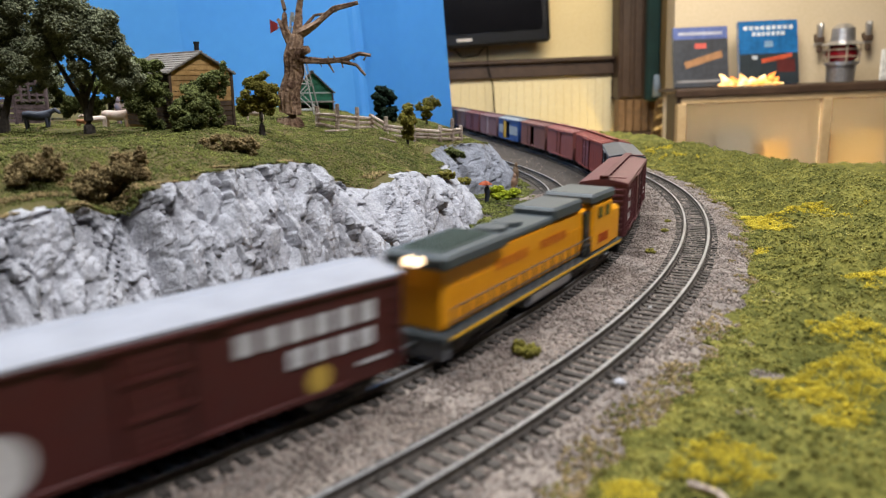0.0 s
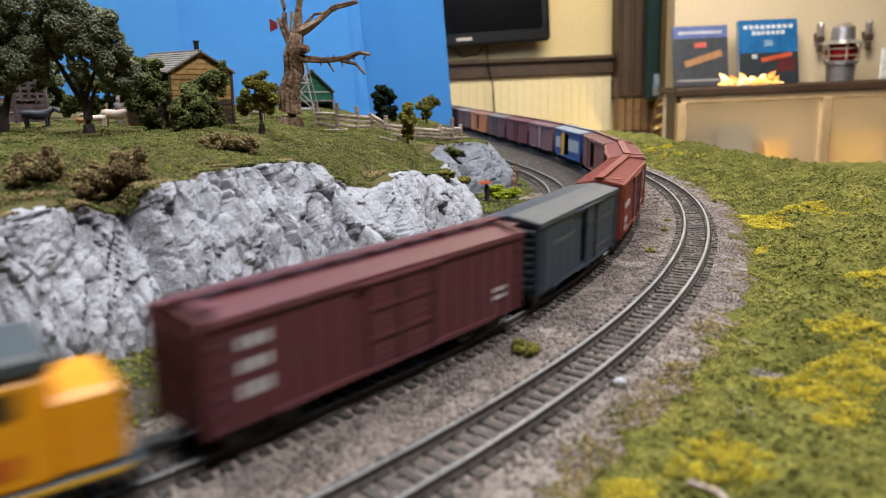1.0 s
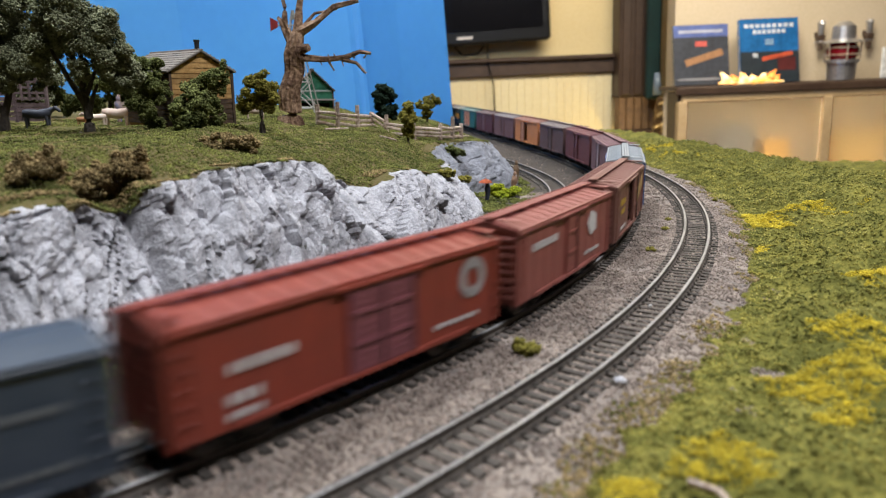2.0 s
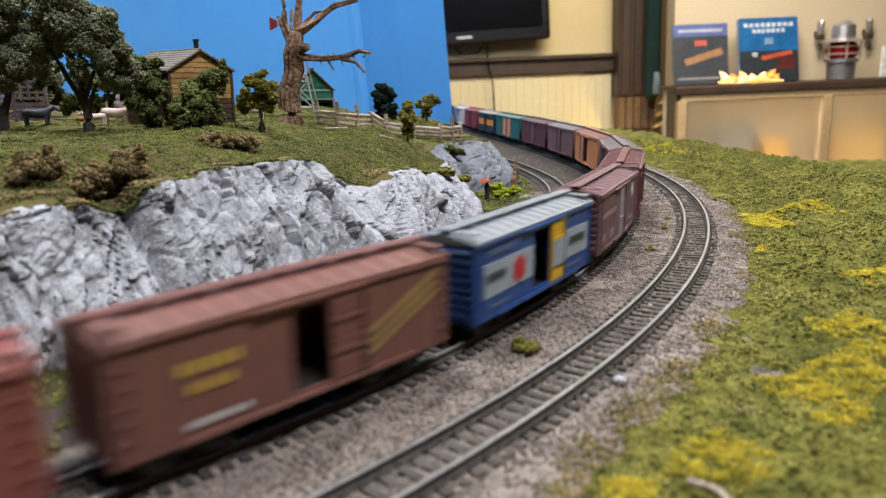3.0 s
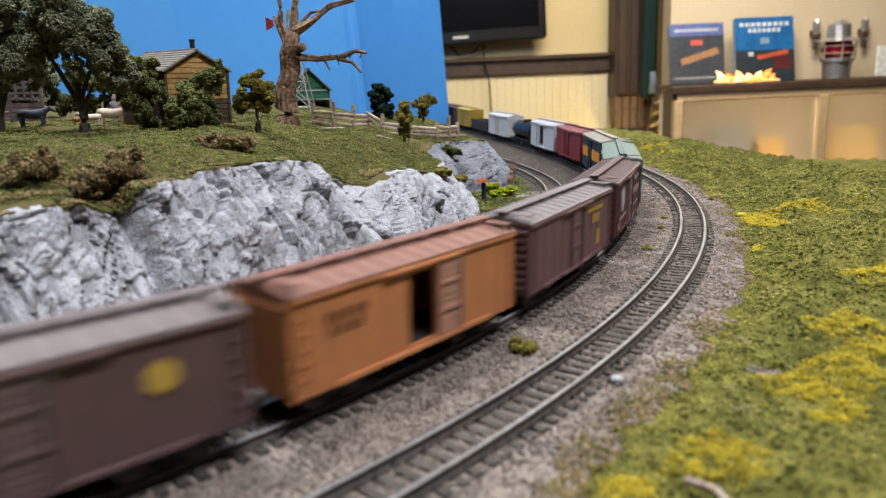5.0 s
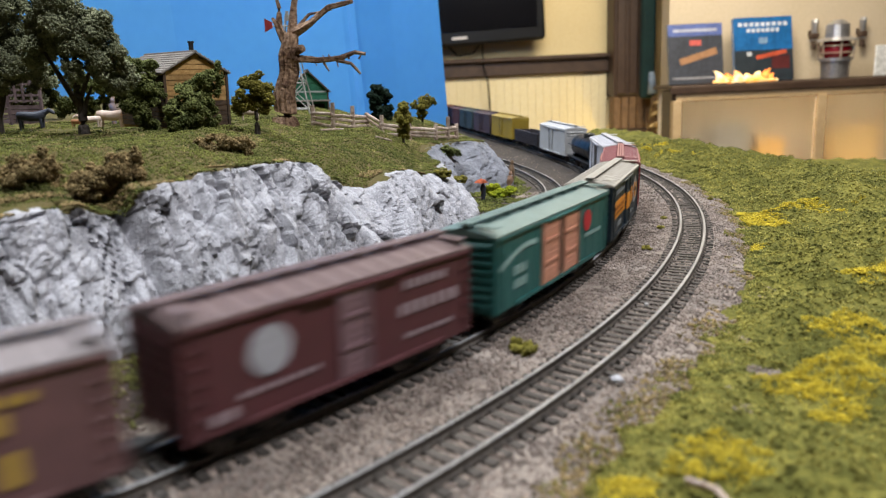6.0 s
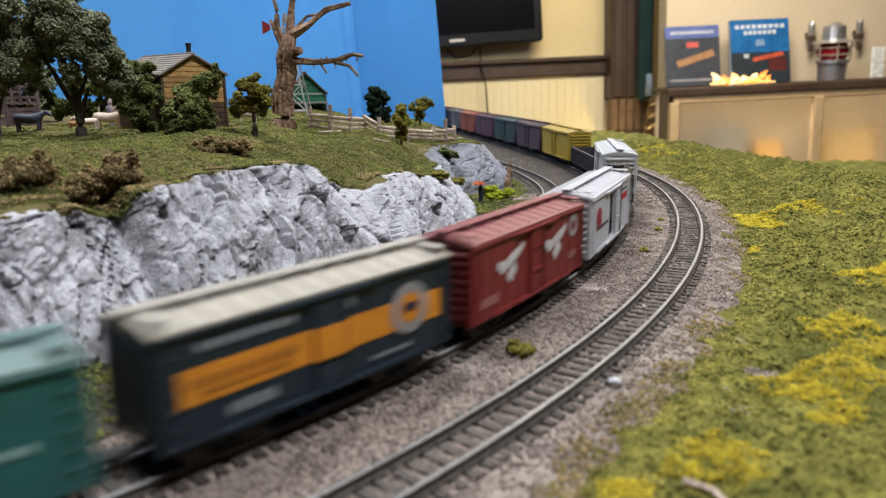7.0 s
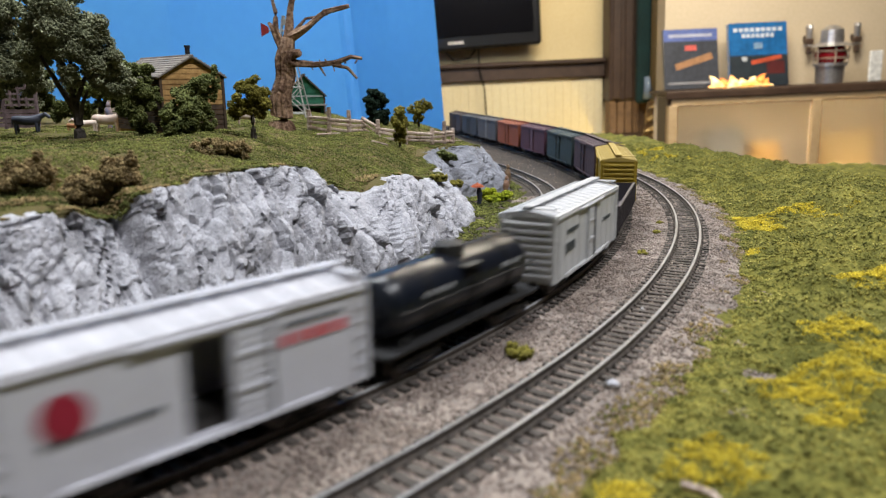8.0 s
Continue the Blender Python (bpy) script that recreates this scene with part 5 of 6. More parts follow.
part("lower_limb", bm, M_DEAD, dead, "crooked broken lower limb")

# farmhouse
M_PLANK = material("yellow_plank", (0.50, 0.31, 0.12), 0.8, second=(0.32, 0.18, 0.06), grain=500, stain=90, bump=0.3, island=0.2)
M_SHINGLE = material("grey_shingle", (0.25, 0.225, 0.195), 0.85, second=(0.15, 0.13, 0.12), grain=900, stain=90, bump=0.4)
# dark timber, and the shade of the side wall put into plank colour
M_DARK_SHADED_WOOD = material("dark_and_shaded_wood", (0.085, 0.052, 0.030), 0.85, second=(0.04, 0.026, 0.017), grain=500, stain=100, bump=0.4, island=0.25)
M_PURPLEWOOD = material("weathered_purple_wood", (0.20, 0.15, 0.16), 0.85, second=(0.095, 0.065, 0.075), grain=600, stain=110, bump=0.4, island=0.25)


def gabled_house(name, m, wide, deep, eave, ridge, wall, roof, label, planks=9, over=0.0015, low=None):
    """Front gable along local x at y=0, ridge running along +y."""
    h = new(name)
    h.matrix_world = m
    tagged(h, label, "house")
    w = wide / 2
    bm = bmesh.new()
    for y in (0.0, deep):
        f = bm.faces.new([bm.verts.new(p) for p in ((-w, y, -0.004), (w, y, -0.004), (w, y, eave), (0, y, ridge), (-w, y, eave))])
    for x in (-w, w):
        bm.faces.new([bm.verts.new(p) for p in ((x, 0, -0.004), (x, deep, -0.004), (x, deep, eave), (x, 0, eave))])
    part("wall", bm, wall, h)
    pitch = ridge / planks
    for i in range(planks):
        z = pitch * (i + 0.5)
        half = w if z < eave else w * max(0.06, (ridge - z) / (ridge - eave))
        b = bmesh.new()
        box(b, 0, -0.0003, z, half * 2 - 0.0002, 0.0007, pitch * 0.86, m=pose(0, 0, 0, 0, 0, 0))
        part("plank", b, low if low and z < eave * 0.45 else wall, h)
        if z < eave:
            for sx in (-1, 1):
                b = bmesh.new()
                box(b, sx * (w + 0.0002), deep / 2, z, 0.0006, deep, pitch * 0.86)
                # with low given, side planks darken too, for the wall's shade
                part("plank", b, low or wall, h)
    for sx in (-1, 1):
        b = bmesh.new()
        sl = math.hypot(w, ridge - eave)
        ang = math.degrees(math.atan2(ridge - eave, w))
        box(b, 0, 0, 0, sl + over * 2, deep + over * 3, 0.0010, 0.0002, m=pose(sx * w * 0.5 * 1.06, deep / 2, (eave + ridge) / 2 + 0.0006, 0, sx * ang, 0))
        slope = part("roof", b, roof, h)
        for k in range(9):
            b = bmesh.new()
            box(b, -sl / 2 + sl * k / 8, 0, 0.0006, 0.0004, deep + over * 3, 0.0003, m=pose(sx * w * 0.5 * 1.06, deep / 2, (eave + ridge) / 2 + 0.0006, 0, sx * ang, 0))
            part("shingle_course", b, roof, slope)
    for x in (-w, w):
        b = bmesh.new()
        box(b, x, -0.0006, eave / 2 - 0.001, 0.0012, 0.0014, eave + 0.004)
        part("corner_post", b, M_DARK_SHADED_WOOD, h)
    return h


hx, hy, hz = on_hill(-0.1108, 0.3415)
house = gabled_house("farmhouse", pose(hx, hy, hz, 0, 0, 44), 0.0300, 0.050, 0.0240, 0.0325, M_PLANK, M_SHINGLE, "yellow plank farmhouse with grey shingle roof", 14, low=M_DARK_SHADED_WOOD)
b = bmesh.new()
rod(b, (0.0012, 0.004, 0.0298), (0.0012, 0.004, 0.0380), 0.0011, seg=10)
rod(b, (0.0012, 0.004, 0.0373), (0.0012, 0.004, 0.0383), 0.0014, seg=10)
part("stovepipe", b, M_BLACK, house, "black stovepipe")
b = bmesh.new()
box(b, 0, 0.025, 0.0335, 0.0018, 0.053, 0.0008)
part("ridge_cap", b, M_DARK_SHADED_WOOD, house)
# corral of grey-purple boards
corral = new("corral_fence")
corral.location = on_hill(-0.2450, 0.412, 0.0)
corral.scale = (1.25, 1.0, 1.25)
tagged(corral, "weathered purple-grey board corral with gate", "fence")
for k in range(8):
    b = bmesh.new()
    box(b, -0.006, 0, 0.0016 + 0.0022 * k, 0.0215, 0.0007, 0.0016)
    part("board", b, M_PURPLEWOOD, corral)
b = bmesh.new()
box(b, 0, 0, 0, 0.022, 0.0007, 0.0016, m=pose(-0.006, -0.0008, 0.010, 0, 38, 0))
part("brace", b, M_PURPLEWOOD, corral)
for x in (-0.017, 0.005, 0.0195):
    b = bmesh.new()
    box(b, x, 0.0006, 0.0105, 0.0014, 0.0014, 0.024, 0.0002)
    part("post", b, M_PURPLEWOOD, corral)
for k in range(5):
    b = bmesh.new()
    box(b, 0.0125, 0, 0.0105 + 0.0024 * k, 0.0135, 0.0006, 0.0009)
    part("rail", b, M_PURPLEWOOD, corral)
for x in (0.009, 0.0125, 0.016):
    b = bmesh.new()
    box(b, x, -0.0006, 0.0152, 0.0009, 0.0006, 0.0112)
    part("slat", b, M_PURPLEWOOD, corral)
for k in range(4):
    b = bmesh.new()
    box(b, 0.0125, 0.0004, 0.0014 + 0.0021 * k, 0.0135, 0.0006, 0.0018)
    part("board", b, M_PURPLEWOOD, corral)

# pale boards of a pen behind the cattle
pen = new("cattle_pen")
tagged(pen, "pale weathered board pen behind the cattle", "fence")
for k in range(4):
    b = bmesh.new()
    box(b, 0, 0, 0, 0.024, 0.0008, 0.0017, m=pose(*on_hill(-0.166, 0.402, -0.0028 - 0.0027 * k), 0, RNG.uniform(-7, 7), 8))
    part("board", b, M_FENCE, pen)
for x in (-0.177, -0.168, -0.156):
    b = bmesh.new()
    box(b, 0, 0, 0, 0.0014, 0.0014, 0.0150, m=pose(*on_hill(x, 0.4035, -0.0068), 0, 4, 8))
    part("post", b, M_FENCE, pen)

# green barn and windmill
M_GREEN = material("barn_green", (0.030, 0.185, 0.105), 0.7, second=(0.018, 0.11, 0.065), grain=700, stain=90, bump=0.2)
M_BROWNROOF = material("brown_roof", (0.14, 0.11, 0.085), 0.85, grain=700, stain=90, bump=0.3)
gx, gy = -0.1010, 0.58
barn = gabled_house("green_barn", pose(gx, gy, 0.0350, 0, 0, 12), 0.030, 0.030, 0.0200, 0.0345, M_GREEN, M_BROWNROOF, "green wooden barn with brown gable roof", 8, 0.002)
b = bmesh.new()
box(b, 0.001, -0.004, 0.0128, 0.031, 0.008, 0.0010)
part("porch_roof", b, M_SHINGLE, barn, "grey porch roof")
# flat near-black sheet stands for the barn's shaded opening
b = bmesh.new()
box(b, 0.0, -0.0008, 0.006, 0.024, 0.0008, 0.0085)
part("opening_shade_sheet", b, M_INNER_SHADE, barn)
for x in (-0.014, 0.0, 0.015):
    b = bmesh.new()
    box(b, x, -0.0078, 0.006, 0.0009, 0.0009, 0.013)
    part("porch_post", b, M_SHINGLE, barn)
b = bmesh.new()
box(b, 0, -0.0008, 0.0196, 0.028, 0.0008, 0.0010)
part("trim", b, material("white_trim", (0.45, 0.52, 0.50), 0.7), barn)
windmill = new("windmill")
windmill.location = (-0.0955, 0.50, meadow(-0.0955, 0.50) - 0.001)
tagged(windmill, "grey lattice windmill tower with red tail vane", "windmill")
M_GALV = material("weathered_tower", (0.42, 0.42, 0.40), 0.6, 0.2, grain=700)
for sx in (-1, 1):
    for sy in (-1, 1):
        b = bmesh.new()
        rod(b, (sx * 0.0105, sy * 0.0105, 0), (-0.003 + sx * 0.0010, sy * 0.0010, 0.064), 0.00055, 0.0004, 6)
        part("leg", b, M_GALV, windmill)
for z0, z1 in ((0.003, 0.020), (0.020, 0.036), (0.036, 0.050)):
    for sy in (-1, 1):
        b = bmesh.new()
        w0, w1 = 0.0105 - 0.0095 * z0 / 0.064, 0.0105 - 0.0095 * z1 / 0.064
        c0, c1 = -0.003 * z0 / 0.064, -0.003 * z1 / 0.064
        rod(b, (c0 - w0, sy * w0, z0), (c1 + w1, sy * w1, z1), 0.00035, seg=5)
        rod(b, (c0 + w0, sy * w0, z0), (c1 - w1, sy * w1, z1), 0.00035, seg=5)
        rod(b, (c0 - w0, sy * w0, z0), (c0 + w0, sy * w0, z0), 0.0004, seg=5)
        part("brace", b, M_GALV, windmill)
bm = bmesh.new()
box(bm, -0.0155, -0.0004, 0.0572, 0.0050, 0.0006, 0.0088)
for v in bm.verts:
    if v.co.x > -0.0155:
        v.co.z = 0.0572 + (v.co.z - 0.0572) * 0.4
part("tail_vane", bm, material("vane_red", (0.33, 0.03, 0.03), 0.6), windmill, "dull red tail vane")
b = bmesh.new()
rod(b, (-0.0160, 0.0006, 0.0567), (0.0, 0.0006, 0.0567), 0.0005, seg=6)
rod(b, (-0.003, 0, 0.0600), (-0.003, 0, 0.0660), 0.0012, seg=8)
part("tail_boom", b, M_GALV, windmill)

# split-rail fence
fence = new("split_rail_fence")
tagged(fence, "rustic split-rail fence of pale brown wood", "fence")
FP = [(-0.0715, 0.422), (-0.0600, 0.420), (-0.0490, 0.424), (-0.0415, 0.430), (-0.0325, 0.424), (-0.0170, 0.432), (-0.0015, 0.445), (0.0060, 0.452), (0.0115, 0.458)]
post_h = (0.0100, 0.0125, 0.0115, 0.0075, 0.0105, 0.0090, 0.0085, 0.0120, 0.0085)
tops = []
for (x, y), ph in zip(FP, post_h):
    z = meadow(x, y)
    b = bmesh.new()
    rod(b, (x, y, z - 0.002), (x + RNG.uniform(-3, 3) * 1e-4, y, z + ph * 1.15), 0.0015, 0.0012, 7)
    part("post", b, M_FENCE, fence)
    tops.append(Vector((x, y, z)))
for i in range(len(tops) - 1):
    for k, zz in enumerate((0.0022, 0.0048, 0.0072)):
        b = bmesh.new()
        a = tops[i] + Vector((0, -0.0006, zz + RNG.uniform(-8, 8) * 1e-4))
        c2 = tops[i + 1] + Vector((0, -0.0006, zz + RNG.uniform(-12, 8) * 1e-4))
        rod(b, a - (c2 - a) * 0.08, c2 + (c2 - a) * 0.06, 0.00095, 0.0008, 6)
        part("rail", b, M_FENCE, fence)
for i, (a, c2) in enumerate((((-0.0330, 0.385), (-0.0250, 0.392)), ((0.004, 0.462), (0.0170, 0.470)), ((-0.0650, 0.405), (-0.0530, 0.412)))):
    b = bmesh.new()
    rod(b, (*a, meadow(*a) + 0.0006), (*c2, meadow(*c2) + 0.0006), 0.0006, 0.0004, 6)
    tagged(obj("fallen_rail", b, M_FENCE), "fallen pale wooden rail in the grass", "rail", "fallen rails")

# cattle
def cow(x, y, yaw, size, coat, label, head=None):
    o = new("cow")
    o.matrix_world = Matrix.Translation(on_hill(x, y, 0)) @ pose(0, 0, 0, 0, 0, yaw) @ Matrix.Scale(size, 4)
    tagged(o, label, "cow", "cattle on the meadow")
    bm = bmesh.new()
    rows = []
    for px, w, h0, h1 in ((-7.2, 0.3, 6.2, 7.4), (-6.8, 1.7, 4.8, 8.3), (-4.5, 2.1, 4.3, 8.6), (0, 2.4, 3.7, 8.3), (3.6, 2.1, 4.0, 8.7), (5.4, 1.5, 4.9, 9.0), (6.2, 0.9, 6.0, 9.0)):
        zc, hz = (h0 + h1) / 2, (h1 - h0) / 2
        rows.append([(px * mm, w * math.cos(k) * mm, (zc + hz * math.sin(k)) * mm) for k in np.linspace(0, 2 * math.pi, 13)])
    grid_mesh(rows, bm)
    part("trunk", bm, coat, o, smooth=True)
    bm = bmesh.new()
    limb(bm, [(5 * mm, 0, 7.6 * mm), (7 * mm, 0, 8.6 * mm), (8.2 * mm, 0, 8.8 * mm)], [1.5 * mm, 1.1 * mm, 1.0 * mm], 8, 0.05)
    limb(bm, [(7.8 * mm, 0, 9.3 * mm), (9.4 * mm, 0, 8.2 * mm), (10.4 * mm, 0, 7.4 * mm)], [1.0 * mm, 0.9 * mm, 0.6 * mm], 8, 0.05)
    for sy in (-1, 1):
        rod(bm, (7.9 * mm, sy * 0.6 * mm, 9.6 * mm), (8.2 * mm, sy * 1.9 * mm, 9.9 * mm), 0.35 * mm, 0.1 * mm, 6)
    part("head", bm, head or coat, o, smooth=True)
    for lx in (-5.6, 4.2):
        for sy in (-1, 1):
            b = bmesh.new()
            rod(b, (lx * mm, sy * 1.2 * mm, 5.2 * mm), ((lx + 0.2) * mm, sy * 1.2 * mm, -0.4 * mm), 0.8 * mm, 0.42 * mm, 7)
            part("leg", b, coat, o)
    b = bmesh.new()
    rod(b, (-7.1 * mm, 0, 7.6 * mm), (-7.6 * mm, 0, 3.4 * mm), 0.25 * mm, 0.3 * mm, 5)
    part("tail", b, coat, o)


M_COWDARK = material("dark_hide", (0.045, 0.052, 0.075), 0.6, grain=500)
M_COWPIED = material("pied_hide", (0.62, 0.54, 0.47), 0.6, second=(0.33, 0.13, 0.06), grain=60, stain=300, amount=0.3)
M_COWBROWN = material("brown_hide", (0.36, 0.16, 0.07), 0.6, grain=500)
cow(-0.1960, 0.357, 4, 1.0, M_COWDARK, "dark blue-grey cow standing on the meadow")
cow(-0.1640, 0.372, -4, 1.1, M_COWPIED, "white and brown pied cow by the oak")
cow(-0.1690, 0.358, 190, 0.7, M_COWPIED, "white and brown calf beside its mother")
cow(-0.1820, 0.372, -20, 0.5, M_COWBROWN, "small brown calf behind the dark cow", M_COWPIED)
cow(-0.2190, 0.352, 10, 0.9, M_COWPIED, "pale cow partly behind the oak")
cow(-0.1000, 0.395, 20, 0.8, M_COWPIED, "pale pied cow beyond the farmhouse")


def figurine(x, y, z, h, mat, label, lean=0.0):
    b = bmesh.new()
    limb(b, [(0, 0, 0), (0, 0, h * 0.45), (lean, 0, h * 0.62), (lean, 0, h * 0.8)], [h * 0.09, h * 0.12, h * 0.15, h * 0.09], 9, 0.15)
    limb(b, [(lean, 0, h * 0.8), (lean * 1.2, 0, h * 0.9), (lean * 1.2, 0, h)], [h * 0.05, h * 0.09, h * 0.04], 9, 0.05)
    o = obj("figurine", b, mat, smooth=True)
    o.location = (x, y, z)
    tagged(o, label, "figurine", "painted figurines")


figurine(-0.1735, 0.395, meadow(-0.1735, 0.395) + 0.0005, 0.0135, material("blue_figure", (0.12, 0.19, 0.36), 0.7, second=(0.3, 0.2, 0.15), grain=300, stain=240), "small painted blue figurine among the cattle")

# corner beyond the rocks: flowering bush and figurines
tree("flower_bush", 0.0315, 0.412, -0.0035, [], [(0, 0, 5 * mm, 6 * mm, 5 * mm), (7 * mm, -3 * mm, 4 * mm, 6 * mm, 4 * mm), (2 * mm, -6 * mm, 2 * mm, 6 * mm, 2.5 * mm)], 3000, 0.42 * mm, M_FLOWER, "bright yellow-green bush at the foot of the rocks", "bush")
figurine(0.0245, 0.398, -0.0035, 0.012, material("dark_figure", (0.03, 0.035, 0.055), 0.7), "small dark figurine under an orange parasol")
b = bmesh.new()
rows = [[(r * 3.9 * mm * math.cos(k), r * 3.9 * mm * math.sin(k), (2.4 - 1.9 * r * r) * mm) for r in (0.05, 0.4, 0.75, 1.0)] for k in np.linspace(0, 2 * math.pi, 13)]
grid_mesh(rows, b)
bmesh.ops.solidify(b, geom=b.faces[:], thickness=0.0003)
rod(b, (0, 0, -6 * mm), (0, 0, 3 * mm), 0.0002, seg=5)
para = obj("parasol", b, material("orange_parasol", (0.62, 0.14, 0.05), 0.7))
para.location = (0.0235, 0.398, 0.0068)
tagged(para, "small orange parasol over the figurine", "parasol")
figurine(0.0415, 0.425, -0.0035, 0.0135, material("tan_figure", (0.36, 0.22, 0.15), 0.7, grain=300, stain=300), "small tan painted figurine by the yellow bush", 0.0006)
figurine(0.0475, 0.470, -0.0035, 0.0150, material("brown_figure", (0.23, 0.15, 0.09), 0.7, grain=300, stain=300), "small brown figurine at the siding")

# green verge at the rock's foot
vg, vs_ = [], []
for _ in range(36000):
    s, u = random.uniform(-0.10, 0.50), random.uniform(0.053, 0.135)
    if s > 0.22 and u < 0.081:
        continue
    x, y, h = foot_line(s, u)
    if fbm(x, y, 1, 0.015) < -0.15:
        continue
    vg.append((x, y, -0.0026))
    vs_.append(random.uniform(0.4, 1.2) * 0.0007)
tagged(crumbs("verge_grass", vg, vs_, M_MEADOW_FOAM, None, "tet", 0.8), "green foam grass at the foot of the rocks", "grass", kind="stuff")

# brown dirt and stray turf where the ballast meets the grass bank
for name, mat, n, lab in (("verge_dirt", M_DIRT, 15000, "brown dirt mixed into the ballast's edge"), ("stray_turf", M_DEEPFOAM, 6000, "stray green turf at the ballast's edge")):
    vg, vs_ = [], []
    for _ in range(n):
        s, u = random.uniform(-0.10, 0.40), -0.0125 - 0.016 * random.random() ** 0.7
        x, y, h = line(s, u)
        if fbm(x, y, 7, 0.012, 3) < 0.35 + (u + 0.0125) * 50 + (0.15 if mat is M_DEEPFOAM else 0.0):
            continue
        vg.append((x, y, bed_z(u) + 0.0003))
        vs_.append(random.uniform(0.4, 1.1) * 0.0005)
    tagged(crumbs(name, vg, vs_, mat, None, "tet", 0.8, 0.5), lab, "dirt" if mat is M_DIRT else "grass", kind="stuff")

# tufts in the ballast
for s, u, r, n in ((0.062, 0.0165, 3.4, 700), (0.232, 0.0135, 1.6, 160), (0.258, 0.0125, 1.2, 90), (0.188, 0.0155, 1.7, 160), (-0.06, 0.030, 2.0, 200), (0.32, -0.016, 1.3, 90)):
    x, y, h = line(s, u)
    tree("grass_tuft", x, y, -0.0026, [], [(0, 0, r * 0.35 * mm, r * mm, r * 0.55 * mm), (r * 0.5 * mm, 0, r * 0.2 * mm, r * 0.7 * mm, r * 0.35 * mm)], n, 0.45 * mm, M_OLIVE, "small olive tuft growing in the ballast", "tuft")
for s, u, r, mat, lab in ((0.112, 0.001, 0.00075, M_WHITE, "small white pebble between the rails"), (0.056, -0.0105, 0.0017, M_ROCK, "grey stone beside the rail")):
    x, y, h = line(s, u)
    tagged(crumbs("pebble", [(x, y, -0.0014)], [r * 0.8], mat, None, "ico", 0.8, 0.45), lab, "stone")

x, y, z = right_z(0.020, 0.025)
b = bmesh.new()
limb(b, [(x - 0.003, y + 0.004, z + 0.0008), (x, y, z + 0.0016), (x + 0.0016, y - 0.005, z + 0.0008)], [0.0008, 0.0007, 0.0004], 7, 0.3, 4)
tagged(obj("twig", b, M_FENCE), "pale dry twig lying on the grass", "twig")

# ---- backdrop and room ----
M_SKY = material("blue_backdrop", (0.12, 0.41, 0.82), 0.6, second=(0.11, 0.38, 0.79), grain=60, stain=4, bump=0.05, deep=0.002)
bm = bmesh.new()
rows = []
for x, y in ((0.0165, 0.985), (-0.050, 1.045), (-0.100, 1.098), (-0.106, 1.106), (-0.112, 1.108), (-0.118, 1.107), (-0.126, 1.112), (-0.4, 1.18), (-1.0, 1.22), (-1.55, 1.23)):
    rows.append([(x - 0.0128 * k, y + 0.012 * k, -0.02 + 0.16 * k) for k in range(6)])
grid_mesh(rows, bm)
bmesh.ops.solidify(bm, geom=bm.faces[:], thickness=0.004)
tagged(obj("backdrop", bm, M_SKY, smooth=False), "plain sky-blue painted backdrop sheet with a crease", "backdrop", kind="structure")

ROOM = Matrix.Translation((0, 0, 0.06)) @ pose(0, 0, 0, 0, -2, 0) @ Matrix.Translation((0, 0, -0.06))


def placed(ob):
    ob.matrix_world = ROOM
    return ob


M_WALL = material("cream_wall", (0.66, 0.54, 0.30), 0.8, second=(0.60, 0.47, 0.25), grain=120, stain=3, bump=0.08)
M_BEAD = material("beadboard", (0.74, 0.64, 0.40), 0.6, second=(0.68, 0.57, 0.34), grain=60, stain=4, bump=0.05)
M_BROWN = material("dark_trim", (0.040, 0.023, 0.015), 0.5, second=(0.070, 0.042, 0.028), grain=50, stain=6, bump=0.1)
M_TAN = material("tan_wall", (0.57, 0.47, 0.34), 0.8, second=(0.51, 0.42, 0.29), grain=80, stain=3, bump=0.06)
# for surfaces out of view: chosen dark so less light bounces back
M_BOUNCE_CUT = material("bounce_cut_brown", (0.115, 0.075, 0.045), 0.6, grain=40, stain=5)
M_CEIL = material("bounce_cut_grey", (0.40, 0.39, 0.37), 0.9, grain=60, stain=3)
M_FLOOR = material("floor_wood", (0.20, 0.13, 0.08), 0.6, grain=40, stain=5)
M_CASE = material("case_wood", (0.50, 0.36, 0.20), 0.6, second=(0.42, 0.29, 0.15), grain=60, stain=6, bump=0.08)
M_TVB = material("tv_black", (0.010, 0.010, 0.011), 0.25, grain=60, stain=6, bump=0)
M_SCREEN = material("tv_screen", (0.006, 0.006, 0.008), 0.12, grain=60, bump=0)

# south, west and east walls are unseen and darkened against bounce
for name, args, mat in (("wall_north", (0.2, 3.60, 0.45, 6.4, 0.12, 3.2), M_WALL), ("wall_south", (0.2, -2.6, 0.45, 6.4, 0.12, 3.2), M_BOUNCE_CUT),
                        ("wall_west", (-3.0, 0.5, 0.45, 0.12, 6.06, 3.2), M_BOUNCE_CUT), ("wall_east", (3.4, 0.5, 0.45, 0.12, 6.06, 3.2), M_BOUNCE_CUT)):
    b = bmesh.new()
    box(b, *args)
    tagged(placed(obj(name, b, mat)), "plain cream painted room wall" if mat is M_WALL else "unseen room wall, coloured dark brown to cut bounced light", "wall", kind="structure")
b = bmesh.new()
# unseen ceiling, greyed for the same reason
box(b, 0.2, 0.5, 2.08, 6.6, 6.4, 0.06)
tagged(placed(obj("ceiling", b, M_CEIL)), "unseen room ceiling, greyed to cut bounced light", "ceiling", kind="structure")
b = bmesh.new()
box(b, 0.2, 0.5, -1.13, 6.6, 6.4, 0.06)
tagged(placed(obj("floor", b, M_FLOOR)), "brown wooden room floor", "floor", kind="structure")
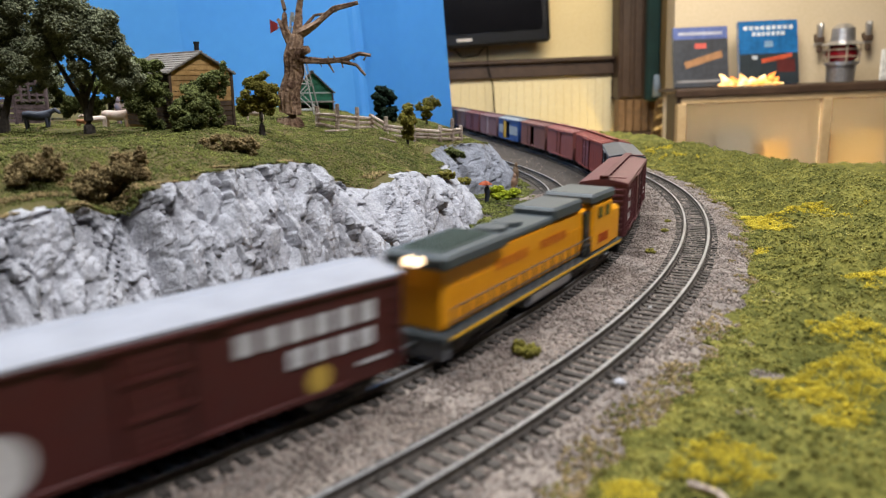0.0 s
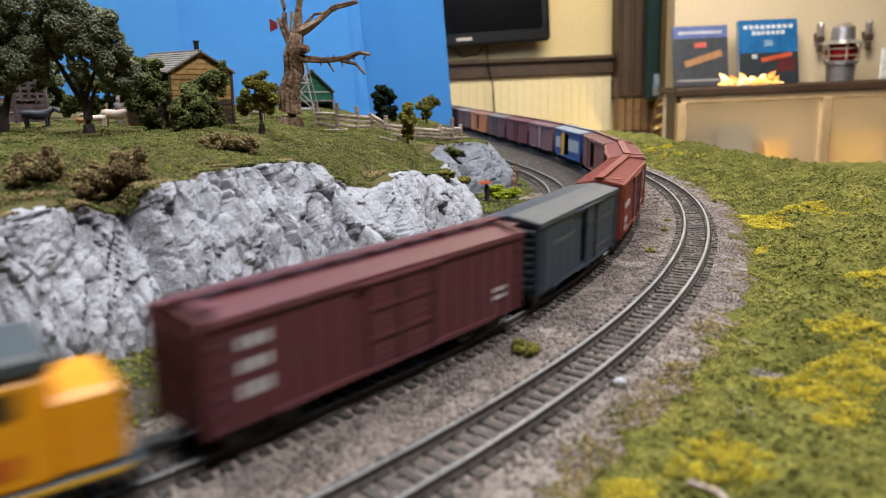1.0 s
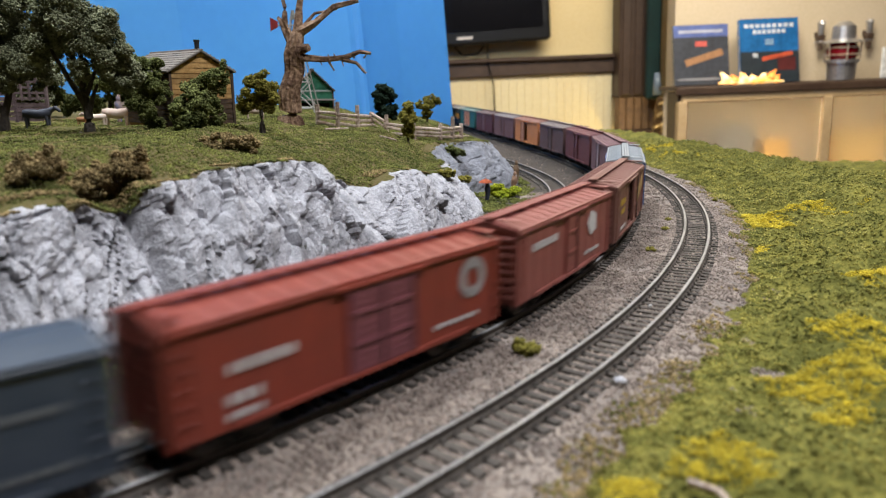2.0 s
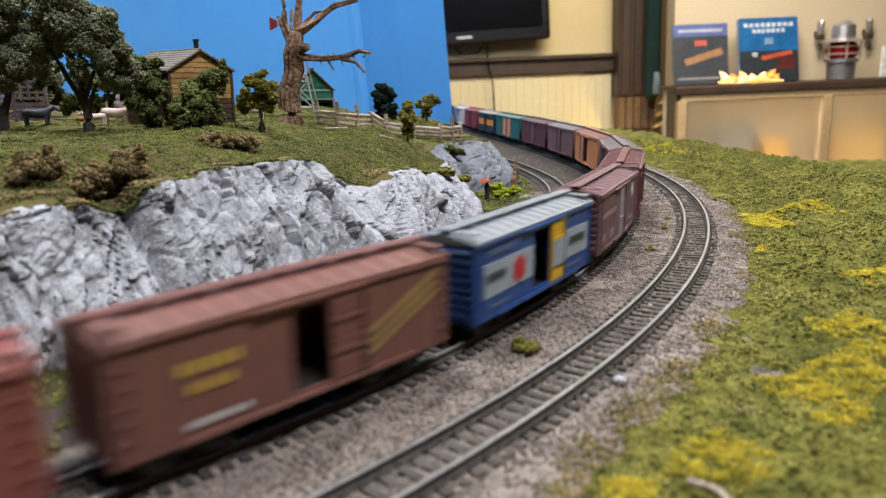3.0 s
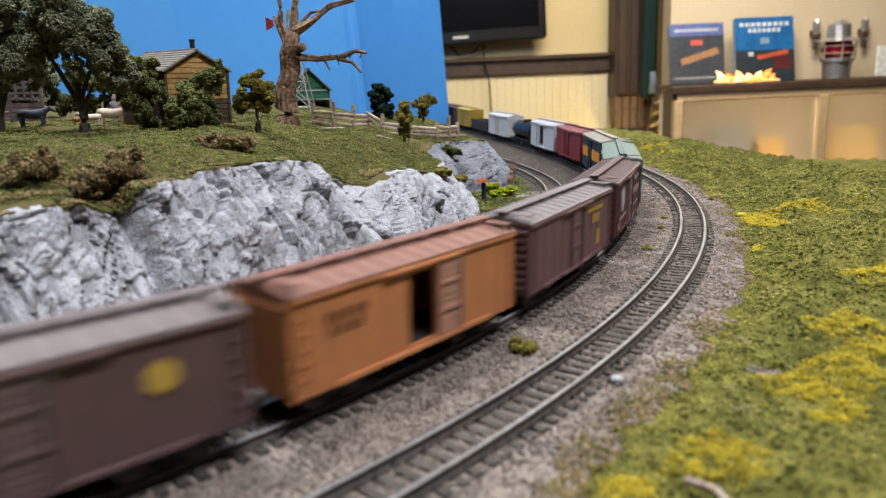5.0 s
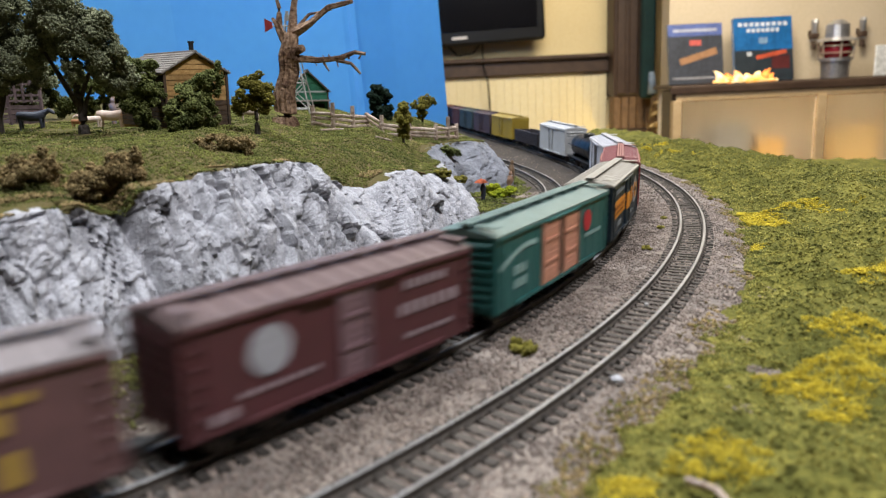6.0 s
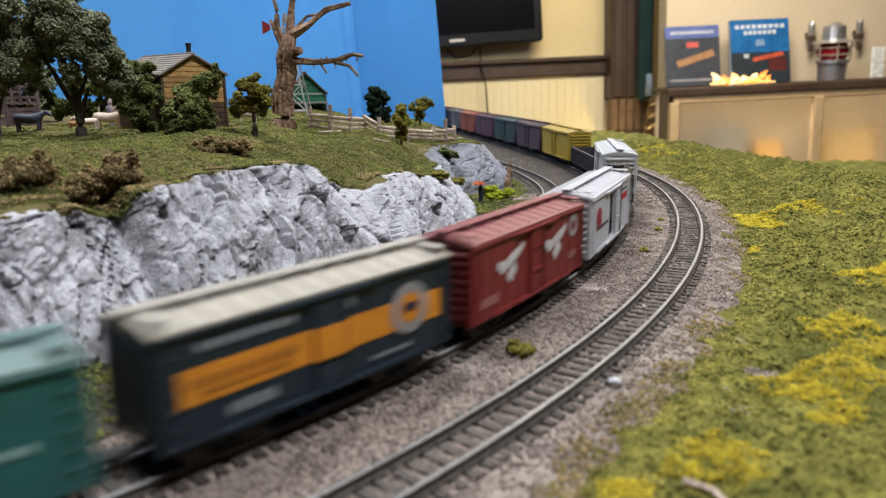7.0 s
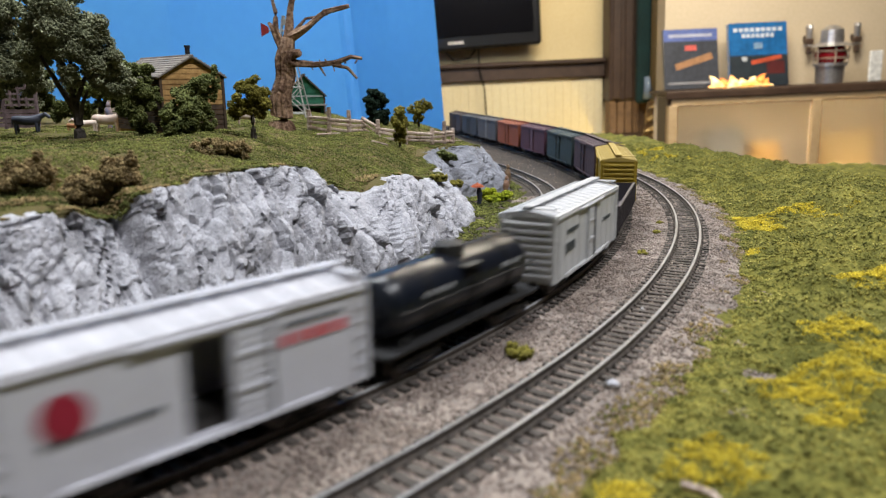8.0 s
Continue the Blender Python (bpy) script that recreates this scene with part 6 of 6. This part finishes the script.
# beadboard wainscot under the chair rail
wains = new("wainscot")
tagged(placed(wains), "cream beadboard panelling under a dark chair rail", "wall panelling", kind="structure")
for i in range(32):
    b = bmesh.new()
    box(b, -0.40 + 0.0375 * i + 0.018, 3.526, -0.50, 0.0370, 0.024, 1.14, 0.0012)
    part("board", b, M_BEAD, wains)
b = bmesh.new()
box(b, 0.20, 3.515, 0.107, 1.24, 0.05, 0.086, 0.006)
box(b, 0.20, 3.500, 0.140, 1.24, 0.07, 0.018, 0.004)
tagged(placed(obj("chair_rail", b, M_BROWN)), "dark brown wooden chair rail moulding", "trim", kind="structure")

column = new("door_casing")
tagged(placed(column), "dark brown panelled casing beside the wall", "trim", kind="structure")
b = bmesh.new()
box(b, 0.892, 3.46, 0.85, 0.180, 0.14, 1.80, 0.006)
part("upper_panel", b, M_BROWN, column)
for k in range(3):
    b = bmesh.new()
    box(b, 0.835 + 0.055 * k, 3.385, 0.85, 0.04, 0.012, 1.78, 0.004)
    part("reed", b, M_BROWN, column)
M_LIGHTWOOD = material("light_panel", (0.30, 0.17, 0.075), 0.6, grain=50, stain=8)
for k in range(5):
    b = bmesh.new()
    box(b, 0.822 + 0.036 * k, 3.44, -0.125, 0.033, 0.09, 0.148, 0.004)
    part("lower_board", b, M_LIGHTWOOD, column)
b = bmesh.new()
box(b, 0.92, 3.42, -0.214, 0.30, 0.16, 0.030, 0.004)
part("base", b, M_BROWN, column)
b = bmesh.new()
box(b, 0.93, 3.30, 0.40, 0.060, 0.05, 0.92, 0.01)
tagged(placed(obj("green_curtain", b, material("dark_teal_cloth", (0.007, 0.030, 0.028), 0.9, grain=80, stain=12, bump=0.4))), "dark teal hanging curtain edge", "curtain")

# television
tv = new("television")
tv.matrix_world = ROOM @ pose(-0.005, 3.44, 0.495, 0, -1.8, 0)
tagged(tv, "black flat television hung on the wall", "television")
b = bmesh.new()
box(b, 0, 0, 0, 0.99, 0.06, 0.58, 0.012)
part("housing", b, M_TVB, tv)
b = bmesh.new()
box(b, 0, -0.033, 0.020, 0.92, 0.006, 0.50)
part("screen", b, M_SCREEN, tv, "dark glossy screen")
b = bmesh.new()
box(b, 0.105, -0.034, -0.258, 0.07, 0.004, 0.012)
part("badge", b, M_WHITE, tv, "small pale badge")
b = bmesh.new()
for pts in ([(0.05, 3.50, 0.22), (0.10, 3.49, 0.165), (0.17, 3.49, 0.175), (0.21, 3.49, 0.22)], [(0.215, 3.49, 0.23), (0.215, 3.485, 0.12), (0.235, 3.46, 0.04), (0.245, 3.505, -0.12)]):
    limb(b, pts, [0.0035] * len(pts), 6, 0.0)
tagged(placed(obj("tv_cable", b, M_TVB)), "thin dark cables hanging below the television", "cable")

# display case with its shelf
b = bmesh.new()
box(b, 1.80, 3.05, 0.60, 1.74, 0.10, 1.36)
tagged(placed(obj("alcove_wall", b, M_TAN)), "tan painted wall behind the display shelf", "wall", kind="structure")
case = new("display_case")
tagged(placed(case), "tan wooden display case with glass fronts and lit inside", "cabinet")
for name, args, mat in (("top", (1.770, 2.885, -0.008, 1.79, 0.25, 0.014), M_BROWN), ("edge", (1.765, 2.757, -0.018, 1.80, 0.012, 0.026), M_BROWN), ("end_panel", (0.888, 2.835, -0.50, 0.022, 0.13, 0.96), M_BROWN),
                        ("upper_rail", (1.76, 2.775, -0.044, 1.74, 0.03, 0.026), M_CASE), ("lower_rail", (1.76, 2.775, -0.46, 1.74, 0.03, 0.20), M_CASE),
                        ("back", (1.76, 2.99, -0.44, 1.74, 0.012, 0.84), M_TAN), ("bottom", (1.76, 2.88, -0.90, 1.74, 0.2, 0.02), M_CASE), ("base", (1.76, 2.79, -0.75, 1.74, 0.02, 0.5), M_CASE),
                        ("inner_shelf", (1.76, 2.89, -0.345, 1.74, 0.17, 0.010), M_CASE)):
    b = bmesh.new()
    box(b, *args, 0.002)
    part(name, b, mat, case)
for x in (0.893, 1.436, 1.98, 2.55):
    b = bmesh.new()
    box(b, x, 2.772, -0.21, 0.034, 0.034, 0.31, 0.002)
    part("stile", b, M_CASE, case)
M_PANEGLASS = glass("case_glass", (0.96, 0.94, 0.88), 0.38)
for x in (1.165, 1.708):
    b = bmesh.new()
    box(b, x, 2.775, -0.21, 0.505, 0.004, 0.303)
    pn = part("pane", b, M_PANEGLASS, case, "slightly dusty glass pane")
    pn.visible_shadow = False
    b = bmesh.new()
    box(b, x, 2.81, -0.040, 0.47, 0.012, 0.006)
    part("light_strip", b, material("case_strip", (1.0, 0.85, 0.6), 0.5, emit=26.0, bump=0), case, "small warm light strip")
for x, w, h, colr in ((1.00, 0.10, 0.09, (0.20, 0.16, 0.12)), (1.14, 0.14, 0.13, (0.22, 0.20, 0.17)), (1.30, 0.10, 0.07, (0.60, 0.33, 0.09)), (1.62, 0.20, 0.10, (0.55, 0.36, 0.14)), (1.80, 0.16, 0.13, (0.36, 0.26, 0.15))):
    b = bmesh.new()
    box(b, x, 2.90, -0.3395 + (h + 0.05) / 2, w, 0.10, h + 0.05, 0.006)
    tagged(placed(obj("model_box", b, material("box_card", colr, 0.7, grain=60, stain=12))), "dull cardboard model box inside the display case", "box", "boxes in the case")


def book(x, w, h, cover, label):
    k = new("book")
    k.matrix_world = ROOM @ pose(x, 2.88, 0.002, -12, 0, 0)
    tagged(k, label, "book", "books on the shelf")
    b = bmesh.new()
    box(b, 0, 0.008, h / 2, w * 0.985, 0.014, h * 0.985)
    part("page_block", b, material("book_pages", (0.62, 0.58, 0.5), 0.8, grain=300), k)
    for y in (0.0, 0.016):
        b = bmesh.new()
        box(b, 0, y, h / 2, w, 0.0025, h, 0.0006)
        part("cover", b, cover, k)
    return k


def cover_piece(k, x, z, w, h, colr, name="printed_panel", tilt=0, y=-0.0016, label=""):
    b = bmesh.new()
    box(b, 0, 0, 0, w, 0.0006, h, m=pose(x, y, z, 0, tilt, 0))
    part(name, b, material("print_ink", colr, 0.4, grain=200, stain=30, bump=0.02), k, label)


k = book(1.005, 0.212, 0.232, material("book_dark", (0.055, 0.06, 0.075), 0.35, grain=60, stain=14, bump=0.02), "grey-blue hardback book with train picture leaning on the wall")
cover_piece(k, 0, 0.208, 0.210, 0.046, (0.10, 0.14, 0.36))
cover_piece(k, 0, 0.206, 0.170, 0.012, (0.42, 0.44, 0.55), "title_bar", y=-0.0022)
cover_piece(k, 0.0, 0.158, 0.045, 0.020, (0.62, 0.12, 0.10), "emblem", y=-0.0022)
cover_piece(k, 0.010, 0.105, 0.150, 0.026, (0.38, 0.20, 0.10), "train_picture", -16, y=-0.0022)
cover_piece(k, 0.0, 0.022, 0.190, 0.008, (0.30, 0.30, 0.32), "title_bar", y=-0.0022)
k = book(1.268, 0.228, 0.246, material("book_blue", (0.015, 0.13, 0.36), 0.35, grain=60, stain=14, bump=0.02), "blue hardback book with pale title leaning on the wall")
for z, w in ((0.218, 0.196), (0.195, 0.130)):
    n = 9 if w > 0.15 else 7
    for i in range(n):
        cover_piece(k, -w / 2 + w * (i + 0.5) / n, z, w / n * 0.72, 0.015, (0.60, 0.66, 0.74), "title_bar", y=-0.0022)
cover_piece(k, 0.0, 0.155, 0.034, 0.024, (0.20, 0.32, 0.48), "emblem", y=-0.0022)
cover_piece(k, 0.0, 0.060, 0.226, 0.118, (0.025, 0.035, 0.045), y=-0.0018)
cover_piece(k, 0.030, 0.100, 0.120, 0.016, (0.52, 0.09, 0.04), "train_picture", -10, y=-0.0024)
cover_piece(k, 0.065, 0.070, 0.070, 0.050, (0.10, 0.02, 0.02), "train_picture", y=-0.0024)
cover_piece(k, -0.055, 0.105, 0.020, 0.016, (0.50, 0.55, 0.60), "train_picture", y=-0.0024)

# glowing amber ornament lamp
glow = new("amber_lamp")
glow.matrix_world = ROOM @ pose(1.155, 2.80, 0.001)
tagged(glow, "glowing amber glass lamp lying on the shelf", "lamp")
M_GLOW = material("amber_glow", (1.0, 0.42, 0.08), 0.4, second=(0.9, 0.16, 0.03), grain=40, stain=25, emit=0.8, bump=0)
M_HOT = material("white_glow", (1.0, 0.84, 0.45), 0.4, second=(1.0, 0.45, 0.08), grain=40, stain=30, emit=1.05, bump=0)
for k, (x0, x1, h, r, mat) in enumerate(((-0.085, -0.112, 0.062, 0.016, M_HOT), (-0.055, -0.070, 0.048, 0.018, M_GLOW), (-0.020, -0.035, 0.060, 0.019, M_HOT),
                                         (0.015, 0.005, 0.044, 0.018, M_HOT), (0.045, 0.060, 0.052, 0.017, M_HOT), (0.075, 0.098, 0.064, 0.016, M_GLOW), (0.095, 0.112, 0.040, 0.012, M_GLOW))):
    b = bmesh.new()
    h, r = h * 0.74, r * 1.12
    limb(b, [(x0, 0, 0.008), (x0 * 0.9 + x1 * 0.1, -0.004, h * 0.35), (x0 * 0.5 + x1 * 0.5, 0, h * 0.72), (x1, 0, h)], [r * 0.7, r, r * 0.55, 0.002], 10, 0.25, k * 3.1)
    part("glass_flame", b, mat, glow, "amber glass tongue" if mat is M_GLOW else "", smooth=True)
# glowing limb: the lamp's hot foot and its reflection on the shelf
b = bmesh.new()
limb(b, [(-0.12, -0.01, 0.006), (-0.03, -0.012, 0.011), (0.05, -0.012, 0.010), (0.125, -0.01, 0.005)], [0.004, 0.011, 0.010, 0.003], 8, 0.3, 12)
part("base_and_reflection", b, M_HOT, glow)

# railway lantern
lan = new("railway_lantern")
lan.matrix_world = ROOM @ pose(1.512, 2.83, 0.002)
tagged(lan, "metal railway lantern with red glass globe on the shelf", "lantern")
M_TIN = material("lantern_tin", (0.58, 0.57, 0.58), 0.35, 0.85, second=(0.40, 0.39, 0.40), grain=100, stain=20, bump=0.05)
b = bmesh.new()
rod(b, (0, 0, 0), (0, 0, 0.062), 0.048, 0.052, 24)
rod(b, (0, 0, 0.062), (0, 0, 0.074), 0.060, 0.060, 24)
part("fount", b, M_TIN, lan, "silver metal fount")
b = bmesh.new()
rows = [[(r * math.cos(a), r * math.sin(a), z) for a in np.linspace(0, 2 * math.pi, 25)] for z, r in ((0.074, 0.040), (0.085, 0.052), (0.105, 0.057), (0.125, 0.050), (0.135, 0.040))]
grid_mesh(rows, b)
part("globe", b, material("red_glass", (0.22, 0.006, 0.012), 0.12, grain=40, bump=0), lan, "dark red glass globe", True)
b = bmesh.new()
rod(b, (0, 0, 0.135), (0, 0, 0.148), 0.075, 0.050, 24)
rod(b, (0, 0, 0.148), (0, 0, 0.195), 0.043, 0.040, 24)
rod(b, (0, 0, 0.195), (0, 0, 0.212), 0.040, 0.018, 24)
part("cap", b, M_TIN, lan, "silver vented cap", False)
b = bmesh.new()
for kk in range(6):
    a = kk * math.pi / 3 + 0.3
    rod(b, (0.060 * math.cos(a), 0.060 * math.sin(a), 0.070), (0.063 * math.cos(a), 0.063 * math.sin(a), 0.140), 0.003, seg=6)
for z in (0.092, 0.118):
    ring = [(0.063 * math.cos(a), 0.063 * math.sin(a), z) for a in np.linspace(0, 2 * math.pi, 25)]
    for p, q in zip(ring[:-1], ring[1:]):
        rod(b, p, q, 0.0025, seg=5)
part("wire_guard", b, material("pale_wire", (0.70, 0.58, 0.46), 0.4, 0.6, grain=100), lan)
for sx in (-1, 1):
    b = bmesh.new()
    rod(b, (sx * 0.072, 0, 0.142), (sx * 0.110, 0, 0.140), 0.0025, seg=6)
    part("bail_wire", b, M_TIN, lan)
for x in (1.495, 1.685):
    o = new("wall_bracket")
    o.matrix_world = ROOM @ pose(x, 2.99, 0.175)
    tagged(o, "small mixed metal lamp bracket on the wall", "bracket", "wall brackets")
    b = bmesh.new()
    rod(b, (0, -0.02, -0.028), (0, -0.02, 0.040), 0.009, 0.013, 10)
    rod(b, (0, -0.02, 0.040), (0, -0.02, 0.052), 0.016, 0.010, 10)
    part("holder", b, M_TIN, o)
    b = bmesh.new()
    box(b, 0, -0.02, -0.012, 0.030, 0.028, 0.022, 0.004)
    box(b, 0.002, -0.02, -0.048, 0.016, 0.02, 0.026, 0.004)
    part("block", b, M_BROWN, o)
    b = bmesh.new()
    box(b, 0, 0.0, 0.0, 0.02, 0.02, 0.02)
    part("wall_plate", b, M_BROWN, o)
b = bmesh.new()
box(b, 1.692, 2.84, 0.058, 0.05, 0.01, 0.115, 0.003)
tagged(placed(obj("white_card", b, material("card_white", (0.82, 0.82, 0.80), 0.6, grain=60))), "small white card standing on the shelf", "card")

# ornate pieces between the casing and the case
o = new("gilded_plaque")
o.matrix_world = ROOM @ pose(0.952, 3.20, -0.135, 0, 8, 0)
tagged(o, "gilded ornate plaque leaning beside the display case", "plaque")
b = bmesh.new()
box(b, 0, 0, 0, 0.080, 0.015, 0.170, 0.006)
part("board", b, material("gilt", (0.55, 0.36, 0.12), 0.45, 0.3, second=(0.12, 0.07, 0.03), grain=60, stain=22, amount=0.9), o)
b = bmesh.new()
for z in (-0.05, 0.0, 0.05):
    limb(b, [(-0.03, -0.01, z), (0.0, -0.014, z + 0.02), (0.03, -0.01, z)], [0.006, 0.010, 0.006], 8, 0.4, z * 40)
part("relief", b, material("gilt_bright", (0.72, 0.50, 0.20), 0.4, 0.4, grain=60, stain=22), o)
b = bmesh.new()
rod(b, (0.940, 3.25, -0.040), (0.936, 3.25, 0.055), 0.022, 0.012, 12)
tagged(placed(obj("glass_vase", b, material("pale_blue_glass", (0.22, 0.28, 0.36), 0.15, grain=40, bump=0), smooth=True)), "pale blue glass vase beside the casing", "vase")


def ahead(t):
    """How far the train has come after t seconds."""
    return 0.191 * t - 0.0007 * t * t


def motions():
    for car, a, b in CARS:
        rows = []
        for i in range(41):
            t = i * 0.2
            d = ahead(t)
            inset = 0.18 * (b - a)
            p, q = on_train_line(a - d + inset), on_train_line(b - d - inset)
            mx, my = (p[0] + q[0]) / 2, (p[1] + q[1]) / 2
            rows.append((t, pose(mx, my, 0, 0, 0, math.degrees(math.atan2(q[1] - p[1], q[0] - p[0])))))
        walk(car, rows)


motions()
